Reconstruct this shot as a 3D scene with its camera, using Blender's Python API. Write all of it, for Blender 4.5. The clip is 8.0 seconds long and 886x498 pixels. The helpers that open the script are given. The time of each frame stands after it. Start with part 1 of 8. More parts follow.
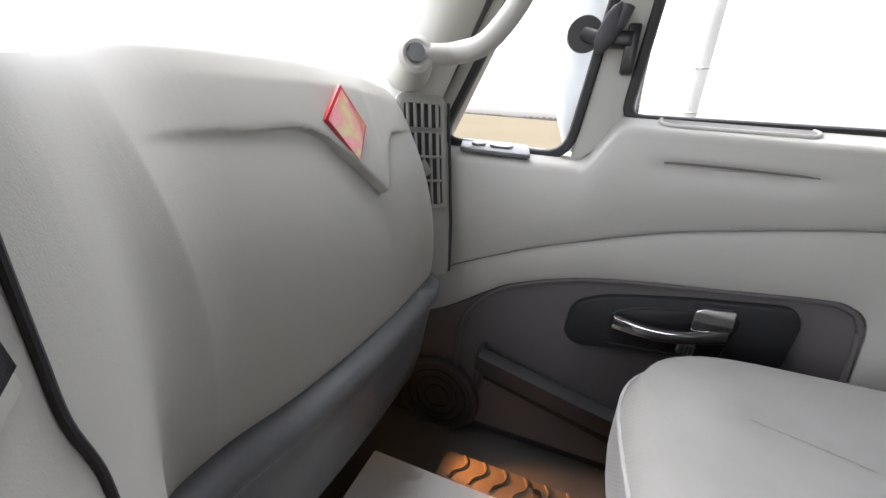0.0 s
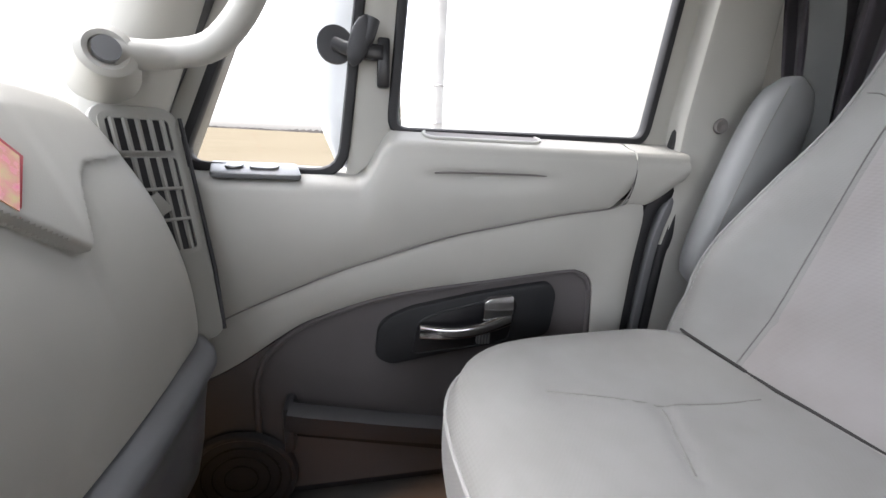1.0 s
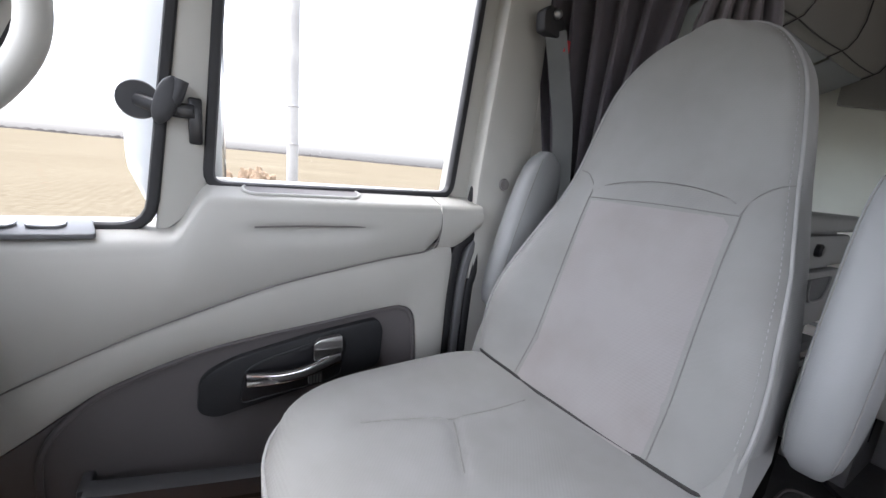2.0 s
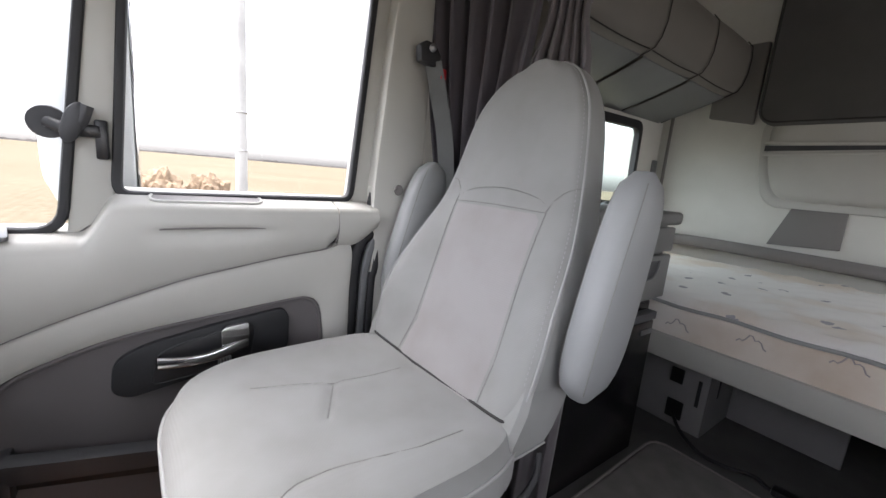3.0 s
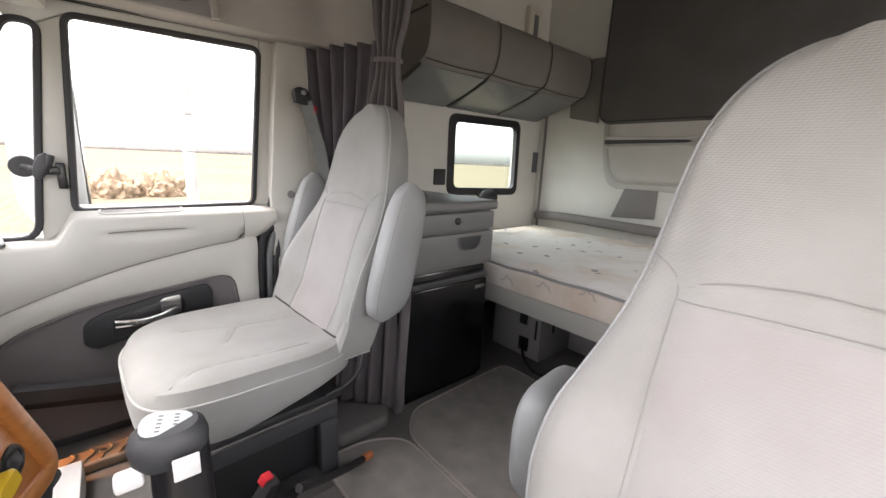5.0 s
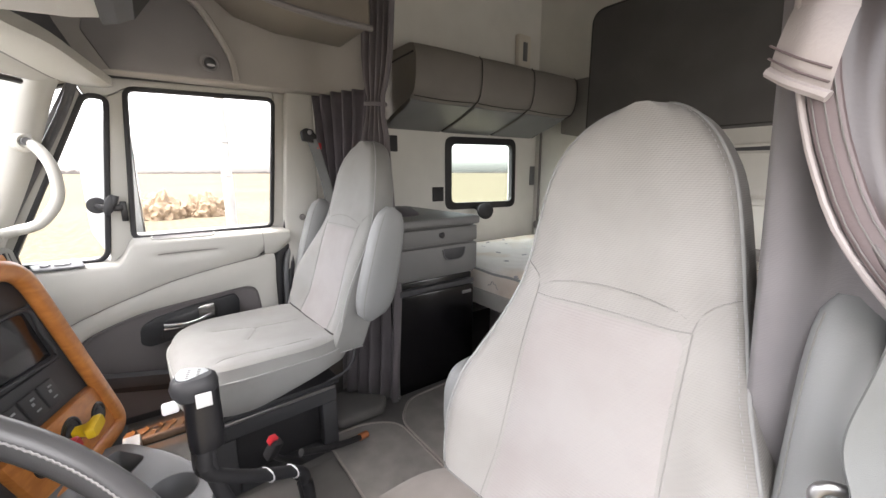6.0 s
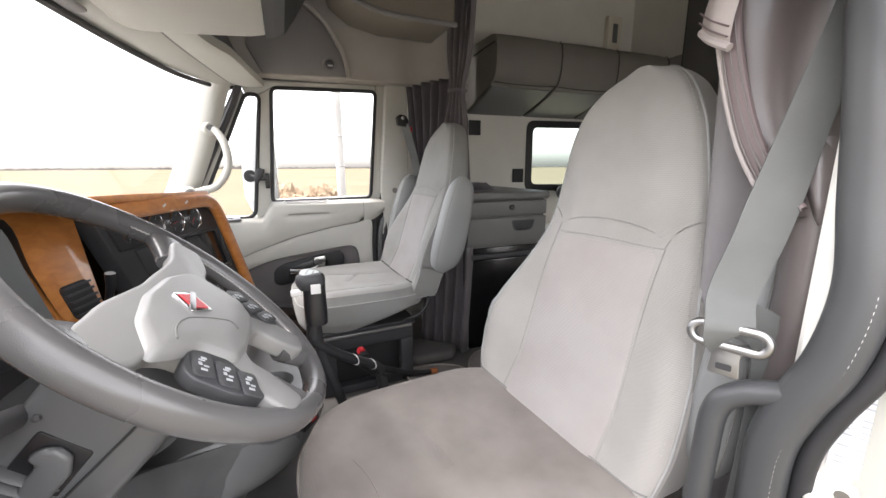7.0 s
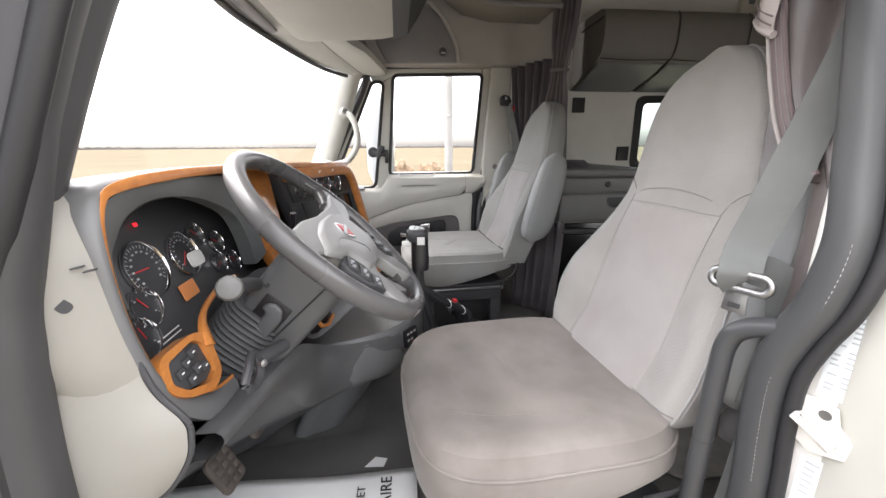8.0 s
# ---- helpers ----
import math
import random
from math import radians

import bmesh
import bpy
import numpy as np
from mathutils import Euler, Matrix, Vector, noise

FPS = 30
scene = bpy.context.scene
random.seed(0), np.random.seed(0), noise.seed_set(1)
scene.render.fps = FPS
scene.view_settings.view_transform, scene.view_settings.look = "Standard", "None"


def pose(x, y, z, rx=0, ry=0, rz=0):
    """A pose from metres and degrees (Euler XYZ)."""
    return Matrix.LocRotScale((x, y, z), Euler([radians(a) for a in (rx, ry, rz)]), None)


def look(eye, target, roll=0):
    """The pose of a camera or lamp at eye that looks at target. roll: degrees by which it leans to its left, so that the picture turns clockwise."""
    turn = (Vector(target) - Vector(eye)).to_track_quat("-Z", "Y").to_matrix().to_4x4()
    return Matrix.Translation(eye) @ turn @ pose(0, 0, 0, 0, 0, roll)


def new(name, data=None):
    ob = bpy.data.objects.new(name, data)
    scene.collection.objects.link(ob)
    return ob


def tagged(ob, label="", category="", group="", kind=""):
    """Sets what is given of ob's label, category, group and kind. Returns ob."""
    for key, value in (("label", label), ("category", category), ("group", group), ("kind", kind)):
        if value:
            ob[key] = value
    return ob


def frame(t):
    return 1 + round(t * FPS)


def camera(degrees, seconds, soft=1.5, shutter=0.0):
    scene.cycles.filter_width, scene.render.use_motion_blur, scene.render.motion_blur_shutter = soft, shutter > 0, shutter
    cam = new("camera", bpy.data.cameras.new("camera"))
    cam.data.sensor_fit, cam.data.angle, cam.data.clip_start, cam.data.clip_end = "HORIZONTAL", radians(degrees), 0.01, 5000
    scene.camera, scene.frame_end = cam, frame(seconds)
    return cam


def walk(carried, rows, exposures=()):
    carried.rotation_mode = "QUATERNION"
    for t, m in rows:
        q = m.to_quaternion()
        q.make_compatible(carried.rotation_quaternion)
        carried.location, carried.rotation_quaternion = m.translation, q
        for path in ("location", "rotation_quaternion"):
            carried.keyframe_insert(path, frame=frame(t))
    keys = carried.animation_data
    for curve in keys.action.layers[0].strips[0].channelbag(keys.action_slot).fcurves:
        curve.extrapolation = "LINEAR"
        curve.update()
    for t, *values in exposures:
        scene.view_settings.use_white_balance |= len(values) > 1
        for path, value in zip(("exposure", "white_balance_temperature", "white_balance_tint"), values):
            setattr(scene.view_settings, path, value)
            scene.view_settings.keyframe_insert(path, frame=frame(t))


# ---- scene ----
cam = camera(97.8, 8.0)
PATH = [
    (0, (0.191, 0.298, 0.737), (1.971, 0.914, 0.065), 4.8),
    (0.5, (0.247, 0.305, 0.739), (2.141, 0.44, 0.111), 3.2),
    (1, (0.26, 0.304, 0.742), (2.14, -0.106, 0.194), 3.1),
    (1.5, (0.233, 0.271, 0.764), (2.006, -0.542, 0.322), 4.0),
    (2, (0.165, 0.252, 0.818), (1.83, -0.779, 0.412), 5.5),
    (2.2, (0.121, 0.221, 0.846), (1.78, -0.826, 0.459), 5.5),
    (3.3, (-0.153, 0.183, 0.843), (1.39, -1.033, 0.468), 4.5),
    (3.5, (-0.223, 0.189, 0.856), (1.31, -1.037, 0.468), 4.0),
    (4, (-0.373, 0.194, 0.879), (1.122, -1.061, 0.439), 3.5),
    (4.5, (-0.493, 0.177, 0.901), (0.979, -1.108, 0.474), 3.2),
    (4.7, (-0.546, 0.17, 0.917), (0.918, -1.12, 0.476), 3.0),
    (5.8, (-0.863, 0.174, 0.991), (0.68, -1.042, 0.613), -0.0),
    (6, (-0.921, 0.165, 0.998), (0.658, -0.998, 0.608), -0.1),
    (6.5, (-1.054, 0.175, 0.961), (0.648, -0.799, 0.566), -0.6),
    (7, (-1.186, 0.192, 0.919), (0.627, -0.542, 0.504), -0.3),
    (7.5, (-1.307, 0.217, 0.899), (0.59, -0.237, 0.457), -0.2),
    (8, (-1.396, 0.206, 0.91), (0.525, -0.014, 0.398), -0.3),
]
walk(cam, [(t, look(eye, target, roll)) for t, eye, target, roll in PATH], [(0.0, 2.75, 6350, 12), (0.5, 2.88, 6350, 12), (1.5, 2.85, 6250, 14), (2.0, 2.85, 6100, 14), (4.5, 3.42, 6750, 15), (6.0, 3.45, 6720, 14), (6.5, 3.32, 6700, 13), (8.0, 2.9, 6650, 13)])

# ---- light ----
world = bpy.data.worlds.new("sky")
scene.world = world
world.use_nodes = True
wn, wl = world.node_tree.nodes, world.node_tree.links
wn.clear()
sky = wn.new("ShaderNodeTexSky")
sky.sky_type, sky.sun_disc = "NISHITA", False
sky.sun_elevation, sky.sun_rotation = radians(66), radians(27)
sky.air_density, sky.dust_density = 1.0, 4.0
pale = wn.new("ShaderNodeHueSaturation")
pale.inputs["Saturation"].default_value = 0.25
bg = wn.new("ShaderNodeBackground")
bg.inputs["Strength"].default_value = 0.15
wo = wn.new("ShaderNodeOutputWorld")
wl.new(sky.outputs[0], pale.inputs["Color"])
wl.new(pale.outputs[0], bg.inputs[0])
wl.new(bg.outputs[0], wo.inputs[0])
sun_data = bpy.data.lights.new("sun", "SUN")
sun_data.energy, sun_data.angle, sun_data.color = 0.15, radians(60), (1.0, 0.97, 0.93)
sun = new("sun", sun_data)
sun.matrix_world = look((2, 4, 10), (0, 0, 0))
# area lamp added in the unseen driver-side sleeper window to brighten the sleeper
wd = bpy.data.lights.new("sleeper_fill", "AREA")
wd.shape, wd.size, wd.size_y, wd.energy, wd.color = "RECTANGLE", 0.40, 0.55, 0.62, (1.0, 0.98, 0.95)
wlight = new("sleeper_fill", wd)
wlight.matrix_world = look((-1.12, -1.66, 0.985), (0.0, -1.66, 0.985))
# area lamp added in the driver's open doorway, boosting the sky's light there
dd = bpy.data.lights.new("doorway_fill", "AREA")
dd.shape, dd.size, dd.size_y, dd.energy, dd.color = "RECTANGLE", 0.70, 0.75, 0.5, (1.0, 0.98, 0.95)
dlight = new("doorway_fill", dd)
dlight.matrix_world = look((-1.13, 0.08, 0.95), (-0.45, 0.18, 0.20))


# ---- materials ----
def principled(name, rough, metal=0.0):
    m = bpy.data.materials.new(name)
    m.use_nodes = True
    b = m.node_tree.nodes["Principled BSDF"]
    b.inputs["Roughness"].default_value = rough
    b.inputs["Metallic"].default_value = metal
    return m, m.node_tree.nodes, m.node_tree.links, b


def surface(name, colour, rough=0.6, metal=0.0, vary=0.12, grain=900.0, bump=0.15, stain=6.0, dirt=None, coat=0.0):
    """A plain moulded surface: slow stains, fine grain in the relief, uneven gloss."""
    m, n, l, b = principled(name, rough, metal)
    geo = n.new("ShaderNodeNewGeometry")
    slow, fine = n.new("ShaderNodeTexNoise"), n.new("ShaderNodeTexNoise")
    slow.inputs["Scale"].default_value, slow.inputs["Detail"].default_value = stain, 6.0
    fine.inputs["Scale"].default_value, fine.inputs["Detail"].default_value = grain, 2.0
    l.new(geo.outputs["Position"], slow.inputs["Vector"])
    l.new(geo.outputs["Position"], fine.inputs["Vector"])
    ramp = n.new("ShaderNodeValToRGB")
    ramp.color_ramp.elements[0].position, ramp.color_ramp.elements[1].position = 0.3, 0.7
    low = dirt or tuple(c * (1 - vary) for c in colour)
    ramp.color_ramp.elements[0].color = (*low, 1)
    ramp.color_ramp.elements[1].color = (*[min(1.0, c * (1 + vary * 0.4)) for c in colour], 1)
    l.new(slow.outputs["Fac"], ramp.inputs["Fac"])
    l.new(ramp.outputs["Color"], b.inputs["Base Color"])
    rr = n.new("ShaderNodeMapRange")
    rr.inputs["To Min"].default_value, rr.inputs["To Max"].default_value = max(0.02, rough - 0.08), min(1.0, rough + 0.1)
    l.new(slow.outputs["Fac"], rr.inputs["Value"])
    l.new(rr.outputs["Result"], b.inputs["Roughness"])
    bp = n.new("ShaderNodeBump")
    bp.inputs["Strength"].default_value, bp.inputs["Distance"].default_value = bump, 0.001
    l.new(fine.outputs["Fac"], bp.inputs["Height"])
    l.new(bp.outputs["Normal"], b.inputs["Normal"])
    b.inputs["Coat Weight"].default_value = coat
    return m


def cloth(name, colour, pitch=700.0, rough=0.85, dirt=None, relief=0.1):
    """Woven upholstery: two crossing threads in the relief, soft stains."""
    m, n, l, b = principled(name, rough)
    tc = n.new("ShaderNodeTexCoord")
    wa, wb = n.new("ShaderNodeTexWave"), n.new("ShaderNodeTexWave")
    wa.bands_direction, wb.bands_direction = "DIAGONAL", "Z"
    for w in (wa, wb):
        w.inputs["Scale"].default_value, w.inputs["Distortion"].default_value = pitch / 7, 0.6
        l.new(tc.outputs["Object"], w.inputs["Vector"])
    add = n.new("ShaderNodeMath")
    l.new(wa.outputs["Fac"], add.inputs[0])
    l.new(wb.outputs["Fac"], add.inputs[1])
    slow = n.new("ShaderNodeTexNoise")
    slow.inputs["Scale"].default_value, slow.inputs["Detail"].default_value = 7.0, 7.0
    l.new(tc.outputs["Object"], slow.inputs["Vector"])
    ramp = n.new("ShaderNodeValToRGB")
    ramp.color_ramp.elements[0].position, ramp.color_ramp.elements[1].position = 0.28, 0.62
    ramp.color_ramp.elements[0].color = (*(dirt or tuple(c * 0.82 for c in colour)), 1)
    ramp.color_ramp.elements[1].color = (*colour, 1)
    l.new(slow.outputs["Fac"], ramp.inputs["Fac"])
    l.new(ramp.outputs["Color"], b.inputs["Base Color"])
    bp = n.new("ShaderNodeBump")
    bp.inputs["Strength"].default_value, bp.inputs["Distance"].default_value = relief, 0.0009
    l.new(add.outputs[0], bp.inputs["Height"])
    l.new(bp.outputs["Normal"], b.inputs["Normal"])
    b.inputs["Sheen Weight"].default_value = 0.15
    return m


def wood(name):
    m, n, l, b = principled(name, 0.36)
    tc = n.new("ShaderNodeTexCoord")
    mp = n.new("ShaderNodeMapping")
    mp.inputs["Scale"].default_value = (9.0, 9.0, 20.0)
    ns = n.new("ShaderNodeTexNoise")
    ns.inputs["Scale"].default_value, ns.inputs["Detail"].default_value, ns.inputs["Distortion"].default_value = 3.0, 8.0, 0.8
    l.new(tc.outputs["Object"], mp.inputs["Vector"])
    l.new(mp.outputs["Vector"], ns.inputs["Vector"])
    ramp = n.new("ShaderNodeValToRGB")
    ramp.color_ramp.elements[0].color = (0.36, 0.125, 0.030, 1)
    ramp.color_ramp.elements[1].color = (0.56, 0.225, 0.058, 1)
    ramp.color_ramp.elements[0].position, ramp.color_ramp.elements[1].position = 0.25, 0.75
    l.new(ns.outputs["Fac"], ramp.inputs["Fac"])
    l.new(ramp.outputs["Color"], b.inputs["Base Color"])
    b.inputs["Coat Weight"].default_value = 0.3
    return m


def glow(name, colour, strength):
    m, n, l, b = principled(name, 0.5)
    b.inputs["Base Color"].default_value = (*colour, 1)
    b.inputs["Emission Color"].default_value = (*colour, 1)
    b.inputs["Emission Strength"].default_value = strength
    return m


def glass(name, tint=(1, 1, 1)):
    m = bpy.data.materials.new(name)
    m.use_nodes = True
    n, l = m.node_tree.nodes, m.node_tree.links
    n.clear()
    out, mix, tr, gl, fr = (n.new("ShaderNode" + k) for k in ("OutputMaterial", "MixShader", "BsdfTransparent", "BsdfGlossy", "Fresnel"))
    tr.inputs[0].default_value = (*tint, 1)
    gl.inputs["Roughness"].default_value = 0.02
    fr.inputs["IOR"].default_value = 1.2
    cap = n.new("ShaderNodeMath")
    cap.operation = "MINIMUM"
    cap.inputs[1].default_value = 0.05
    l.new(fr.outputs[0], cap.inputs[0])
    l.new(cap.outputs[0], mix.inputs[0])
    l.new(tr.outputs[0], mix.inputs[1])
    l.new(gl.outputs[0], mix.inputs[2])
    l.new(mix.outputs[0], out.inputs[0])
    return m


TRIM = surface("moulded_trim", (0.435, 0.43, 0.395), 0.55, vary=0.06)
HEAD = surface("headliner_cloth", (0.318, 0.297, 0.271), 0.9, vary=0.08, grain=500, bump=0.4)
CREAM = surface("cream_vinyl", (0.62, 0.58, 0.50), 0.6, vary=0.06)
TAUPE = surface("taupe_trim", (0.19, 0.178, 0.172), 0.6, vary=0.08)
HOODGREY = surface("hood_grey", (0.13, 0.137, 0.138), 0.6, vary=0.1)
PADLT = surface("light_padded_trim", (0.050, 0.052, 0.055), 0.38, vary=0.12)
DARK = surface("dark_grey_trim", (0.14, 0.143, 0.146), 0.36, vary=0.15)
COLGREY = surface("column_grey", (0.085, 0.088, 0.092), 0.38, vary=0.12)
CREASE_MAT = surface("dark_crease", (0.03, 0.029, 0.028), 0.9)
CHAR = surface("charcoal_trim", (0.045, 0.046, 0.05), 0.55, vary=0.15)
BLACK = surface("black_rubber", (0.018, 0.018, 0.02), 0.6, vary=0.2)
GLOSSBLACK = surface("black_plastic", (0.012, 0.012, 0.014), 0.3, vary=0.2)
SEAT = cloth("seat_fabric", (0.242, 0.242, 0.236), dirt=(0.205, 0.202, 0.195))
# paler copies of the seat cloth: light on the driver's seat painted in
SEATLIT = cloth("driver_seat_fabric_lit", (0.315, 0.304, 0.29), dirt=(0.265, 0.254, 0.239), relief=0.24)
SEATINLIT = cloth("driver_insert_fabric_lit", (0.325, 0.308, 0.30), 500, dirt=(0.29, 0.265, 0.257), relief=0.2)
DOORLOW = surface("taupe_door_panel", (0.115, 0.106, 0.106), 0.6, vary=0.08)
BINTAN = surface("tan_vinyl", (0.180, 0.156, 0.126), 0.6, vary=0.08)
SEATDIRTY = cloth("stained_seat_fabric", (0.215, 0.194, 0.178), dirt=(0.14, 0.122, 0.108))
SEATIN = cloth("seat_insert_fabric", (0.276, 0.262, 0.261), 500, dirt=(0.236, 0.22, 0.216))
SLEEP = surface("sleeper_wall_trim", (0.63, 0.62, 0.58), 0.6, vary=0.06)
LOCKER = surface("locker_grey", (0.26, 0.253, 0.25), 0.6, vary=0.1)
LOWDASH = surface("dark_lower_dash", (0.15, 0.155, 0.165), 0.32, vary=0.15)
VINYL = surface("grey_vinyl", (0.235, 0.24, 0.242), 0.45, vary=0.06, grain=600)
PIPE = surface("seat_piping", (0.32, 0.32, 0.315), 0.6)
SEAM = surface("seam_thread", (0.20, 0.195, 0.188), 0.85)
THREAD = surface("pale_thread", (0.36, 0.355, 0.35), 0.8)
CURT = cloth("curtain_cloth", (0.125, 0.112, 0.12), 900, dirt=(0.10, 0.09, 0.095))
CURTDK = cloth("dark_curtain_cloth", (0.075, 0.068, 0.078), 900)
CARPET = surface("carpet", (0.215, 0.206, 0.197), 0.95, vary=0.2, grain=350, bump=0.9, stain=14.0)
FLOORMAT = surface("rubber_floor_mat", (0.11, 0.107, 0.103), 0.7, vary=0.3, grain=300, bump=0.4)
WOOD = wood("wood_trim")
CHROME = surface("chrome", (0.75, 0.75, 0.76), 0.12, 1.0, vary=0.04, bump=0.02)
STEEL = surface("brushed_steel", (0.36, 0.36, 0.365), 0.34, 1.0, vary=0.1)
WHITE = surface("white_paint", (0.78, 0.78, 0.76), 0.35, vary=0.05, dirt=(0.62, 0.60, 0.56))
PAPER = surface("paper", (0.86, 0.86, 0.85), 0.8, vary=0.03)
RED = surface("red_plastic", (0.45, 0.02, 0.03), 0.4)
YELLOW = surface("yellow_plastic", (0.75, 0.5, 0.02), 0.4)
ORANGE = surface("orange_sticker", (0.72, 0.27, 0.09), 0.6)
PINK = surface("pink_emblem", (0.75, 0.12, 0.18), 0.25, vary=0.6, stain=60, dirt=(0.75, 0.55, 0.15), coat=0.5)
LABEL = surface("label_blue_white", (0.62, 0.66, 0.67), 0.6)
INK = surface("ink", (0.03, 0.03, 0.035), 0.7)
PRINT = surface("white_print", (0.7, 0.7, 0.7), 0.6)
LEATHER = surface("brown_leather", (0.105, 0.090, 0.089), 0.3, vary=0.25, grain=220, bump=0.2)
# darker copy of the moulded trim: shade from the open door painted in
ENDGREY = surface("end_trim_shaded", (0.27, 0.262, 0.238), 0.6, vary=0.1)
MAUVE = cloth("mauve_curtain_cloth", (0.205, 0.193, 0.20), 900, dirt=(0.165, 0.155, 0.162))
HEM = surface("dusky_leather_hem", (0.15, 0.115, 0.117), 0.42, vary=0.2, grain=220, bump=0.5)
LEATHERLT = surface("pale_leather", (0.40, 0.36, 0.35), 0.4, vary=0.15, grain=220, bump=0.5)
BELT = surface("grey_webbing", (0.115, 0.120, 0.118), 0.75, vary=0.2, stain=10, grain=1200, bump=0.5)
PADDED = surface("grey_padded_trim", (0.055, 0.055, 0.059), 0.5, vary=0.15)
GLASS = glass("window_glass")
DIAL = surface("dial_black", (0.03, 0.031, 0.034), 0.45, vary=0.2)
FACE_MAT = surface("instrument_face", (0.055, 0.056, 0.06), 0.45, vary=0.15)
ENDVENT = surface("end_vent_trim", (0.27, 0.266, 0.245), 0.55, vary=0.06)
PEDALRUB = surface("worn_pedal_rubber", (0.085, 0.072, 0.062), 0.65, vary=0.3, stain=25)
HANDLEBZ = surface("handle_surround", (0.014, 0.015, 0.017), 0.62, vary=0.15)
TRAYRIM = surface("pale_trim", (0.52, 0.515, 0.48), 0.5)
SCREEN = surface("dark_screen", (0.01, 0.01, 0.012), 0.12, vary=0.1, bump=0.0)


# ---- shapes ----
def part(name, bm, mat, parent=None, label="", smooth=True):
    me = bpy.data.meshes.new(name)
    bmesh.ops.recalc_face_normals(bm, faces=bm.faces)
    for f in bm.faces:
        f.smooth = smooth
    bm.to_mesh(me)
    bm.free()
    me.materials.append(mat)
    if smooth:
        me.set_sharp_from_angle(angle=radians(38))
    ob = new(name, me)
    if parent is not None:
        ob.parent = parent
        ob.matrix_parent_inverse = parent.matrix_world.inverted()
    if label:
        ob["label"] = label
    return ob


def thing(name, at, label, category, group=""):
    ob = new(name)
    ob.empty_display_size = 0.05
    ob.matrix_world = Matrix.Translation(at)
    bpy.context.view_layer.update()
    return tagged(ob, label, category, group)


def structure(ob, label="", category=""):
    return tagged(ob, label, category, kind="structure")


def rounded(bm, width, seg=2, angle=30):
    es = [e for e in bm.edges if len(e.link_faces) == 2 and e.calc_face_angle(0) > radians(angle)]
    if es and width > 0:
        bmesh.ops.bevel(bm, geom=es, offset=width, segments=seg, profile=0.5, affect="EDGES", clamp_overlap=True)
    return bm


def box(lo, hi, bevel=0.004, seg=2, bm=None, turn=None):
    b = bmesh.new()
    bmesh.ops.create_cube(b, size=1)
    for v in b.verts:
        v.co = Vector([lo[i] + (v.co[i] + 0.5) * (hi[i] - lo[i]) for i in range(3)])
    rounded(b, bevel, seg)
    if turn is not None:
        c = (Vector(lo) + Vector(hi)) / 2
        bmesh.ops.transform(b, matrix=Matrix.Translation(c) @ turn @ Matrix.Translation(-c), verts=b.verts)
    return joined(bm, b)


def joined(bm, b):
    if bm is None:
        return b
    me = bpy.data.meshes.new("tmp")
    b.to_mesh(me)
    b.free()
    bm.from_mesh(me)
    bpy.data.meshes.remove(me)
    return bm


AX = {"x": (1, 2, 0), "y": (0, 2, 1), "z": (0, 1, 2)}


def prism(poly, axis, a, b, bevel=0.004, seg=2, bm=None):
    """A polygon drawn square to an axis (its other two coordinates), drawn out from a to b."""
    i, j, k = AX[axis]
    m = bmesh.new()
    rings = []
    for v in (a, b):
        ring = []
        for p in poly:
            co = [0, 0, 0]
            co[i], co[j], co[k] = p[0], p[1], v
            ring.append(m.verts.new(co))
        rings.append(ring)
    m.faces.new(rings[0])
    m.faces.new(list(reversed(rings[1])))
    n = len(poly)
    for q in range(n):
        m.faces.new((rings[0][q], rings[1][q], rings[1][(q + 1) % n], rings[0][(q + 1) % n]))
    bmesh.ops.recalc_face_normals(m, faces=m.faces)
    rounded(m, bevel, seg)
    return joined(bm, m)


def loft(rings, caps=True, closed=True, bm=None):
    """Skins rings of equally many points."""
    m = bmesh.new()
    vs = [[m.verts.new(p) for p in r] for r in rings]
    n = len(rings[0])
    for a, b in zip(vs, vs[1:]):
        for q in range(n if closed else n - 1):
            m.faces.new((a[q], a[(q + 1) % n], b[(q + 1) % n], b[q]))
    if caps and closed:
        m.faces.new(vs[0])
        m.faces.new(list(reversed(vs[-1])))
    return joined(bm, m)


def smooth_path(pts, per=8, closed=False):
    """A Catmull-Rom line through the points."""
    P = [Vector(p) for p in pts]
    n = len(P)
    out = []
    for i in range(n if closed else n - 1):
        p0 = P[(i - 1) % n] if closed or i > 0 else P[0]
        p1, p2 = P[i], P[(i + 1) % n]
        p3 = P[(i + 2) % n] if closed or i + 2 < n else P[-1]
        for s in range(per):
            t = s / per
            out.append(0.5 * (2 * p1 + (p2 - p0) * t + (2 * p0 - 5 * p1 + 4 * p2 - p3) * t * t + (3 * p1 - p0 - 3 * p2 + p3) * t ** 3))
    if not closed:
        out.append(P[-1])
    return out


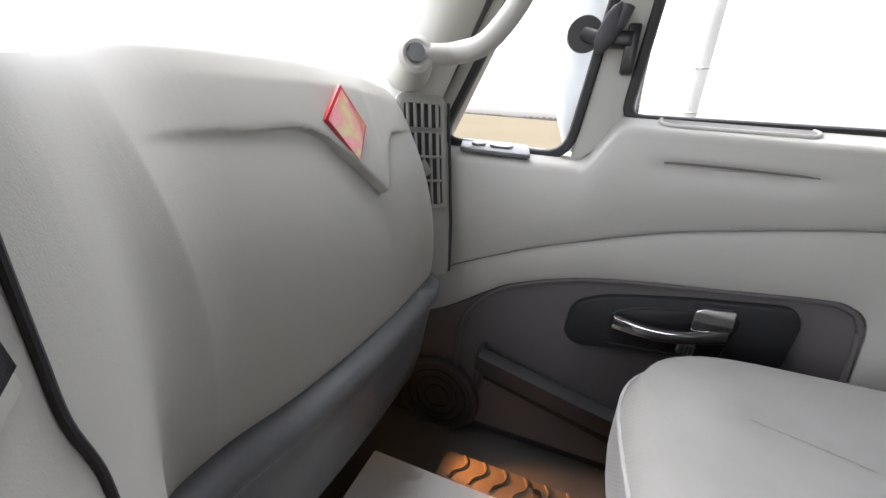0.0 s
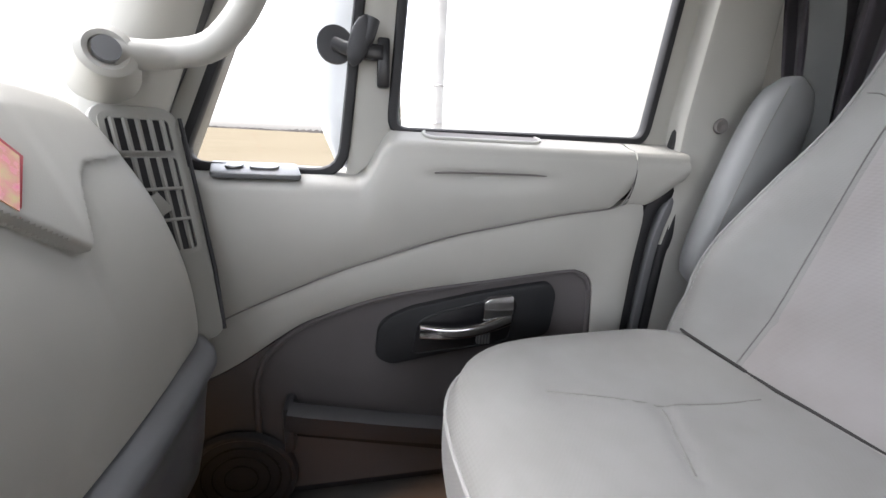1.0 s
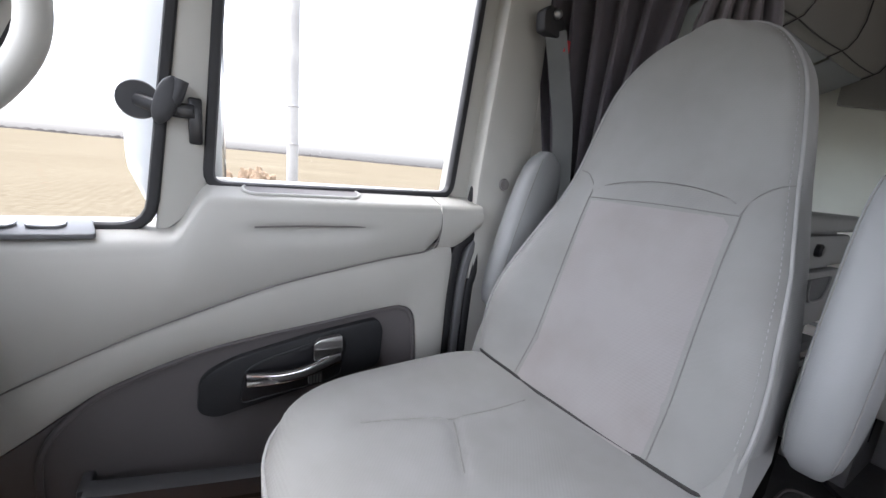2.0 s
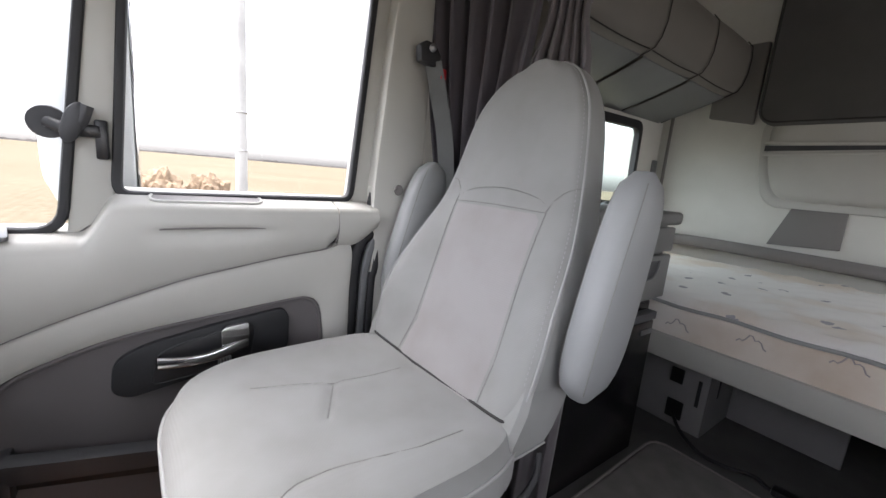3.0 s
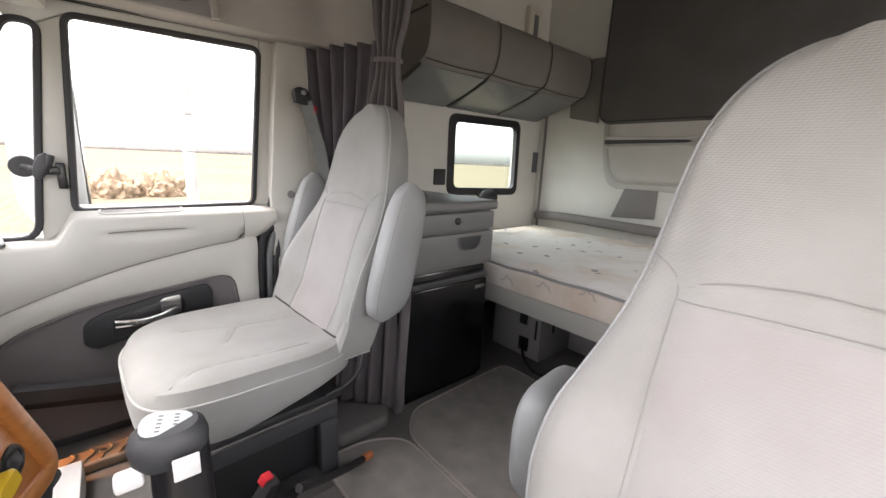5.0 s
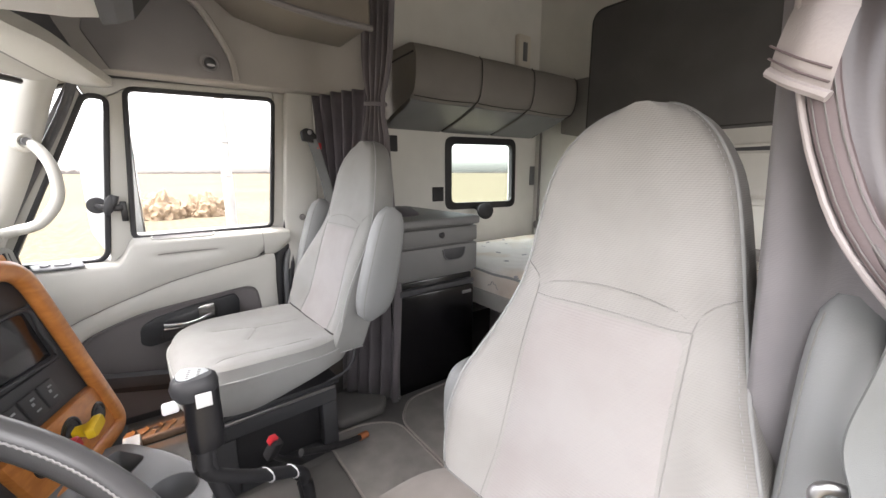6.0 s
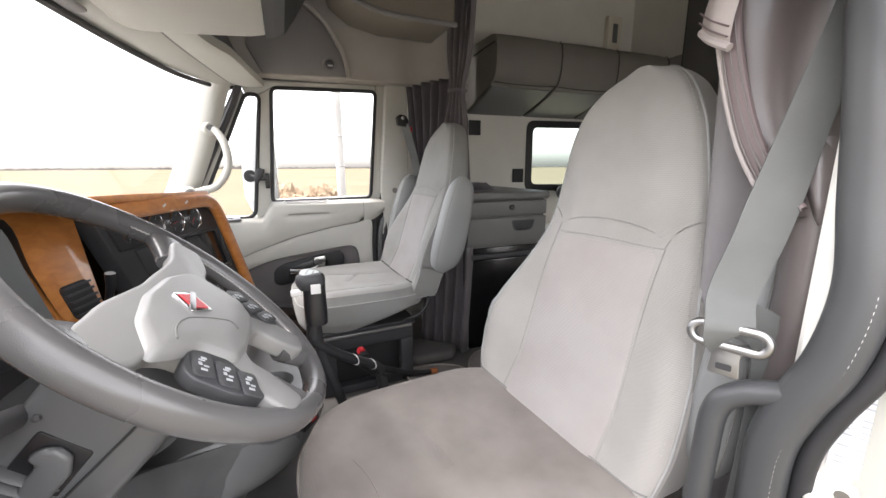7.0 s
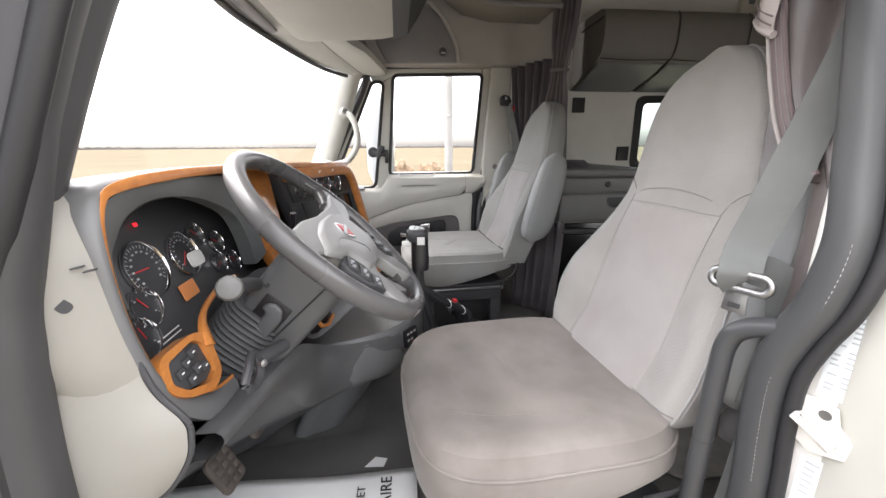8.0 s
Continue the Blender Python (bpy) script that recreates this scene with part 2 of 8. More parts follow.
def sweep(path, profile, up=(0, 0, 1), closed=False, bm=None, scale=None):
    """Carries a closed profile of (side, up) along a path."""
    P = [Vector(p) for p in path]
    n = len(P)
    rings = []
    for i in range(n):
        a = P[i - 1] if (i > 0 or closed) else P[i]
        b = P[(i + 1) % n] if (i < n - 1 or closed) else P[i]
        d = (b - a).normalized()
        u = Vector(up[i] if isinstance(up, list) else up)
        s = d.cross(u)
        s = s.normalized() if s.length > 1e-5 else d.orthogonal().normalized()
        w = s.cross(d).normalized()
        k = scale[i] if scale else 1.0
        rings.append([P[i] + s * x * k + w * y * k for x, y in profile])
    if closed:
        rings.append(rings[0])
        m = loft(rings, caps=False)
        bmesh.ops.remove_doubles(m, verts=m.verts, dist=1e-6)
        return joined(bm, m)
    return loft(rings, bm=bm)


def circle(r, n=12, ry=None, at=(0, 0)):
    return [(at[0] + r * math.cos(2 * math.pi * k / n), at[1] + (ry or r) * math.sin(2 * math.pi * k / n)) for k in range(n)]


def tube(path, r, n=10, closed=False, bm=None, up=(0.13, 0.21, 0.97), scale=None):
    return sweep(path, circle(r, n), up, closed, bm, scale)


def squircle(rx, ry, n=24, p=3.0):
    out = []
    for k in range(n):
        a = 2 * math.pi * k / n
        c, s = math.cos(a), math.sin(a)
        out.append((rx * math.copysign(abs(c) ** (2 / p), c), ry * math.copysign(abs(s) ** (2 / p), s)))
    return out


def roundrect(w, h, r, seg=4):
    """Corner-rounded rectangle about the origin, full width and height."""
    out = []
    for cx, cy, a0 in ((w / 2 - r, h / 2 - r, 0), (-w / 2 + r, h / 2 - r, 90), (-w / 2 + r, -h / 2 + r, 180), (w / 2 - r, -h / 2 + r, 270)):
        for k in range(seg + 1):
            a = radians(a0 + 90 * k / seg)
            out.append((cx + r * math.cos(a), cy + r * math.sin(a)))
    return out


def place(bm, m):
    bmesh.ops.transform(bm, matrix=m, verts=bm.verts)
    return bm


def lathe(profile, n=24, bm=None):
    """Turns (radius, height) about z."""
    rings = [[(r * math.cos(2 * math.pi * k / n), r * math.sin(2 * math.pi * k / n), z) for k in range(n)] for r, z in profile]
    return loft(rings, bm=bm)


def resample(pts, n):
    P = [Vector(p) for p in pts]
    d = [0.0]
    for a, b in zip(P, P[1:]):
        d.append(d[-1] + (b - a).length)
    out = []
    for k in range(n):
        s = d[-1] * k / (n - 1)
        i = max(j for j in range(len(d)) if d[j] <= s + 1e-9)
        i = min(i, len(P) - 2)
        t = (s - d[i]) / max(1e-9, d[i + 1] - d[i])
        out.append(P[i].lerp(P[i + 1], min(1, t)))
    return out


def ruled(A, B, rows=10, bulge=(0, 0, 0), lip=(0, 0, 0), n=40):
    """A skin between two lines, swelling by bulge in its middle, its edges folded back by lip."""
    a, b = resample(smooth_path(A, 6), n), resample(smooth_path(B, 6), n)
    g, lp = Vector(bulge), Vector(lip)
    rings = [[p + lp for p in a]]
    for k in range(rows + 1):
        v = k / rows
        s = math.sin(math.pi * v) ** 0.6 if 0 < v < 1 else 0.0
        rings.append([p.lerp(q, v) + g * s for p, q in zip(a, b)])
    rings.append([p + lp for p in b])
    return loft(rings, caps=False, closed=False)


def frame_at(x, y, z, normal, up=(0, 0, 1)):
    """A pose whose z looks along normal and whose y leans towards up."""
    w = Vector(normal).normalized()
    u = Vector(up).cross(w).normalized()
    v = w.cross(u)
    return Matrix.Translation((x, y, z)) @ Matrix((u, v, w)).transposed().to_4x4()


def words(text, size, mat, m, parent, depth=0.0006, name="lettering"):
    c = bpy.data.curves.new(name, "FONT")
    c.body, c.size, c.extrude = text, size, depth
    c.align_x = c.align_y = "CENTER"
    ob = new(name, c)
    bpy.context.view_layer.update()
    me = bpy.data.meshes.new_from_object(ob.evaluated_get(bpy.context.evaluated_depsgraph_get()))
    bpy.data.objects.remove(ob)
    me.materials.clear()
    me.materials.append(mat)
    o = new(name, me)
    o.matrix_world = m
    bpy.context.view_layer.update()
    o.parent = parent
    o.matrix_parent_inverse = parent.matrix_world.inverted()
    return o


def roundpoly(pts, r, seg=5):
    """A polygon (3D points) with its corners rounded."""
    P = [Vector(p) for p in pts]
    out = []
    for i, p in enumerate(P):
        a, b = P[i - 1] - p, P[(i + 1) % len(P)] - p
        k = min(r, a.length * 0.45, b.length * 0.45)
        s, e = p + a.normalized() * k, p + b.normalized() * k
        for j in range(seg + 1):
            t = j / seg
            out.append(s * (1 - t) ** 2 + p * 2 * t * (1 - t) + e * t * t)
    return out


def ring_plate(outer, inner, shift, bm=None):
    """A flat ring between two outlines of equally many points, given a thickness."""
    d = Vector(shift)
    o, i = [Vector(p) for p in outer], [Vector(p) for p in inner]
    return joined(bm, loft([o, i, [p + d for p in i], [p + d for p in o], o], caps=False))


def yz(x, pts):
    return [(x, p[0], p[1]) for p in pts]


# ---- ground and distance ----
def field_material():
    m, n, l, b = principled("stubble_field", 1.0)
    b.inputs["Specular IOR Level"].default_value = 0.0
    geo = n.new("ShaderNodeNewGeometry")
    big, fine, wave = n.new("ShaderNodeTexNoise"), n.new("ShaderNodeTexNoise"), n.new("ShaderNodeTexWave")
    big.inputs["Scale"].default_value, big.inputs["Detail"].default_value = 0.05, 6
    fine.inputs["Scale"].default_value, fine.inputs["Detail"].default_value = 4.0, 8
    wave.inputs["Scale"].default_value, wave.inputs["Distortion"].default_value = 0.9, 3.0
    wave.bands_direction = "Y"
    for k in (big, fine, wave):
        l.new(geo.outputs["Position"], k.inputs["Vector"])
    ramp = n.new("ShaderNodeValToRGB")
    ramp.color_ramp.elements[0].color, ramp.color_ramp.elements[1].color = (0.100, 0.084, 0.058, 1), (0.160, 0.138, 0.100, 1)
    ramp.color_ramp.elements[0].position, ramp.color_ramp.elements[1].position = 0.3, 0.7
    mx = n.new("ShaderNodeMath")
    mx.operation = "MULTIPLY_ADD"
    mx.inputs[1].default_value = 0.08
    l.new(wave.outputs["Fac"], mx.inputs[0])
    av = n.new("ShaderNodeMath")
    av.operation = "MULTIPLY_ADD"
    av.inputs[1].default_value = 0.6
    l.new(fine.outputs["Fac"], av.inputs[0])
    hv = n.new("ShaderNodeMath")
    hv.operation = "MULTIPLY"
    hv.inputs[1].default_value = 0.4
    l.new(big.outputs["Fac"], hv.inputs[0])
    l.new(hv.outputs[0], av.inputs[2])
    l.new(av.outputs[0], mx.inputs[2])
    l.new(mx.outputs[0], ramp.inputs["Fac"])
    l.new(ramp.outputs["Color"], b.inputs["Base Color"])
    return m


FIELD = field_material()
GROUND_Z = -1.35
bm = bmesh.new()
bmesh.ops.create_grid(bm, x_segments=8, y_segments=8, size=2500)
place(bm, Matrix.Translation((0, 0, GROUND_Z)))
structure(part("ground", bm, FIELD), "dry tan stubble field reaching to the horizon", "field")

TREES = surface("far_trees", (0.17, 0.155, 0.145), 0.95, vary=0.4, stain=0.02, bump=0)
bm = bmesh.new()
rng = random.Random(4)
for k in range(420):
    a = 2 * math.pi * k / 420
    h = 3.0 + 5.0 * max(0, noise.noise((math.cos(a) * 6, math.sin(a) * 6, 0.3))) + rng.random() * 1.5
    r = 900 + 80 * noise.noise((math.cos(a) * 3, math.sin(a) * 3, 2.0))
    c = Vector((r * math.cos(a), r * math.sin(a), GROUND_Z))
    w = 14
    t = Vector((-math.sin(a), math.cos(a), 0))
    base = [c - t * w / 2, c - t * w * 0.45 + Vector((0, 0, h * 0.6)), c - t * w * 0.2 + Vector((0, 0, h)), c + t * w * 0.15 + Vector((0, 0, h * 0.85)), c + t * w * 0.45 + Vector((0, 0, h * 0.55)), c + t * w / 2]
    back = [p + Vector((math.cos(a), math.sin(a), 0)) * 6 for p in base]
    loft([base, back], caps=True, bm=bm)
structure(part("backdrop", bm, TREES), "low grey line of distant trees on the horizon", "tree line")

# ---- cab shell ----
# dark rubber tone also stands in for the shade under the bunk
floor = structure(part("floor", box((-1.0, -2.22, -0.05), (1.1, 1.0, 0.0), 0), FLOORMAT), "dark worn rubber cab floor, its tone also standing for shade", "floor")
structure(part("wall_back", box((-1.14, -2.26, -0.05), (1.14, -2.2, 2.4), 0), SLEEP), "grey moulded sleeper back wall", "wall")
SW = [(-1.955, 0.775), (-1.37, 0.785), (-1.37, 1.19), (-1.945, 1.2)]
bm = box((1.1, -2.2, -0.05), (1.14, -1.95, 2.4), 0)
box((1.1, -1.375, -0.05), (1.14, -0.46, 2.4), 0, bm=bm)
box((1.1, -1.95, -0.05), (1.14, -1.375, 0.78), 0, bm=bm)
box((1.1, -1.95, 1.195), (1.14, -1.375, 2.4), 0, bm=bm)
structure(part("wall_east", bm, SLEEP, smooth=False), "grey moulded sleeper side wall with a small window", "wall")
bm = box((-1.14, -2.2, -0.05), (-1.1, -1.95, 2.4), 0)
box((-1.14, -1.375, -0.05), (-1.1, -0.46, 2.4), 0, bm=bm)
box((-1.14, -1.95, -0.05), (-1.1, -1.375, 0.78), 0, bm=bm)
box((-1.14, -1.95, 1.195), (-1.1, -1.375, 2.4), 0, bm=bm)
structure(part("wall_west", bm, SLEEP, smooth=False), "grey moulded sleeper side wall", "wall")
structure(part("ceiling", box((-1.14, -2.26, 2.4), (1.14, -0.5, 2.44), 0), CREAM), "cream vinyl sleeper ceiling", "ceiling")
bm = box((-0.98, -0.5, 1.95), (0.98, 0.42, 1.99), 0)
prism([(-0.5, 1.95), (-0.46, 1.95), (-0.46, 2.44), (-0.5, 2.44)], "x", -1.14, 1.14, 0, bm=bm)
structure(part("ceiling_cab", bm, HEAD, smooth=False), "brown-grey cab headliner", "ceiling")
WTOP = [(-0.86, 0.50, 1.225), (-0.4, 0.59, 1.24), (0, 0.585, 1.25), (0.4, 0.54, 1.257), (0.61, 0.50, 1.263), (0.8, 0.45, 1.275)]
GROOVE = [(-0.86, 0.42, 1.26), (-0.4, 0.49, 1.28), (0, 0.487, 1.29), (0.2, 0.475, 1.29), (0.42, 0.45, 1.29), (0.80, 0.394, 1.29), (0.88, 0.375, 1.29)]
BROW = [(-0.86, 0.36, 1.28), (-0.4, 0.43, 1.295), (0, 0.42, 1.297), (0.28, 0.374, 1.297), (0.43, 0.325, 1.297), (0.70, 0.283, 1.297), (0.95, 0.243, 1.297)]
header = structure(thing("wall_header", (0, 0.5, 1.3), "light grey header panel over the windscreen", "header"))
part("front_strip", ruled(WTOP, GROOVE, 6, (0, 0, -0.006), (0, 0.0, 0.03)), TRIM, header)
part("rear_strip", ruled([(x, y - 0.004, z) for x, y, z in GROOVE], BROW, 6, (0, 0, -0.008), (0, 0.0, 0.03)), TRIM, header)
part("groove", tube(smooth_path([(x, y - 0.002, z + 0.004) for x, y, z in GROOVE], 6), 0.006, 8), TAUPE, header)
# dark sheet stands in for the shade above the header
part("recess", ruled([(x, y + 0.01, z + 0.004) for x, y, z in BROW], [(-0.98, 0.46, 1.95), (0, 0.46, 1.95), (0.98, 0.44, 1.95)], 8, (0, 0.06, 0)), PADDED, header, "recess above the header, its shade put in dark grey")

# windscreen
bm = ruled([(-0.86, 0.503, 1.22), (-0.4, 0.593, 1.235), (0, 0.588, 1.245), (0.4, 0.543, 1.252), (0.61, 0.503, 1.258), (0.8, 0.453, 1.27)], [(-0.98, 0.78, 0.78), (-0.5, 1.02, 0.77), (0, 1.1, 0.765), (0.5, 1.02, 0.77), (0.98, 0.78, 0.78)], 8, (0, 0, 0), (0, 0, 0))
ws = structure(part("window_windscreen", bm, GLASS), "curved clear windscreen", "windscreen")
ws.visible_shadow = False
bm = tube(smooth_path([(-0.86, 0.50, 1.215), (-0.4, 0.59, 1.23), (0, 0.585, 1.24), (0.4, 0.54, 1.247), (0.61, 0.50, 1.253), (0.8, 0.45, 1.265)], 8), 0.009, 8)
structure(part("windscreen_seal", bm, BLACK), "black rubber windscreen seal", "seal")

# upper side walls of the cab over the doors
for sx, nm in ((1, "wall_cab_east"), (-1, "wall_cab_west")):
    bm = prism([(-0.78, 1.345), (0.25, 1.335), (0.46, 1.27), (0.45, 1.5), (0.36, 1.95), (-0.78, 1.95)], "x", sx * 0.86, sx * 0.98, 0.01)
    structure(part(nm, bm, HEAD), "brown-grey upholstered panel above the cab door", "wall")


# ---- cab pillars ----
def pillar(name, path, prof, mat, label):
    bm = sweep(smooth_path(path, 6), prof, (0.3, 0.8, 0.5))
    return structure(part(name, bm, mat), label, "pillar")


pillar("pillar_front_east", [(0.93, 0.72, 0.60), (0.925, 0.65, 0.76), (0.915, 0.54, 1.02), (0.885, 0.45, 1.27), (0.87, 0.42, 1.33)], squircle(0.055, 0.06, 20, 2.6), TRIM, "grey moulded windscreen pillar")
pillar("pillar_front_west", [(-0.97, 0.72, 0.60), (-0.96, 0.66, 0.76), (-0.935, 0.56, 1.02), (-0.90, 0.45, 1.27), (-0.88, 0.42, 1.36)], squircle(0.045, 0.06, 20, 2.6), PADDED, "dark padded windscreen pillar")
bm = prism([(-0.30, 0.0), (-0.46, 0.0), (-0.46, 1.345), (-0.345, 1.345), (-0.30, 0.8)], "x", 0.925, 1.10, 0.012)
bpe = structure(part("pillar_rear_east", bm, TRIM), "grey moulded pillar behind the passenger door", "pillar")
bm = place(lathe([(0.0, 0.0), (0.013, 0.0), (0.015, 0.004), (0.013, 0.008), (0.0, 0.006)], 16), frame_at(0.925, -0.375, 0.793, (-1, 0, 0)))
part("trim_plug", bm, TAUPE, bpe)


# hidden plate added to stop daylight leaking down into the footwell
structure(part("cowl", prism([(0.70, 0.70), (1.16, 0.70), (1.16, 0.735), (0.70, 0.735)], "x", -1.04, 1.04, 0), CHAR), "hidden dark plate under the windscreen, blocking stray daylight", "cowl")

# ---- passenger door ----
door = structure(thing("door_1", (0.95, 0.1, 0.0), "grey moulded truck door with window and handle", "door"))
UPC = [(-0.193, 0.66), (-0.165, 0.632), (-0.067, 0.618), (0.05, 0.596), (0.15, 0.575), (0.26, 0.541), (0.367, 0.504), (0.51, 0.442), (0.64, 0.375)]


def along(line, y):
    """The height of a line of (y, z) at y."""
    for (y0, z0), (y1, z1) in zip(line, line[1:]):
        if y <= y1:
            return z0 + (z1 - z0) * max(0.0, (y - y0) / (y1 - y0))
    return line[-1][1]


def door_face(ys, low):
    """Sill and door face in one skin: over the sill, round its edge and down to the line low."""
    rings = []
    for y in ys:
        t = max(0.0, min(1.0, (y - 0.250) / 0.062))
        step = t * t * (3 - 2 * t)
        top = 0.7575 - 0.082 * step
        ring = [(1.05, top + 0.003), (0.985, top), (0.955, top - 0.008 + 0.004 * step), (0.932, top - 0.016 + 0.008 * step)]
        r = 0.016 + 0.006 * step
        for k in range(1, 7):
            a = math.pi / 2 * k / 6
            ring.append((0.9215 + (0.004) * step - r * math.sin(a), top - 0.019 + 0.009 * step - r * (1 - math.cos(a))))
        x0, z0 = ring[-1]
        z1 = along(low, y) if low else 0.64 + 0.045 * max(0.0, min(1.0, (-0.235 - y) / 0.07)) ** 1.5
        for k in range(1, 25):
            v = k / 24
            z = z0 + (z1 - z0) * v
            x = x0 + 0.010 * v - 0.010 * math.sin(math.pi * v) ** 0.8
            if low:
                # scooped pull under the sill
                x += 0.010 * math.exp(-((y - 0.085) / 0.105) ** 4) * math.exp(-((z - 0.683) / (0.007 if z > 0.683 else 0.020)) ** 2)
            ring.append((x, z))
        ring += [(ring[-1][0] + 0.004, z1 - 0.003), (0.95, z1 - 0.003)]
        rings.append([Vector((x, y, z)) for x, z in ring])
    return loft(rings, caps=False, closed=False)


part("upper_trim", door_face([-0.1935 + 0.8335 * k / 110 for k in range(111)], UPC), TRIM, door, "light grey moulded sill and upper door panel")
part("rear_trim", door_face([-0.310 + 0.1145 * k / 20 for k in range(21)], None), TRIM, door)
part("end_face", prism([(0.912, 0.725), (0.92, 0.737), (1.02, 0.758), (1.02, 0.68), (0.915, 0.69)], "y", -0.312, -0.309, 0), TRIM, door)
part("trim_joint", tube(smooth_path([(0.9195, -0.1945, 0.738), (0.9045, -0.1945, 0.715), (0.904, -0.1942, 0.68), (0.9075, -0.191, 0.655), (0.913, -0.167, 0.631), (0.914, -0.067, 0.6165), (0.914, 0.05, 0.5945), (0.914, 0.15, 0.5735), (0.914, 0.26, 0.5395), (0.914, 0.367, 0.5025), (0.914, 0.51, 0.4405), (0.914, 0.60, 0.39)], 6), 0.0016, 6), TAUPE, door, "fine dark joint between the door panels")
M1 = [(-0.235, 0.05), (-0.235, 0.30), (-0.235, 0.50), (-0.235, 0.637), (-0.167, 0.629), (-0.067, 0.616), (0.05, 0.594), (0.15, 0.573), (0.26, 0.539), (0.367, 0.502), (0.51, 0.440), (0.62, 0.383)]
M2 = [(-0.178, 0.05), (-0.174, 0.30), (-0.169, 0.37), (-0.164, 0.42), (-0.158, 0.465), (-0.147, 0.488), (-0.128, 0.500), (-0.095, 0.504), (0.033, 0.49), (0.249, 0.463), (0.389, 0.42), (0.45, 0.385), (0.50, 0.35), (0.55, 0.32), (0.62, 0.29)]
part("lower_trim", ruled(yz(0.917, M1), yz(0.924, M2), 10, (-0.006, 0, 0), (0.03, 0, 0), 90), TRIM, door)
P2 = [(-0.172, 0.04), (-0.12, 0.04), (-0.05, 0.04), (0.0, 0.04), (0.06, 0.04), (0.2, 0.04), (0.33, 0.04), (0.48, 0.04), (0.62, 0.04)]
P1 = [(-0.173, 0.05), (-0.169, 0.30), (-0.164, 0.37), (-0.159, 0.42), (-0.153, 0.463), (-0.143, 0.483), (-0.125, 0.494), (-0.095, 0.498), (0.033, 0.484), (0.249, 0.457), (0.386, 0.414), (0.45, 0.379), (0.50, 0.344), (0.55, 0.314), (0.62, 0.284)]
# ahead of y 0.5 the taupe stands for shade on the pale trim
part("pocket_panel", ruled(yz(0.932, P1), yz(0.93, P2), 10, (0.004, 0, 0), (0.03, 0, 0), 70), DOORLOW, door, "taupe lower door panel, its front end standing for shade")
bm = prism([(-0.232, 0.0), (0.7, 0.0), (0.7, 0.62), (0.28, 0.66), (-0.28, 0.70), (-0.232, 0.62)], "x", 0.955, 1.05, 0)
part("door_core", bm, CHAR, door)
part("panel_roll", tube(resample(smooth_path(yz(0.930, P1[1:11] + [(0.436, 0.384), (0.473, 0.346), (0.491, 0.308), (0.498, 0.26), (0.499, 0.10)]), 6), 90), 0.0055, 8), DOORLOW, door)
# round speaker low at the front
spc = part("door_speaker", place(lathe([(0, 0.0), (0.088, 0.0), (0.094, 0.006), (0.100, 0.004), (0.104, -0.006), (0, -0.006)], 40), frame_at(0.918, 0.535, 0.088, (-1, 0, 0))), CHAR, door, "round dark speaker grille")
for r_ in (0.030, 0.052, 0.072):
    part("grille_ring", tube([Vector((0.9165, 0.535 + r_ * math.cos(2 * math.pi * k / 36), 0.088 + r_ * math.sin(2 * math.pi * k / 36))) for k in range(36)], 0.0022, 6, closed=True), BLACK, spc)
# storage pocket along the bottom
bm = prism([(0.436, 0.232), (0.1, 0.165), (-0.1, 0.135), (-0.1, 0.06), (0.1, 0.095), (0.432, 0.176)], "x", 0.915, 0.935, 0.004, 2)
part("map_pocket", bm, BLACK, door, "dark slot of the map pocket")
lipc = [(0.892, 0.436, 0.252), (0.889, 0.40, 0.245), (0.887, 0.25, 0.213), (0.887, 0.1, 0.182), (0.887, -0.1, 0.150)]
bm = sweep(resample(lipc, 16), [(-0.014, -0.017), (0.012, -0.019), (0.016, -0.006), (0.012, 0.012), (-0.002, 0.019), (-0.022, 0.021), (-0.04, 0.018), (-0.04, -0.012)], (1, 0, 0.2))
part("pocket_lip", rounded(bm, 0.003, 2, 35), CHAR, door, "dark grey map pocket lip")
part("pocket_end", box((0.885, 0.428, 0.165), (0.935, 0.446, 0.262), 0.006), CHAR, door)
# oval tray in the sill and the long pull recess
TM = frame_at(0.951, 0.092, 0.7485, (-0.27, 0, 1), (0, 1, 0))
# paler ring and dark flat plate: lit rim and shaded hollow put in colour
bm = tube([TM @ Vector((*p, 0.0006)) for p in roundrect(0.046, 0.215, 0.0228, 8)], 0.0030, 8, closed=True, up=(0.13, 0.21, 0.97))
part("tray_rim", bm, TRAYRIM, door, "pale tray rim")
bm = place(prism(roundrect(0.041, 0.208, 0.0203, 8), "z", -0.001, 0.0016, 0), TM)
part("tray", bm, TAUPE, door, "flat oval plate, dark as a tray hollow's shade")
# dark strip stands in for the shadow line over the scooped pull
bm = sweep(smooth_path([(0.9065, 0.185, 0.6885), (0.9065, 0.15, 0.690), (0.907, 0.08, 0.6905), (0.9065, 0.01, 0.690), (0.9065, -0.03, 0.6885)], 6), squircle(0.0026, 0.0042, 12), (1, 0, 0.6))
part("pull_recess", bm, TAUPE, door, "dark strip painted as the pull's shadow line")
# handle
BZ = [(p.y, p.z) for p in roundpoly(yz(0, [(0.281, 0.335), (0.276, 0.405), (0.223, 0.433), (0.083, 0.461), (-0.062, 0.480), (-0.078, 0.455), (-0.074, 0.362), (0.08, 0.345), (0.252, 0.317)]), 0.026, 5)]
bez = part("handle_bezel", prism(BZ, "x", 0.918, 0.94, 0.005), HANDLEBZ, door, "dark grey handle surround")
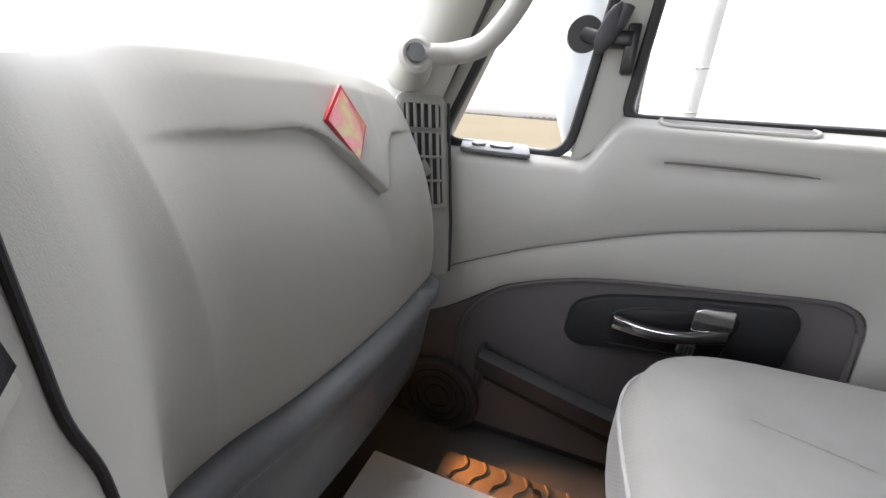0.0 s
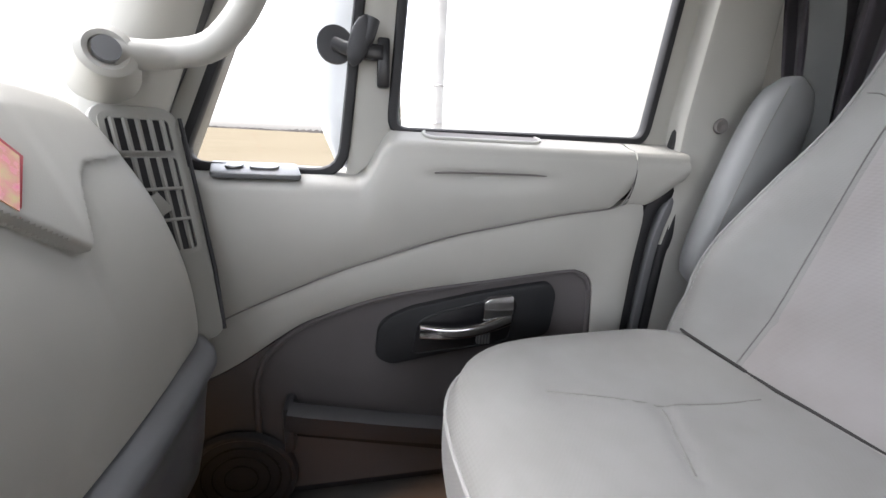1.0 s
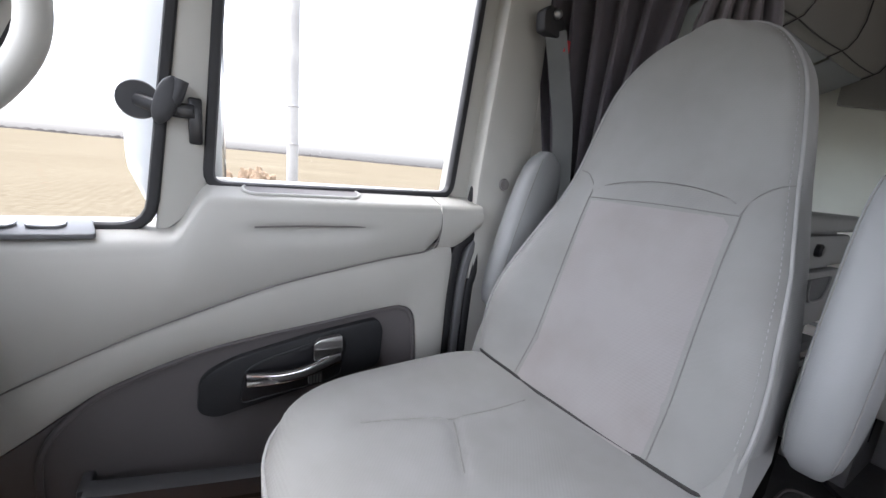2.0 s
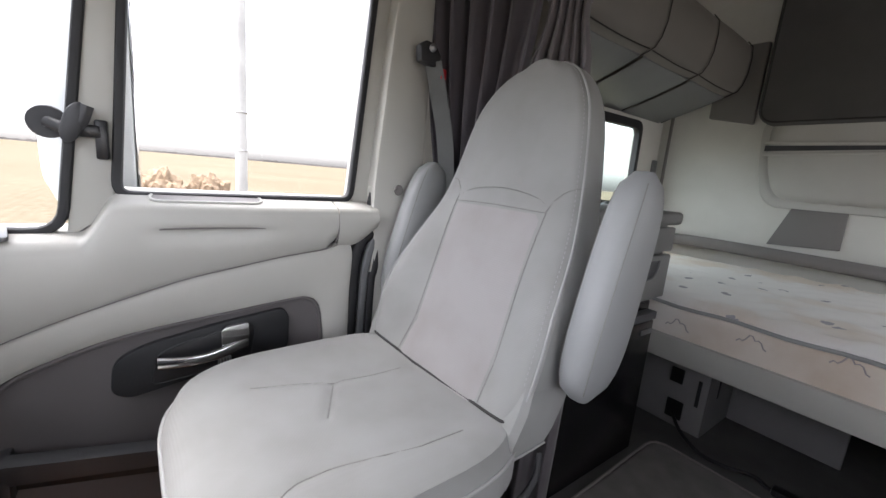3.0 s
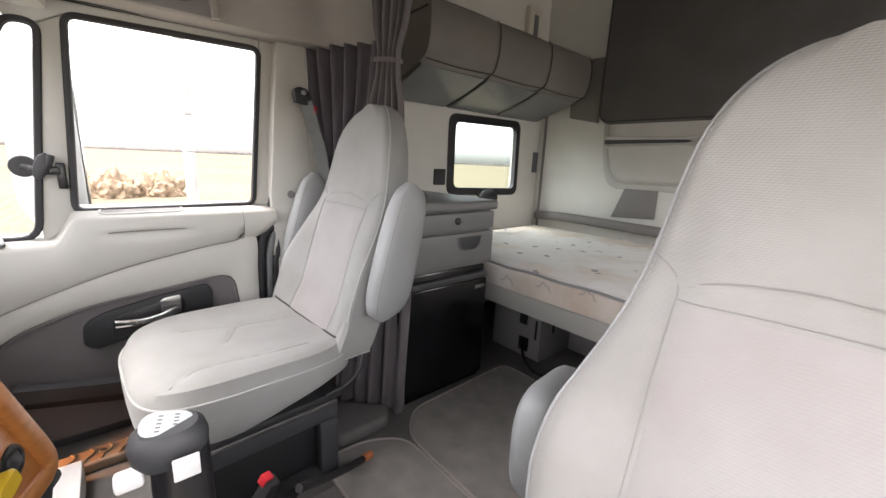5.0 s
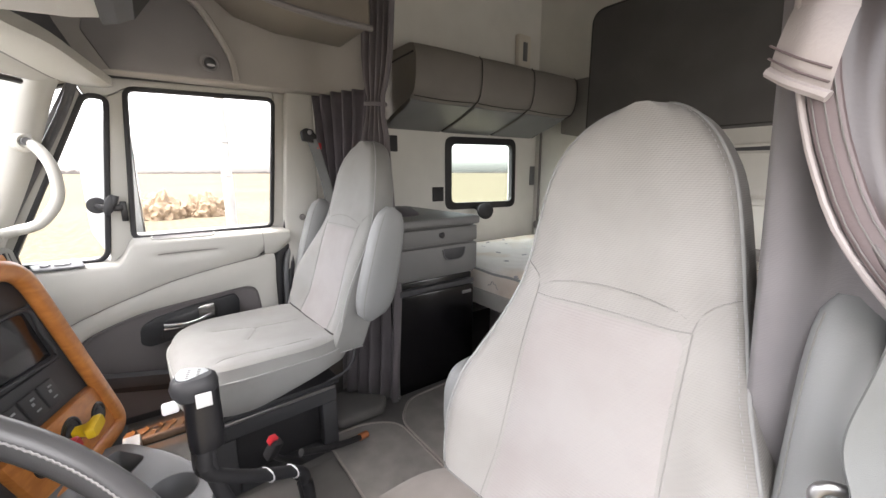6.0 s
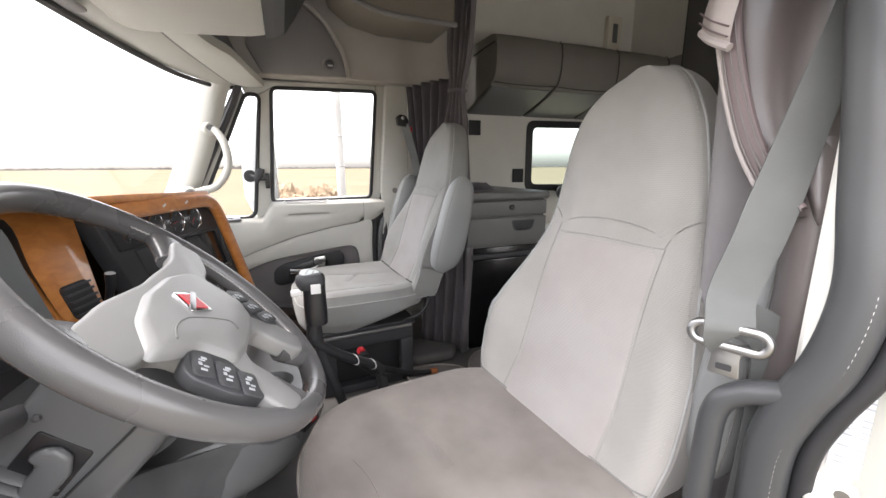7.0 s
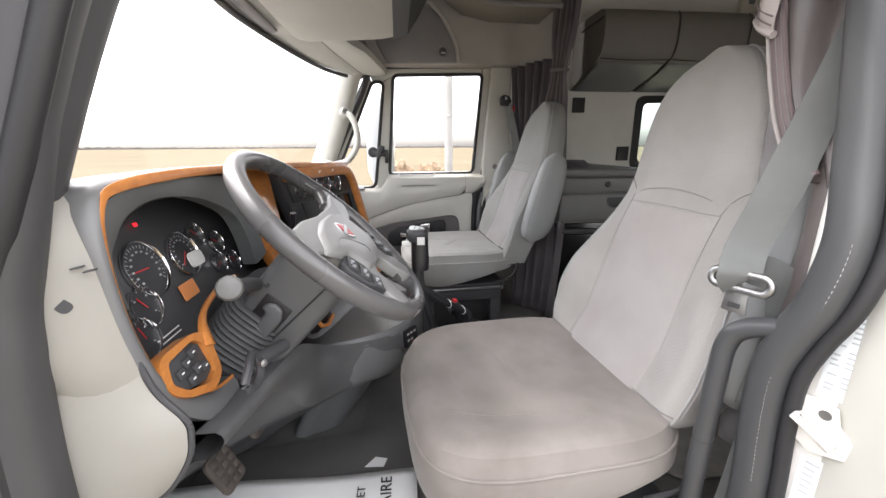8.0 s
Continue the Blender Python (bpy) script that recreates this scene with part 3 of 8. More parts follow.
HC = [(p.y, p.z) for p in roundpoly(yz(0, [(0.212, 0.340), (0.200, 0.408), (0.165, 0.424), (0.022, 0.455), (0.006, 0.44), (0.018, 0.360), (0.06, 0.352)]), 0.014, 4)]
part("handle_cup", prism(HC, "x", 0.9155, 0.925, 0.002), GLOSSBLACK, bez)
part("cup_rim", tube(yz(0.9165, HC), 0.0024, 6, closed=True), HANDLEBZ, bez)
rg = []
for k in range(17):
    t = k / 16
    c = Vector((0.905 - 0.012 * math.sin(math.pi * t), 0.200 - 0.178 * t, 0.394 + 0.020 * t - 0.010 * math.sin(math.pi * t)))
    hgt = 0.0145 - 0.004 * math.sin(math.pi * t) + 0.002 * t
    rg.append([c + Vector((x, 0, z)) for x, z in squircle(0.0065, hgt, 14, 3.2)])
part("door_handle", loft(rg), CHROME, bez, "chrome door release lever")
bm = prism([(p.y, p.z) for p in roundpoly(yz(0, [(0.079, 0.414), (0.080, 0.450), (0.068, 0.458), (0.022, 0.463), (0.020, 0.424)]), 0.005, 3)], "x", 0.8955, 0.912, 0.004, 3)
part("lever_paddle", bm, CHROME, bez, "chrome paddle")
part("lock_button", box((0.906, 0.058, 0.358), (0.917, 0.086, 0.380), 0.003), DARK, bez)
for k in range(4):
    part("button_rib", box((0.9045, 0.061 + 0.0062 * k, 0.360), (0.9062, 0.064 + 0.0062 * k, 0.378), 0), STEEL, bez)
# window frame pieces
bm = prism([(-0.25, 0.74), (-0.30, 1.31), (-0.30, 1.345), (-0.362, 1.345), (-0.312, 0.74)], "x", 0.968, 1.03, 0.006)
part("rear_post", bm, TRIM, door)
bm = prism([(-0.298, 1.343), (-0.298, 1.312), (0.21, 1.3), (0.27, 1.265), (0.33, 1.264), (0.355, 1.33)], "x", 0.968, 1.03, 0.006)
part("top_rail", bm, TRIM, door)
bm = prism([(0.256, 0.72), (0.213, 1.297), (0.268, 1.264), (0.333, 0.655)], "x", 0.968, 1.03, 0.006)
part("division_bar", bm, TRIM, door)
bm = prism([(0.332, 1.264), (0.358, 1.325), (0.70, 0.655), (0.60, 0.655)], "x", 0.968, 1.03, 0.006)
part("front_rail", bm, DARK, door, "dark grey front window rail")
bm = prism([(0.338, 1.266), (0.352, 1.30), (0.655, 0.655), (0.602, 0.655)], "x", 0.962, 0.969, 0.003)
part("rail_face", bm, TRIM, door)
part("pillar_band", sweep(smooth_path([(0.952, 0.655, 0.665), (0.950, 0.575, 0.82), (0.945, 0.475, 1.02), (0.935, 0.385, 1.20), (0.925, 0.345, 1.30)], 6), squircle(0.016, 0.012, 12, 2.6), (0.3, 0.8, 0.5)), PADDED, door, "dark rubber band along the front of the opening")
WIN = [(0.253, 0.748), (-0.248, 0.755), (-0.298, 1.312), (0.212, 1.299)]
QUA = [(0.338, 0.672), (0.268, 1.262), (0.33, 1.265), (0.596, 0.678)]
for nm, pts, rr in (("window_seal", WIN, 0.03), ("quarter_seal", QUA, 0.05)):
    bm = sweep(roundpoly(yz(0.972, pts), rr), squircle(0.0095, 0.011, 12), (1, 0, 0), closed=True)
    part(nm, bm, BLACK, door, "black rubber seal")
for nm, pts in (("main_pane", WIN), ("quarter_pane", QUA)):
    o = part(nm, prism([(p[0], p[1]) for p in pts], "x", 1.0, 1.004, 0), GLASS, door, "clear glass pane")
    o.visible_shadow = False
# opening seal behind the door and along its top
part("top_seal", prism([(-0.37, 1.325), (0.33, 1.312), (0.42, 1.275), (0.42, 1.38), (-0.37, 1.38)], "x", 0.985, 1.035, 0.004), BLACK, door, "black rubber seal")
part("hinge_gap", box((0.955, -0.345, 0.0), (0.985, -0.22, 0.70), 0), BLACK, door, "black gap at the rear edge of the door")
for dy, rx, mt in ((0.0, 0.016, BLACK), (-0.032, 0.012, DARK), (-0.058, 0.014, BLACK)):
    bm = sweep(smooth_path([(0.945, -0.332 + dy * 0.1, 0.675 + dy * 0.15), (0.940, -0.300 + dy * 0.4, 0.662 + dy * 0.4), (0.938, -0.272 + dy * 0.8, 0.640 + dy), (0.938, -0.258 + dy, 0.60 + dy * 0.8), (0.938, -0.252 + dy, 0.52), (0.938, -0.248 + dy, 0.34), (0.938, -0.245 + dy, 0.08)], 6), squircle(rx, 0.014, 12), (1, 0, 0))
    part("rear_seal", bm, mt, door)
bm = sweep(smooth_path([(0.95, -0.30, 0.74), (0.952, -0.325, 0.9), (0.955, -0.368, 1.335), (0.955, -0.34, 1.352), (0.955, 0.3, 1.338)], 6), squircle(0.008, 0.009, 10), (1, 0, 0))
part("frame_seal", bm, BLACK, door)
# switch plate on the front sill
sw = part("switch_plate", prism([(p.x, p.y) for p in roundpoly([(0.905, 0.528, 0), (0.985, 0.550, 0), (0.985, 0.414, 0), (0.905, 0.396, 0)], 0.010, 4)], "z", 0.6735, 0.6815, 0.002), DARK, door, "dark grey window switch plate")
sw.data.transform(Matrix.Translation((0.945, 0, 0.68)) @ Matrix.Rotation(radians(-9), 4, "Y") @ Matrix.Translation((-0.945, 0, -0.68)))
for y0, l0 in ((0.503, 0.026), (0.458, 0.044)):
    bm = prism([(0.945 + p[1], y0 + p[0]) for p in roundrect(l0, 0.030, 0.012, 4)], "z", 0.681, 0.6865, 0.002)
    place(bm, Matrix.Translation((0.945, 0, 0.68)) @ Matrix.Rotation(radians(-9), 4, "Y") @ Matrix.Translation((-0.945, 0, -0.68)))
    part("rocker_switch", bm, STEEL, sw, "bright oval rocker switch")
# quarter window latch
bm = place(lathe([(0.0, 0), (0.022, 0.0), (0.03, 0.006), (0.028, 0.012), (0.012, 0.013), (0.0, 0.013)], 24), frame_at(0.985, 0.345, 0.88, (-1, 0, 0)))
latch = part("vent_latch", bm, CHAR, door, "black vent window latch")
bm = sweep(smooth_path([(0.972, 0.345, 0.88), (0.955, 0.318, 0.872), (0.945, 0.296, 0.885), (0.945, 0.285, 0.915)], 5), circle(0.011, 10), (0, 0.1, 1))
part("latch_lever", bm, CHAR, latch)
part("latch_block", box((0.950, 0.258, 0.818), (0.972, 0.278, 0.893), 0.004), GLOSSBLACK, latch)
part("latch_arm", box((0.948, 0.268, 0.858), (0.966, 0.305, 0.882), 0.004), GLOSSBLACK, latch)
rg = []
for k in range(13):
    t = k / 12
    e = (1 - abs(2 * t - 1) ** 2.6) ** 0.5 if 0 < k < 12 else 0.15
    c = Vector((0.944, 0.296 + 0.020 * t, 0.920 - 0.075 * t))
    rg.append([c + Vector((y * e, x * e, 0)) for x, y in squircle(0.0165, 0.011, 14, 2.4)])
part("latch_grip", loft(rg), CHAR, latch)

# ---- grab handle on the pillar ----
gh = thing("grab_handle", (0.86, 0.55, 0.95), "grey moulded grab handle on the windscreen pillar", "grab handle")
bm = tube(smooth_path([(0.785, 0.570, 0.814), (0.797, 0.556, 0.815), (0.822, 0.525, 0.822), (0.82, 0.47, 0.842), (0.815, 0.42, 0.915), (0.82, 0.418, 1.005), (0.84, 0.445, 1.07), (0.858, 0.476, 1.092), (0.88, 0.50, 1.10)], 6), 0.0165, 14, up=(1, 0.15, 0.05))
part("bar", bm, TRIM, gh)
for c, deep in (((0.781, 0.572, 0.813), 0.13), ((0.853, 0.476, 1.092), 0.025)):
    bm = place(lathe([(0, -deep), (0.029 + 0.12 * (deep - 0.025), -deep), (0.030, -0.004), (0.027, 0.006), (0.020, 0.0105), (0.0155, 0.008), (0.015, 0.002), (0, 0.002)], 24), frame_at(*c, (-0.85, -0.5, 0.1)))
    lug = part("lug", bm, TRIM, gh)
    bm = place(lathe([(0, 0.0), (0.0125, 0.0), (0.0125, 0.0185), (0, 0.019)], 16), frame_at(*c, (-0.85, -0.5, 0.1)))
    part("bolt", bm, DARK, lug)


# ---- seats ----
SEAMLT = surface("pale_seam_thread", (0.265, 0.256, 0.246), 0.85)
# height, half width of the front, how far its side edges stand forward of the middle, thickness
BACK = [(0.385, 0.205, 0.0, 0.12), (0.42, 0.236, 0.004, 0.135), (0.47, 0.250, 0.022, 0.145), (0.53, 0.256, 0.034, 0.15), (0.60, 0.250, 0.030, 0.15), (0.66, 0.234, 0.014, 0.145),
        (0.72, 0.216, -0.004, 0.14), (0.78, 0.199, -0.018, 0.13), (0.84, 0.185, -0.020, 0.122), (0.90, 0.174, -0.014, 0.116), (0.96, 0.162, -0.006, 0.11), (1.01, 0.148, -0.001, 0.10),
        (1.05, 0.127, 0.0, 0.092), (1.08, 0.103, -0.003, 0.082), (1.10, 0.078, -0.009, 0.068), (1.115, 0.048, -0.018, 0.048), (1.122, 0.018, -0.030, 0.02)]
# how the backrest leans: the middle of its front at z = 0.42, its slope, how far the headrest comes forward
SET = {"foot": -0.285, "slope": 0.35, "head": 0.0, "wide": 1.0, "off": 0.0}


def back_row(s):
    """The backrest at the share s of its height: height, middle of its front, half width, edge set, thickness."""
    f = s * (len(BACK) - 1)
    i = min(int(f), len(BACK) - 2)
    t = f - i
    g = lambda k: BACK[max(0, min(len(BACK) - 1, k))]
    z, w, e, th = [0.5 * (2 * g(i)[c] + (g(i + 1)[c] - g(i - 1)[c]) * t + (2 * g(i - 1)[c] - 5 * g(i)[c] + 4 * g(i + 1)[c] - g(i + 2)[c]) * t * t + (3 * g(i)[c] - g(i - 1)[c] - 3 * g(i + 1)[c] + g(i + 2)[c]) * t ** 3) for c in range(4)]
    y = SET["foot"] - SET["slope"] * (z - 0.42) + SET["head"] * max(0.0, min(1.0, (z - 0.80) / 0.25))
    k = max(0.0, min(1.0, (z - 0.62) / 0.1))
    return z, y, w * (1 + (SET["wide"] - 1) * k), e, th


def share(z):
    """The share of the backrest's height at which it stands z high."""
    lo, hi = 0.0, 1.0
    for _ in range(30):
        m = (lo + hi) / 2
        lo, hi = (m, hi) if back_row(m)[0] < z else (lo, m)
    return lo


def on_back(x, z, proud=0.0):
    """A point on the front of the backrest at x and height z."""
    s = share(z)
    _, y, w, e, _ = back_row(s)
    u = min(1.0, abs(x) / w)
    b = max(0.0, min(1.0, (u - 0.48) / 0.42))
    low = max(0.0, min(1.0, (0.74 - z) / 0.2))
    hollow = -0.010 * low * (1 - u * u) + 0.022 * max(0.0, min(1.0, (0.50 - z) / 0.1)) - 0.006 * math.exp(-((z - 0.812) / 0.012) ** 2) * (1 - u ** 4)
    edge = 0.020 * (max(0.0, (u - 0.86) / 0.14)) ** 2.2
    return Vector((math.copysign(min(abs(x), w), x), y + e * b * b * (3 - 2 * b) + hollow - edge + proud, z))


def cushion_top(x, y, tired):
    """The height of the seat cushion's top at a place on it."""
    fall = max(0.0, (y - 0.05) / 0.16)
    z = 0.420 + 0.013 * min(1.0, abs(x) / 0.21) ** 3 - 0.022 * fall * fall + 0.0016 * math.sin(23 * x + 1) * math.cos(17 * y)
    # stuffing pulled in along the seams
    for ax, ay, bx, by, deep, wide in FOLDS[tired]:
        dx, dy = bx - ax, by - ay
        t = max(0.0, min(1.0, ((x - ax) * dx + (y - ay) * dy) / (dx * dx + dy * dy)))
        d = math.hypot(x - ax - t * dx, y - ay - t * dy)
        z -= deep * math.exp(-(d / wide) ** 2) * (0.4 + 0.6 * math.sin(math.pi * min(1, max(0, 0.15 + 0.7 * t))))
    return z


# folds and seams pressed into each cushion: from, to, depth, width
FOLDS = {False: [(0.13, 0.05, 0.075, -0.09, 0.005, 0.014), (0.075, -0.09, 0.055, -0.24, 0.004, 0.016), (0.07, -0.09, -0.03, -0.035, 0.006, 0.010), (0.13, 0.05, -0.14, 0.035, 0.003, 0.03),
                 (-0.205, 0.13, -0.155, 0.085, 0.006, 0.010), (-0.155, 0.085, -0.14, 0.03, 0.004, 0.012), (-0.14, 0.03, -0.185, -0.12, 0.003, 0.014)],
         True: [(0.15, -0.05, -0.02, -0.055, 0.007, 0.016), (0.05, -0.10, 0.0, -0.02, 0.004, 0.02), (-0.10, 0.12, -0.19, -0.12, 0.004, 0.03), (-0.16, 0.0, -0.02, 0.09, 0.004, 0.05),
                (-0.05, 0.05, 0.06, 0.10, 0.005, 0.04), (-0.2, -0.05, -0.1, -0.16, 0.005, 0.018)]}


def make_seat(at, label, inner, turn, fabric):
    """inner: the side (-1 or 1) whose armrest is swung down behind the back, 0: both are folded up."""
    SET.update({"foot": -0.285, "slope": 0.33, "head": 0.03, "wide": 0.96, "off": 0.0} if inner else {"foot": -0.285, "slope": 0.35, "head": 0.0, "wide": 1.04, "off": -0.013})
    seat = thing("truck_seat", (0, 0, 0), label, "seat", "cab seats")
    # the driver's seat takes the paler, lit copies of the cloth
    main, plain, thread = (SEATLIT, SEATINLIT, SEAMLT) if inner else (SEAT, SEATIN, SEAM)
    # backrest: front skin, square sides and a rounded rear
    rings = []
    for k in range(49):
        s = k / 48
        z, y, w, e, th = back_row(s)
        front = [on_back(w * math.sin(math.pi / 2 * (-1 + 2 * j / 30)), z) for j in range(31)]
        ye = front[0].y
        rear = []
        for j in range(1, 16):
            a = math.pi * j / 16
            c, sn = math.cos(a), math.sin(a)
            rear.append(Vector((w * 1.02 * math.copysign(abs(c) ** 0.45, c), min(ye - 0.004, y - 0.02) - (th - 0.012) * sn ** 0.62, z - 0.006 * sn)))
        rings.append(front + rear)
    back = part("backrest", loft(rings), main, seat)
    # paler centre panel with its seams
    rows = []
    for k in range(25):
        z = 0.405 + 0.385 * k / 24
        half = 0.136 - 0.008 * k / 24
        rows.append([on_back((-1 + 2 * j / 14) * half + SET["off"], z, 0.0035 if 0 < j < 14 and 0 < k < 24 else -0.002) for j in range(15)])
    part("back_insert", loft(rows, caps=False, closed=False), plain, back, "paler woven centre panel")
    for side in (-1, 1):
        part("seam", tube([on_back(side * (0.137 - 0.008 * k / 24) + SET["off"], 0.405 + 0.385 * k / 24, 0.0006) for k in range(25)], 0.0011, 6), thread, back)
        part("seam", tube(smooth_path([on_back(side * x + SET["off"], z, 0.0012) for x, z in ((0.128, 0.790), (0.133, 0.812), (0.146, 0.828), (0.162, 0.838), (0.182, 0.842))], 5), 0.0009, 6), thread, back)
        line = []
        for k in range(61):
            z, y, w, e, th = back_row(0.04 + 0.93 * k / 60)
            line.append(on_back(side * w * 0.985, z, 0.002))
        part("piping", tube(line, 0.0026, 8), PIPE, back)
        stitch = bmesh.new()
        inset = resample([on_back(side * abs(p.x) * 0.955, p.z, 0.0004) for p in line[8:]], 150)
        for a, b in zip(inset[::2], inset[1::2]):
            tube([a, b], 0.0006, 4, bm=stitch)
        part("stitching", stitch, THREAD if inner else PIPE, back)
    yoke = [on_back(0.118 * (-1 + 2 * k / 24) + SET["off"], 0.807 + 0.024 * (1 - (-1 + 2 * k / 24) ** 2) ** 0.7, 0.0012) for k in range(25)]
    part("seam", tube(yoke, 0.0010, 6), thread, back)
    part("seam", tube([on_back(0.129 * (-1 + 2 * k / 20) + SET["off"], 0.790 + 0.003 * math.sin(math.pi * k / 20), 0.0006) for k in range(21)], 0.0009, 6), thread, back)
    # skirt hanging below the back on both sides
    for side in () if inner else (-1, 1):
        rg = []
        for z, w_, d in ((0.368, 0.236, 0.0), (0.372, 0.243, 0.002), (0.40, 0.248, 0.004), (0.46, 0.254, 0.004), (0.52, 0.252, 0.0)):
            y = SET["foot"] - SET["slope"] * (z - 0.42)
            rg.append([Vector((side * x, yy, z)) for x, yy in ((w_ - 0.05, y + 0.02), (w_ - 0.008, y + 0.022), (w_ + d, y + 0.012), (w_ + d, y - 0.10), (w_ - 0.012, y - 0.112), (w_ - 0.05, y - 0.11))])
        sk = part("back_skirt", rounded(loft(rg), 0.004, 2, 40), main, seat)
        part("piping", tube([Vector((side * 0.243, SET["foot"] + 0.036, 0.3705)), Vector((side * 0.246, SET["foot"] - 0.02, 0.3695)), Vector((side * 0.246, SET["foot"] - 0.085, 0.3695))], 0.0022, 6), PIPE, sk)
    # cushion
    tired = bool(inner)

    def outline(k, z, n=64):
        pts = []
        for j in range(n):
            a = 2 * math.pi * j / n
            c, s = math.cos(a), math.sin(a)
            x = 0.272 * math.copysign(abs(c) ** 0.52, c) * k
            y = -0.065 + (0.277 if s < 0 else 0.262) * math.copysign(abs(s) ** (0.5 if s < 0 else 0.6), s) * k
            x *= 1.0 + 0.03 * max(0, -(y + 0.045)) / 0.26
            if z > 0.404:
                pts.append(Vector((x, y, cushion_top(x, y, tired) + z - 0.42)))
                continue
            fall = max(0.0, (y - 0.05) / 0.16)
            rise = 0.075 * max(0.0, min(1.0, (0.02 - y) / 0.33)) ** 1.3 * (0.345 - z) / 0.06 if z < 0.345 else 0
            pts.append(Vector((x, y, z + rise - 0.016 * fall * fall * max(0, (z - 0.27)) / 0.13)))
        return pts
    prof = [(0.88, 0.276), (0.955, 0.279), (0.985, 0.292), (0.997, 0.318), (1.0, 0.345), (1.0, 0.372), (0.992, 0.388), (0.974, 0.4), (0.945, 0.412), (0.90, 0.418)] + [(0.90 - 0.0345 * k, 0.42) for k in range(1, 26)]
    cush = part("cushion", loft([outline(*p) for p in prof]), fabric, seat)
    part("piping", tube([p + Vector((0, 0, 0.001)) for p in outline(0.992, 0.390)], 0.0028, 8, closed=True), SEATDIRTY if inner else PIPE, cush)

    def drawn(pts, r):
        line = resample(smooth_path([(x, y, 0) for x, y in pts], 6), 24)
        return part("seam", tube([Vector((p.x, p.y, cushion_top(p.x, p.y, tired) + 0.0004)) for p in line], r, 6), SEATDIRTY if inner else SEAM, cush)
    if inner:
        drawn([(0.15, -0.05), (0.06, -0.052), (-0.02, -0.055)], 0.0008)
        drawn([(0.075, 0.10), (0.02, 0.085), (-0.06, 0.08)], 0.0007)
        drawn([(-0.19, -0.13), (-0.15, -0.06), (-0.13, 0.05), (-0.10, 0.12)], 0.0009)
    else:
        drawn([(0.13, 0.05), (0.105, -0.02), (0.075, -0.09), (0.062, -0.16), (0.055, -0.24)], 0.0011)
        drawn([(0.072, -0.09), (0.02, -0.062), (-0.03, -0.035)], 0.0012)
        drawn([(-0.205, 0.13), (-0.165, 0.095), (-0.142, 0.04), (-0.16, -0.04), (-0.185, -0.12), (-0.195, -0.2)], 0.0011)
    # dark tube standing in for the shade where the back meets the cushion
    cre = []
    for k in range(25):
        x = 0.235 * (-1 + 2 * k / 24)
        p = on_back(x, cushion_top(x, -0.24, tired) + 0.004, 0.002)
        cre.append(Vector((x, p.y, cushion_top(x, p.y, tired) + 0.002)))
    part("crease", tube(cre, 0.0016 if inner else 0.0030, 8), SEAM if inner else CREASE_MAT, cush, "dark tube drawn as the shade between cushion and back")
    # armrests: padded, with a seam round the edge of each face
    for side in (-1, 1):
        rings = []
        for k in range(19):
            t = k / 18
            e = (1 - abs(2 * t - 1) ** 4.5) ** 0.42 if 0 < k < 18 else 0.2
            if side == inner:
                c = Vector((side * 0.292, -0.340 - 0.20 * t, 0.480))
                ring = [c + Vector((x * (0.35 + 0.65 * e), 0, y * e)) for x, y in squircle(0.036, 0.112, 24, 3.6)]
            else:
                c = Vector((side * (0.276 if inner else 0.296), (-0.348 if inner else -0.372) - (0.075 if inner else 0.10) * t, 0.487 + 0.392 * t))
                ring = [c + Vector((x * (0.35 + 0.65 * e), (y - 0.01) * e, 0.018 * math.sin(3 * t) * (y / 0.07))) for x, y in squircle(0.036, (0.060 if inner else 0.076) - 0.018 * t, 24, 2.9)]
            rings.append(ring)
        arm = part("armrest", loft(rings), VINYL, seat, "grey vinyl armrest swung down behind the back" if side == inner else "grey vinyl armrest folded upright")
        if side != inner:
            for q in (3, 9):
                part("seam", tube([r[q] for r in rings[1:-1]], 0.0011, 5), SEAM, arm)
            part("pivot", place(lathe([(0, 0), (0.03, 0), (0.03, 0.03), (0, 0.03)], 16), frame_at(side * 0.24, -0.43, 0.52, (side, 0, 0))), DARK, arm)
    # pedestal: a black steel box, open at the sides
    ped = part("base_box", box((-0.20, -0.24, 0.0), (0.235, 0.10, 0.235), 0.008), BLACK, seat, "black steel seat pedestal")
    for lo, hi in (((-0.245, -0.26, 0.195), (-0.200, 0.135, 0.262)), ((-0.245, -0.26, 0.0), (-0.200, -0.205, 0.195)), ((-0.245, 0.07, 0.0), (-0.200, 0.135, 0.195)), ((-0.245, -0.205, 0.0), (-0.200, 0.07, 0.035))):
        part("frame_bar", box(lo, hi, 0.006), CHAR, ped)
    part("seat_pan", box((-0.252, -0.27, 0.262), (0.252, 0.15, 0.282), 0.006), BLACK, seat)
    part("slide_rail", box((-0.262, -0.25, 0.254), (-0.246, 0.13, 0.266), 0.003), STEEL, seat, "bare steel slide rail")
    part("recline_lever", tube(smooth_path([(-0.262, -0.33, 0.375), (-0.272, -0.315, 0.34), (-0.268, -0.28, 0.305), (-0.255, -0.22, 0.285)], 5), 0.006, 8), BLACK, seat)
    seat.matrix_world = Matrix.Translation(at) @ Matrix.Translation((0, -0.1, 0)) @ Matrix.Rotation(radians(turn), 4, "Z") @ Matrix.Translation((0, 0.1, 0))
    return seat


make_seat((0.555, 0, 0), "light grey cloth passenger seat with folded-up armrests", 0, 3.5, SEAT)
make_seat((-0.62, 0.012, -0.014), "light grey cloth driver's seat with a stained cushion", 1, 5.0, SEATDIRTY)

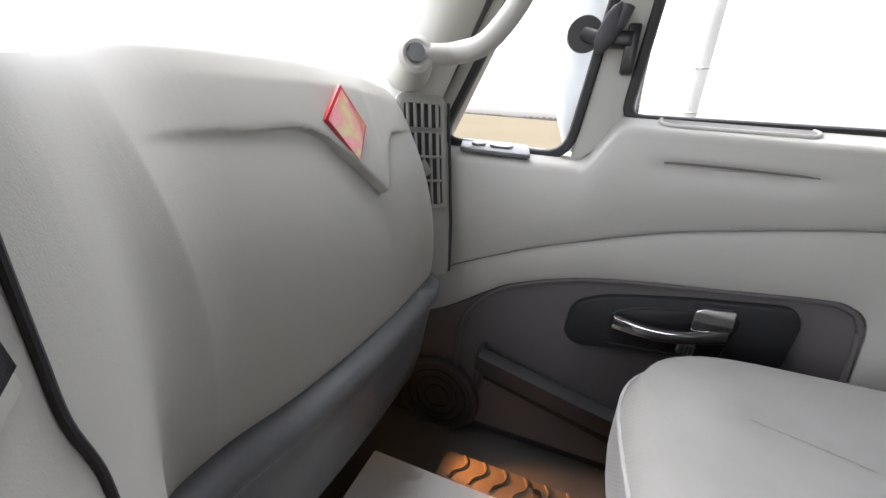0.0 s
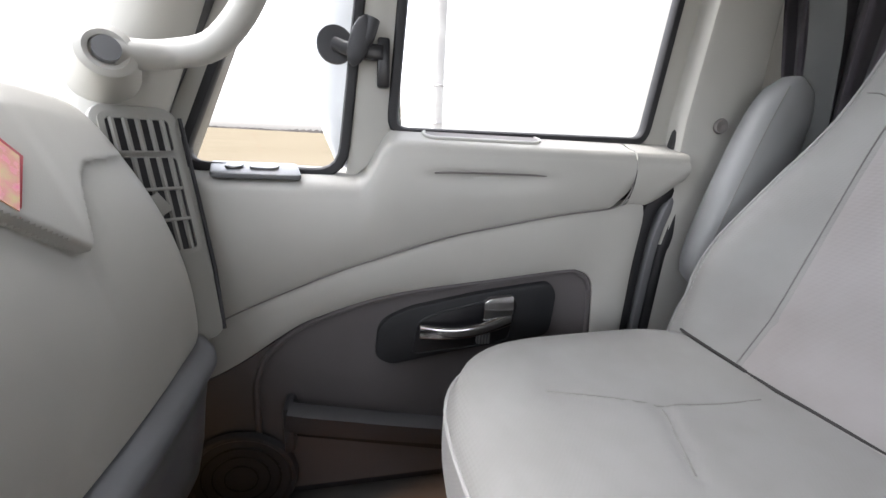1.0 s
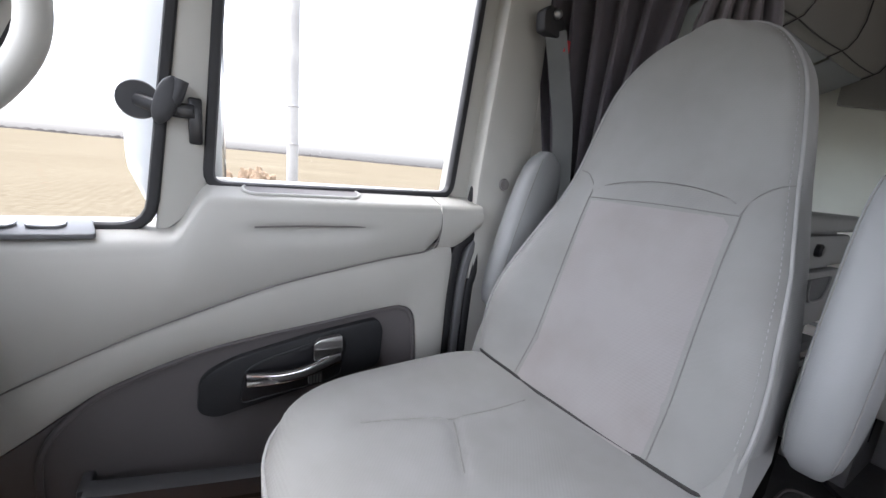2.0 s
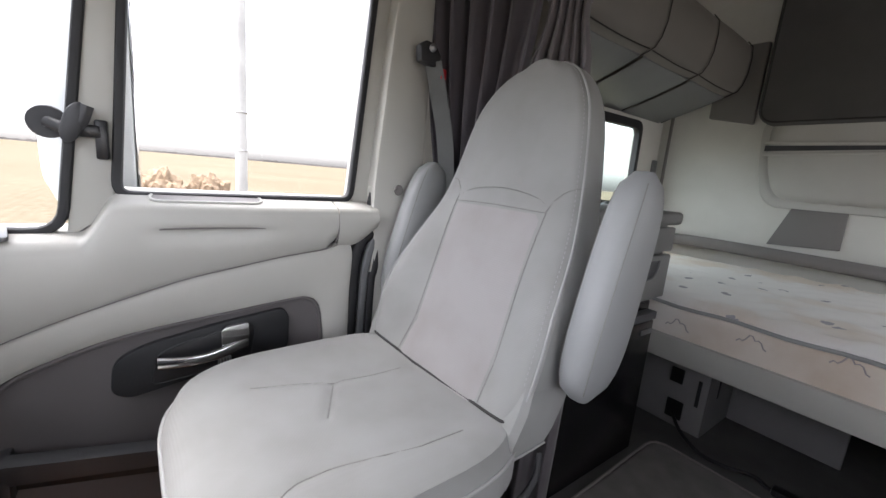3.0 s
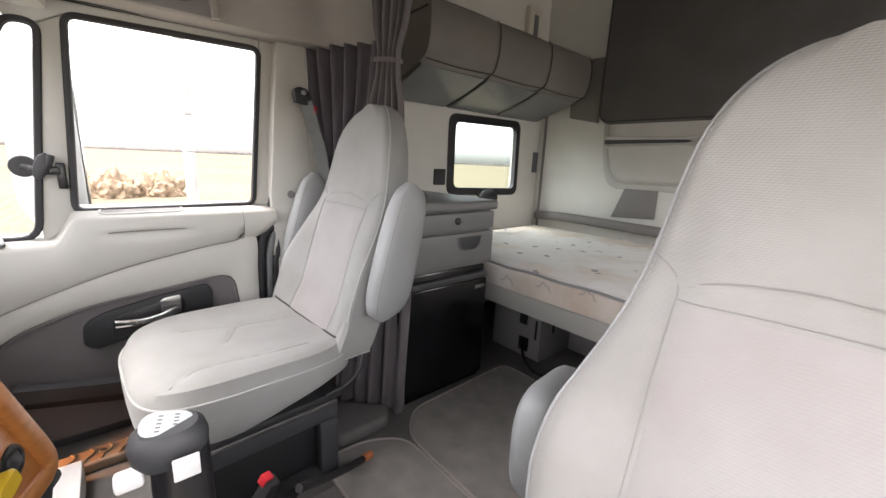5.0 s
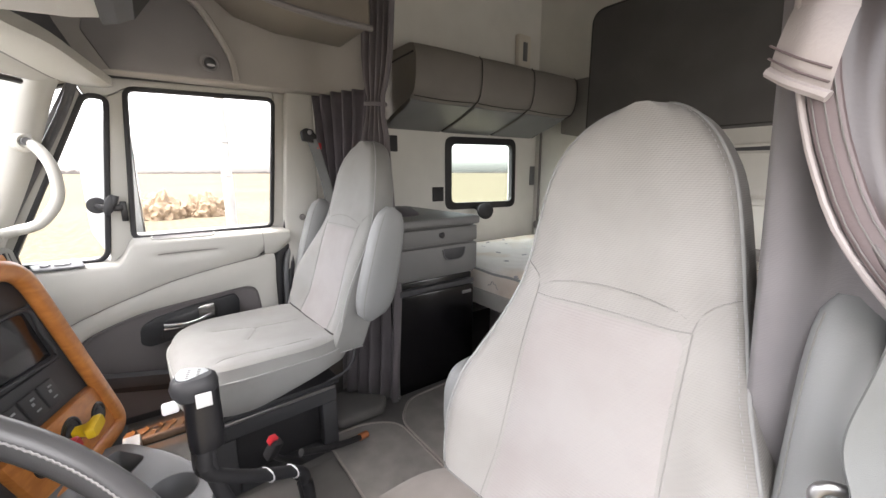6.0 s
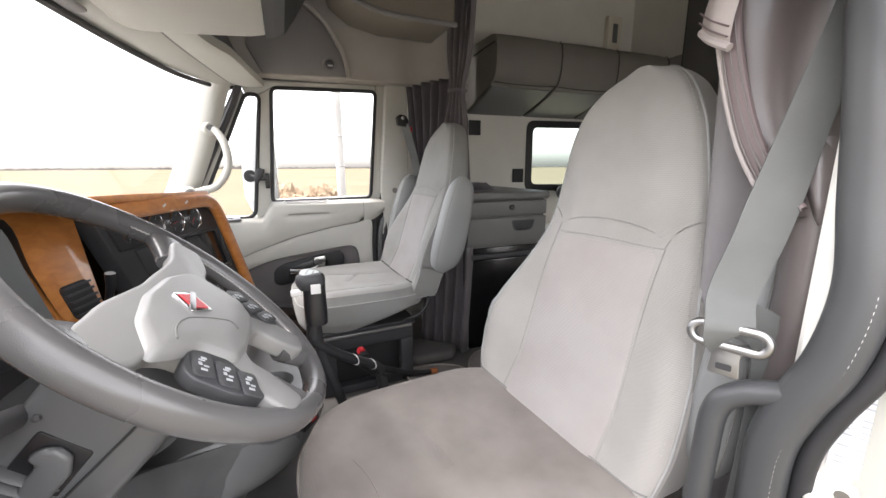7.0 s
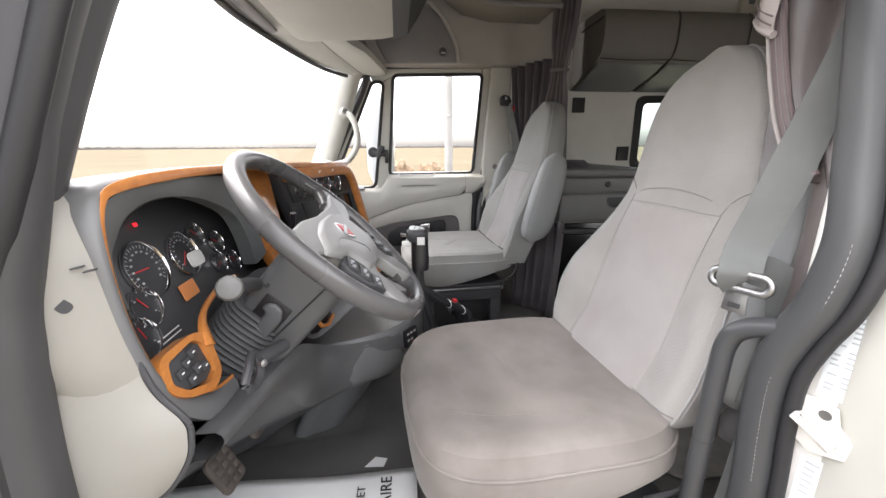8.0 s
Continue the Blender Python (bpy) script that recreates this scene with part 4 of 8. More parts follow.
# ---- dashboard ----
TR, BR, TL = Vector((0.087, 0.387, 0.839)), Vector((0.242, 0.299, 0.40)), Vector((-0.25, 0.50, 0.84))
US, VS = TL - TR, BR - TR
NS = US.cross(VS).normalized()
if NS.y > 0:
    NS = -NS


def stack(u, v, h=0.0):
    """A point of the centre panel: u from its door-side edge, v from its top, h proud of it."""
    return TR + US * u + VS * v + NS * h


def plate(name, uv, h0, h1, mat, parent, label="", bevel=0.003):
    m = bmesh.new()
    rings = [[m.verts.new(stack(u, v, h)) for u, v in uv] for h in (h0, h1)]
    n = len(uv)
    m.faces.new(rings[0])
    m.faces.new(list(reversed(rings[1])))
    for q in range(n):
        m.faces.new((rings[0][q], rings[1][q], rings[1][(q + 1) % n], rings[0][(q + 1) % n]))
    bmesh.ops.recalc_face_normals(m, faces=m.faces)
    rounded(m, bevel)
    return part(name, m, mat, parent, label)


def at_stack(u, v, h=0.0):
    p = stack(u, v, h)
    return frame_at(p.x, p.y, p.z, NS, -VS)


dash = thing("dashboard", (0, 0.6, 0.4), "grey truck dashboard with wood trim and dark instrument panels", "dashboard")
# passenger side: from the edge of the centre panel round to the door
COLS = [((0.10, 0.402, 0.832), (0.250, 0.312, 0.40)), ((0.185, 0.425, 0.768), (0.264, 0.375, 0.405)), ((0.255, 0.465, 0.744), (0.282, 0.455, 0.415)), ((0.32, 0.55, 0.752), (0.312, 0.545, 0.432)),
        ((0.385, 0.60, 0.764), (0.375, 0.561, 0.432)), ((0.48, 0.612, 0.772), (0.475, 0.548, 0.429)), ((0.62, 0.612, 0.776), (0.62, 0.540, 0.428)), ((0.74, 0.605, 0.763), (0.752, 0.535, 0.440)), ((0.80, 0.615, 0.745), (0.805, 0.532, 0.465)), ((0.83, 0.66, 0.735), (0.842, 0.60, 0.485))]
tops, bots = [c[0] for c in COLS], [c[1] for c in COLS]
NA, NV = 260, 120
A, B = resample(smooth_path(tops, 8), NA), resample(smooth_path(bots, 8), NA)
LIDZ = [(0.30, 0.706), (0.41, 0.706), (0.48, 0.707), (0.515, 0.710), (0.543, 0.706), (0.566, 0.697), (0.588, 0.681), (0.660, 0.625), (0.668, 0.632), (0.684, 0.665), (0.700, 0.690), (0.716, 0.701), (0.80, 0.704), (0.86, 0.704)]
LIDH = [(0.34, 0.0), (0.46, 0.005), (0.56, 0.010), (0.605, 0.014), (0.660, 0.016), (0.675, 0.010), (0.70, 0.006), (0.76, 0.004), (0.80, 0.0), (0.9, 0.0)]
rings = []
for k in range(NV + 1):
    v = k / NV
    swell = 0.028 * math.sin(math.pi * v) ** 0.8 if 0 < k < NV else 0
    row = []
    for i, (p, q) in enumerate(zip(A, B)):
        n_ = (A[min(NA - 1, i + 9)] - A[max(0, i - 9)]).cross(Vector((0, 0, 1))).normalized()
        c = p.lerp(q, v)
        # the upper part stands proud of the glove box lid below it
        over = c.z - along(LIDZ, c.x)
        rise = max(0.0, min(1.0, over / 0.011 + 0.5))
        rise = rise * rise * (3 - 2 * rise)
        rise = 0.45 * rise if over > 0 else 0.45 * rise - 0.55 * (1 - rise) * math.exp(over / 0.05)
        row.append(c + n_ * (swell * min(1.0, (i / 95) ** 2) + along(LIDH, c.x) * rise * min(1.0, v / 0.06)))
    rings.append(row)
# rounded top edge running back to the deck
crown = []
for dy, dz in ((0.045, 0.010), (0.030, 0.0125), (0.018, 0.0115), (0.008, 0.0075)):
    crown.append([p + Vector((0, dy, dz - 0.004)) for p in A])
rings = crown + rings + [[q + Vector((0, 0.03, -0.012)) for q in B]]
SKIN = [row[::2] for row in rings[4:-1:3]]


def on_panel(x, z, h=0.0):
    """The place on the passenger panel at x and height z, h proud of it."""
    best = min(((abs(p.x - x) + abs(p.z - z), r, c) for r, row in enumerate(SKIN) for c, p in enumerate(row)), key=lambda q: q[0])
    r, c = best[1], best[2]
    y = SKIN[r][c].y
    t = (SKIN[r][min(len(SKIN[r]) - 1, c + 2)] - SKIN[r][max(0, c - 2)]).cross(SKIN[min(len(SKIN) - 1, r + 2)][c] - SKIN[max(0, r - 2)][c]).normalized()
    t = -t if t.y > 0 else t
    return Vector((x, y, z)) + t * h


glove = part("passenger_panel", loft(rings, caps=False, closed=False), TRIM, dash, "smooth grey padded passenger panel")
bm = ruled([(p.x, p.y + 0.043, p.z + 0.005) for p in A[::14]] + [(0.84, 0.69, 0.732)], [(0.0, 1.08, 0.755), (0.2, 1.07, 0.755), (0.5, 1.0, 0.755), (0.7, 0.92, 0.755), (0.9, 0.80, 0.755)], 6, (0, 0, 0.006))
part("passenger_deck", bm, TRIM, dash)
# dark lower lip below it
lip0 = [q + Vector((0.0, -0.004, -0.012)) for q in B]
rings = []
for dy, dz in ((0.03, 0.012), (0.002, 0.004), (-0.010, -0.004), (-0.017, -0.014), (-0.018, -0.024), (-0.013, -0.034), (-0.004, -0.046), (0.004, -0.09), (0.012, -0.15), (0.025, -0.21), (0.06, -0.26), (0.2, -0.29)):
    rings.append([q + Vector((0, dy, dz)) for q in lip0])
part("lower_panel", loft(rings, caps=False, closed=False), LOWDASH, dash, "dark grey lower dashboard")
# emblem
EM = frame_at(*on_panel(0.601, 0.711, 0.0), (-0.12, -1, 0.25))
bm = place(prism([(0.0, 0.047), (0.036, 0), (0.010, -0.047), (-0.036, 0.006)], "z", -0.003, 0.002, 0.001), EM)
em = part("emblem", bm, RED, glove, "red and gold diamond emblem")
part("emblem_face", place(prism([(0.0, 0.040), (0.031, 0), (0.010, -0.041), (-0.031, 0.006)], "z", 0.002, 0.0032, 0), EM), PINK, em)
# side of the centre panel: dark joint and air slot
SEAMLINE = [(0.74, 0.245), (0.71, 0.2445), (0.69, 0.244), (0.67, 0.243), (0.655, 0.2415), (0.63, 0.243), (0.50, 0.260), (0.40, 0.272)]


def seam_x(z):
    for (z0, x0), (z1, x1) in zip(SEAMLINE, SEAMLINE[1:]):
        if z >= z1:
            return x0 + (x1 - x0) * (z0 - z) / (z0 - z1)
    return SEAMLINE[-1][1]


JOINT = [min(row, key=lambda p: abs(p.x - seam_x(p.z))) for row in SKIN[1:-1]]
part("side_seam", tube(smooth_path([p + Vector((0.0005, -0.0008, 0)) for p in JOINT[1::3]], 5), 0.0018, 8), BLACK, glove)
SP = min((p for row in SKIN for p in row), key=lambda p: abs(p.x - 0.229) + abs(p.z - 0.687))
SV = frame_at(SP.x, SP.y, SP.z, (0.80, -0.58, 0.14))
vf = part("side_vent", place(prism(roundrect(0.046, 0.07, 0.012), "z", -0.02, 0.002, 0.002), SV), TRIM, glove, "grey side air vent")
part("vent_hole", place(prism(roundrect(0.034, 0.055, 0.008), "z", 0.002, 0.0025, 0), SV), GLOSSBLACK, vf)

# end vents by the passenger door
VM = frame_at(0.845, 0.575, 0.635, (-0.72, -0.62, 0.28))
ev = part("end_vent", place(prism([(p[0], p[1] - 0.032) for p in roundrect(0.10, 0.334, 0.022)], "z", -0.02, 0.0, 0.006), VM), ENDVENT, dash, "grey end panel with air vents")
for cy, hh, cells in ((0.094, 0.042, 1), (0.0, 0.128, 3)):
    part("vent_hole", place(prism([(p[0], p[1] + cy) for p in roundrect(0.070, hh, 0.006)], "z", 0.0, 0.0012, 0), VM), BLACK, ev)
    part("vent_frame", place(rounded(ring_plate([(p[0], p[1] + cy, 0.0) for p in roundrect(0.082, hh + 0.014, 0.010)], [(p[0], p[1] + cy, 0.0) for p in roundrect(0.069, hh, 0.005)], (0, 0, 0.0045)), 0.0012, 1, 40), VM), ENDVENT, ev)
    for k in range(5):
        x0 = -0.0275 + 0.055 * k / 4
        part("vent_slat", place(box((x0 - 0.0022, cy - hh / 2, 0.0012), (x0 + 0.0022, cy + hh / 2, 0.0055), 0, turn=Matrix.Rotation(radians(32), 4, "Y")), VM), ENDVENT, ev)
    for k in range(1, cells):
        yy = cy - hh / 2 + hh * k / cells
        part("vent_bar", place(box((-0.034, yy - 0.0022, 0.0015), (0.034, yy + 0.0022, 0.0062), 0.0008), VM), ENDVENT, ev)
    if cells > 1:
        part("vent_knob", place(box((-0.010, cy - 0.014, 0.004), (0.010, cy + 0.014, 0.009), 0.002, turn=Matrix.Rotation(radians(30), 4, "Z")), VM), ENDVENT, ev)
part("edge_joint", tube([VM @ Vector(p) for p in ((0.052, 0.12, -0.001), (0.0525, 0.0, -0.001), (0.052, -0.10, -0.001), (0.046, -0.19, -0.002))], 0.003, 6), BLACK, ev)

# centre panel
cp = plate("centre_panel", [(-0.02, -0.02), (1.15, -0.02), (1.15, 1.02), (0.06, 1.02), (-0.02, 0.96)], -0.05, -0.012, CHAR, dash, "black centre instrument panel", 0.004)
WOODRUN = [(1.12, 0.008), (0.8, 0.008), (0.5, 0.008), (0.2, 0.012), (0.10, 0.020), (0.045, 0.045), (0.016, 0.095), (0.008, 0.18), (0.008, 0.40), (0.008, 0.62), (0.008, 0.82), (0.012, 0.93), (0.03, 0.975), (0.075, 1.0), (0.15, 1.005), (0.40, 1.005), (0.78, 1.005)]
bm = sweep(smooth_path([stack(u, v, 0.003) for u, v in WOODRUN], 5), squircle(0.0185, 0.012, 18, 2.6), NS)
part("wood_frame", bm, WOOD, cp, "varnished orange-brown wood frame")
plate("trim_foot", [(0.03, 0.700), (0.80, 0.690), (0.80, 1.0), (0.03, 1.0)], -0.02, 0.004, WOOD, cp, "varnished wood trim", 0.006)
plate("gauge_panel", [(0.05, 0.04), (1.1, 0.04), (1.1, 0.19), (0.05, 0.19)], -0.02, -0.006, surface("soft_black", (0.035, 0.035, 0.037), 0.5), cp, "", 0.004)
scr = plate("radio_screen", [(0.10, 0.215), (0.60, 0.205), (0.60, 0.44), (0.12, 0.452)], -0.016, -0.0095, SCREEN, cp, "dark radio opening", 0.003)
part("opening_edge", tube(smooth_path([stack(u, v, -0.0065) for u, v in ((0.62, 0.195), (0.35, 0.20), (0.085, 0.207), (0.098, 0.33), (0.108, 0.460), (0.35, 0.455), (0.62, 0.447))], 4), 0.0035, 8), CHAR, scr, "thin raised edge of the radio opening")
plate("screen_frame", [(0.64, 0.20), (1.0, 0.20), (1.0, 0.45), (0.64, 0.45)], -0.016, -0.007, CHAR, cp)
plate("control_panel", [(0.08, 0.48), (1.0, 0.47), (1.0, 0.665), (0.08, 0.675)], -0.016, -0.007, CHAR, cp, "dark switch panel")


DIALINK = surface("dial_print", (0.36, 0.38, 0.40), 0.7)


def gauge(m, r, parent, needle=-40, ticks=9):
    """A round gauge: dial, bright ring, ticks and needle."""
    g = part("gauge", place(lathe([(0, -0.004), (r, -0.004), (r, 0.002), (0, 0.002)], 28), m), DIAL, parent, "round black gauge with a chrome ring")
    prof = [(r * 0.965, 0.0021), (r * 0.995, 0.006), (r * 1.015, 0.007), (r * 1.03, 0.006), (r * 1.035, 0.0)]
    part("bezel", place(loft([[(q * math.cos(2 * math.pi * k / 28), q * math.sin(2 * math.pi * k / 28), z) for k in range(28)] for q, z in prof], caps=False), m), CHROME, g)
    b = bmesh.new()
    for k in range(ticks):
        a = radians(-40 + 260 * k / (ticks - 1))
        q = bmesh.new()
        bmesh.ops.create_cube(q, size=1)
        place(q, Matrix.Rotation(a, 4, "Z") @ Matrix.Translation((r * 0.83, 0, 0.0024)) @ Matrix.Diagonal((r * (0.13 if k % 2 == 0 else 0.07), r * 0.022, 0.0006, 1)))
        joined(b, q)
    part("ticks", place(b, m), DIALINK, g)
    for k in range(0, ticks, 2):
        a = radians(-40 + 260 * k / (ticks - 1))
        q = box((-r * 0.055, -r * 0.035, 0.0021), (r * 0.055, r * 0.035, 0.0026), 0)
        part("print_bar", place(q, m @ Matrix.Translation((r * 0.64 * math.cos(a), r * 0.64 * math.sin(a), 0))), DIALINK, g)
    b = bmesh.new()
    bmesh.ops.create_cube(b, size=1)
    place(b, m @ Matrix.Rotation(radians(needle), 4, "Z") @ Matrix.Translation((r * 0.28, 0, 0.0045)) @ Matrix.Diagonal((r * 0.72, r * 0.055, 0.001, 1)))
    part("needle", b, RED, g)
    return g


for k in range(4):
    gauge(at_stack(0.335 + 0.21 * k, 0.107, -0.006), 0.026, cp, 200 - 30 * k, 7)
for k in range(5):
    u0 = 0.25 + 0.135 * k
    sw = plate("rocker_switch", [(u0, 0.525), (u0 + 0.115, 0.525), (u0 + 0.115, 0.65), (u0, 0.65)], -0.007, -0.002, CHAR, cp, "", 0.003)
    for du, dv, w_, h_ in ((0.03, 0.025, 0.03, 0.009), (0.05, 0.045, 0.02, 0.014), (0.035, 0.085, 0.034, 0.008)):
        plate("print_bar", [(u0 + du, 0.525 + dv), (u0 + du + w_, 0.525 + dv), (u0 + du + w_, 0.525 + dv + h_), (u0 + du, 0.525 + dv + h_)], -0.0022, -0.0014, DIALINK, sw, "", 0)
for u0, v0, r_, mt, lb in ((0.155, 0.845, 0.023, None, ""), (0.40, 0.81, 0.030, YELLOW, "yellow trailer valve knob"), (0.62, 0.80, 0.028, RED, "red parking valve knob")):
    m_ = at_stack(u0, v0, 0.004)
    b = place(lathe([(0, 0.0004), (r_ - 0.004, 0.0004), (r_ - 0.003, 0.002), (r_, 0.0026), (r_ + 0.003, 0.0016), (r_ + 0.0035, 0.0), (0, -0.004)], 28), m_)
    sock = part("knob_socket", b, GLOSSBLACK, cp, "round black socket in the wood")
    part("socket_core", place(lathe([(0, 0.0005), (r_ * 0.62, 0.0005), (r_ * 0.58, 0.004), (r_ * 0.3, 0.005), (0, 0.005)], 20), m_), CHAR, sock)
    if mt is not None:
        # a flat stem widening to a block-shaped head
        km = m_ @ Matrix.Rotation(radians(-8), 4, "Z")
        part("valve_knob", place(rounded(loft([[Vector((x * w_ + dx, y * h_, z)) for x, y in squircle(1, 1, 20, 5)] for z, w_, h_, dx in ((0.003, 0.010, 0.009, 0), (0.020, 0.011, 0.009, 0.002), (0.026, 0.015, 0.011, 0.004), (0.030, 0.022, 0.0135, 0.006), (0.040, 0.0225, 0.014, 0.008), (0.044, 0.020, 0.012, 0.008))]), 0.001, 1, 50), km), mt, sock, lb)
for u0 in (0.42, 0.66):
    part("print_bar", place(box((-0.006, -0.0025, 0.0), (0.006, 0.0025, 0.0012), 0), at_stack(u0, 0.008, 0.0145)), PRINT, cp)

# wood panel between the instruments and the centre panel, with its vent
WP = frame_at(-0.385, 0.545, 0.745, (-0.22, -1, 0.32))
wp = part("wood_panel", place(prism([(-0.095, 0.125), (0.105, 0.125), (0.06, -0.06), (0.09, -0.20), (-0.01, -0.20), (-0.055, -0.02)], "z", -0.03, 0.0, 0.006), WP), WOOD, dash, "varnished burr wood panel")
part("vent_hole", place(prism(roundrect(0.062, 0.06, 0.01), "z", 0.0, 0.002, 0), WP @ Matrix.Translation((0.015, -0.045, 0))), BLACK, wp)
for k in range(5):
    part("vent_slat", place(box((-0.03, -0.026 + 0.012 * k, 0.002), (0.03, -0.022 + 0.012 * k, 0.008), 0), WP @ Matrix.Translation((0.015, -0.045, 0))), CHAR, wp)
part("stack_lever", tube([Vector((-0.425, 0.475, 0.700)), Vector((-0.438, 0.462, 0.735)), Vector((-0.443, 0.458, 0.758))], 0.0065, 10, scale=[0.8, 1.0, 1.1]), GLOSSBLACK, wp, "small black trailer brake lever")

# instrument cluster in front of the driver
CN = Vector((0, -1, 0.35)).normalized()


def cl(x, z, h=0.0):
    """A pose on the dial face at x and height z, h proud of it."""
    return frame_at(x, 0.62 + 0.35 * (z - 0.7) + CN.y * h, z + CN.z * h, CN)


ic = part("cluster_face", prism([(0.56, 0.52), (0.679, 0.86), (0.72, 0.86), (0.66, 0.52)], "x", -0.87, -0.26, 0.004), FACE_MAT, dash, "black instrument face")
gauge(cl(-0.735, 0.717), 0.047, ic, 178, 25)
gauge(cl(-0.622, 0.712), 0.043, ic, 225, 25)
gauge(cl(-0.556, 0.735), 0.024, ic, 130, 7)
gauge(cl(-0.494, 0.705), 0.025, ic, 150, 7)
gauge(cl(-0.522, 0.665), 0.024, ic, 200, 7)
gauge(cl(-0.462, 0.650), 0.024, ic, 120, 7)
gauge(cl(-0.782, 0.668), 0.032, ic, 120, 7)
gauge(cl(-0.818, 0.632), 0.03, ic, 100, 7)
part("warning_light", place(box((-0.004, -0.003, 0), (0.004, 0.003, 0.002), 0), cl(-0.703, 0.785, 0.002)), glow("red_light", (0.8, 0.02, 0.03), 0.25), ic, "small lit red warning light")
# display whitened in its colour to stand for a reflection
part("display", place(prism(roundrect(0.05, 0.03, 0.01), "z", 0, 0.003, 0), cl(-0.60, 0.695, 0.0045)), surface("pale_lcd_glare", (0.72, 0.73, 0.72), 0.3), ic, "pale display, its white standing for a reflection")
part("sticker", place(prism(roundrect(0.05, 0.03, 0.002), "z", 0, 0.0015, 0), cl(-0.665, 0.653, 0.002)), ORANGE, ic, "orange warning sticker")
for k in range(2):
    part("print_bar", place(box((-0.03, -0.001 - 0.008 * k, 0), (0.03, 0.001 - 0.008 * k, 0.001), 0), cl(-0.77, 0.615, 0.002)), PRINT, ic)
# hood: dark shell from the trim back to the dials
RIMW = [(-0.745, 0.512, 0.515), (-0.80, 0.515, 0.527), (-0.86, 0.52, 0.56), (-0.905, 0.525, 0.61), (-0.93, 0.53, 0.69), (-0.943, 0.53, 0.78), (-0.935, 0.53, 0.845), (-0.895, 0.535, 0.866), (-0.75, 0.54, 0.872), (-0.60, 0.54, 0.87), (-0.45, 0.53, 0.868), (-0.25, 0.49, 0.862), (-0.10, 0.448, 0.856), (0.07, 0.395, 0.85)]
HOOD = [(-0.872, 0.53, 0.58)] + RIMW[3:9] + [(-0.60, 0.545, 0.862), (-0.485, 0.545, 0.852), (-0.452, 0.545, 0.77), (-0.425, 0.53, 0.67), (-0.39, 0.51, 0.57)]
FACE = [(-0.855, 0.575, 0.59), (-0.855, 0.60, 0.65), (-0.835, 0.62, 0.70), (-0.79, 0.637, 0.752), (-0.73, 0.651, 0.789), (-0.662, 0.657, 0.807), (-0.566, 0.66, 0.814), (-0.463, 0.656, 0.804), (-0.366, 0.641, 0.76), (-0.318, 0.616, 0.689), (-0.31, 0.60, 0.64), (-0.33, 0.57, 0.59)]
part("cluster_hood", ruled(HOOD, FACE, 6, (0, 0, 0.01), (0, 0, 0), 60), CHAR, dash, "black inside of the instrument hood")
BEZO = [(-0.918, 0.536, 0.72), (-0.930, 0.536, 0.79), (-0.922, 0.537, 0.842), (-0.885, 0.541, 0.858), (-0.80, 0.545, 0.863), (-0.70, 0.546, 0.863), (-0.60, 0.546, 0.858), (-0.50, 0.546, 0.846), (-0.462, 0.546, 0.77), (-0.43, 0.535, 0.66)]
BEZI = [(-0.905, 0.556, 0.70), (-0.90, 0.557, 0.773), (-0.882, 0.557, 0.802), (-0.855, 0.557, 0.825), (-0.80, 0.557, 0.838), (-0.72, 0.557, 0.834), (-0.63, 0.557, 0.814), (-0.53, 0.557, 0.772), (-0.478, 0.557, 0.712), (-0.445, 0.557, 0.635)]
part("cluster_bezel", ruled(BEZO, BEZI, 5, (0, -0.002, 0), (0, 0.03, 0), 60), HOODGREY, dash, "grey arched surround of the instruments")
part("wood_rim", sweep(smooth_path(RIMW, 6), squircle(0.011, 0.006, 12), (0, -1, 0.3), scale=[0.32 + 0.38 * max(0.0, min(1.0, (k - 36) / 8)) for k in range(79)]), WOOD, dash, "varnished wood trim along the dashboard edge")
OUT = [(-0.76, 0.50, 0.47), (-0.82, 0.50, 0.485), (-0.88, 0.505, 0.53), (-0.925, 0.515, 0.59), (-0.95, 0.525, 0.68), (-0.958, 0.535, 0.79), (-0.95, 0.55, 0.85), (-0.91, 0.562, 0.874), (-0.75, 0.575, 0.876), (-0.60, 0.58, 0.873), (-0.44, 0.57, 0.871), (-0.24, 0.525, 0.864), (-0.09, 0.475, 0.858), (0.08, 0.42, 0.851)]
part("edge_band", ruled(RIMW, OUT, 4, (0, -0.006, 0.006), (0, 0.02, 0), 60), DARK, dash, "dark padded dashboard edge")
bm = ruled(OUT[7:], [(-0.98, 0.80, 0.79), (-0.75, 0.94, 0.78), (-0.5, 1.03, 0.775), (-0.3, 1.06, 0.77), (-0.15, 1.08, 0.765), (0.0, 1.09, 0.76), (0.12, 1.08, 0.76)], 8, (0, 0, 0.01))
part("deck", bm, DARK, dash, "dark grey dashboard top")
# wood ring round the switch pad, with its neck towards the column
def on_ring(x, z, h=0.07):
    return Vector((x, 0.62 + 0.35 * (z - 0.7) - h / 0.944, z))


RO = [(-0.908, 0.642), (-0.826, 0.640), (-0.786, 0.626), (-0.803, 0.562), (-0.838, 0.552), (-0.89, 0.572), (-0.922, 0.60)]
RI = [(-0.894, 0.630), (-0.830, 0.631), (-0.812, 0.620), (-0.816, 0.573), (-0.841, 0.565), (-0.888, 0.583), (-0.906, 0.604)]
tg = part("wood_ring", rounded(ring_plate(roundpoly([on_ring(*p) for p in RO], 0.02), roundpoly([on_ring(*p) for p in RI], 0.008), (0, 0.02, -0.007)), 0.003, 2, 50), WOOD, dash, "varnished wood switch surround")
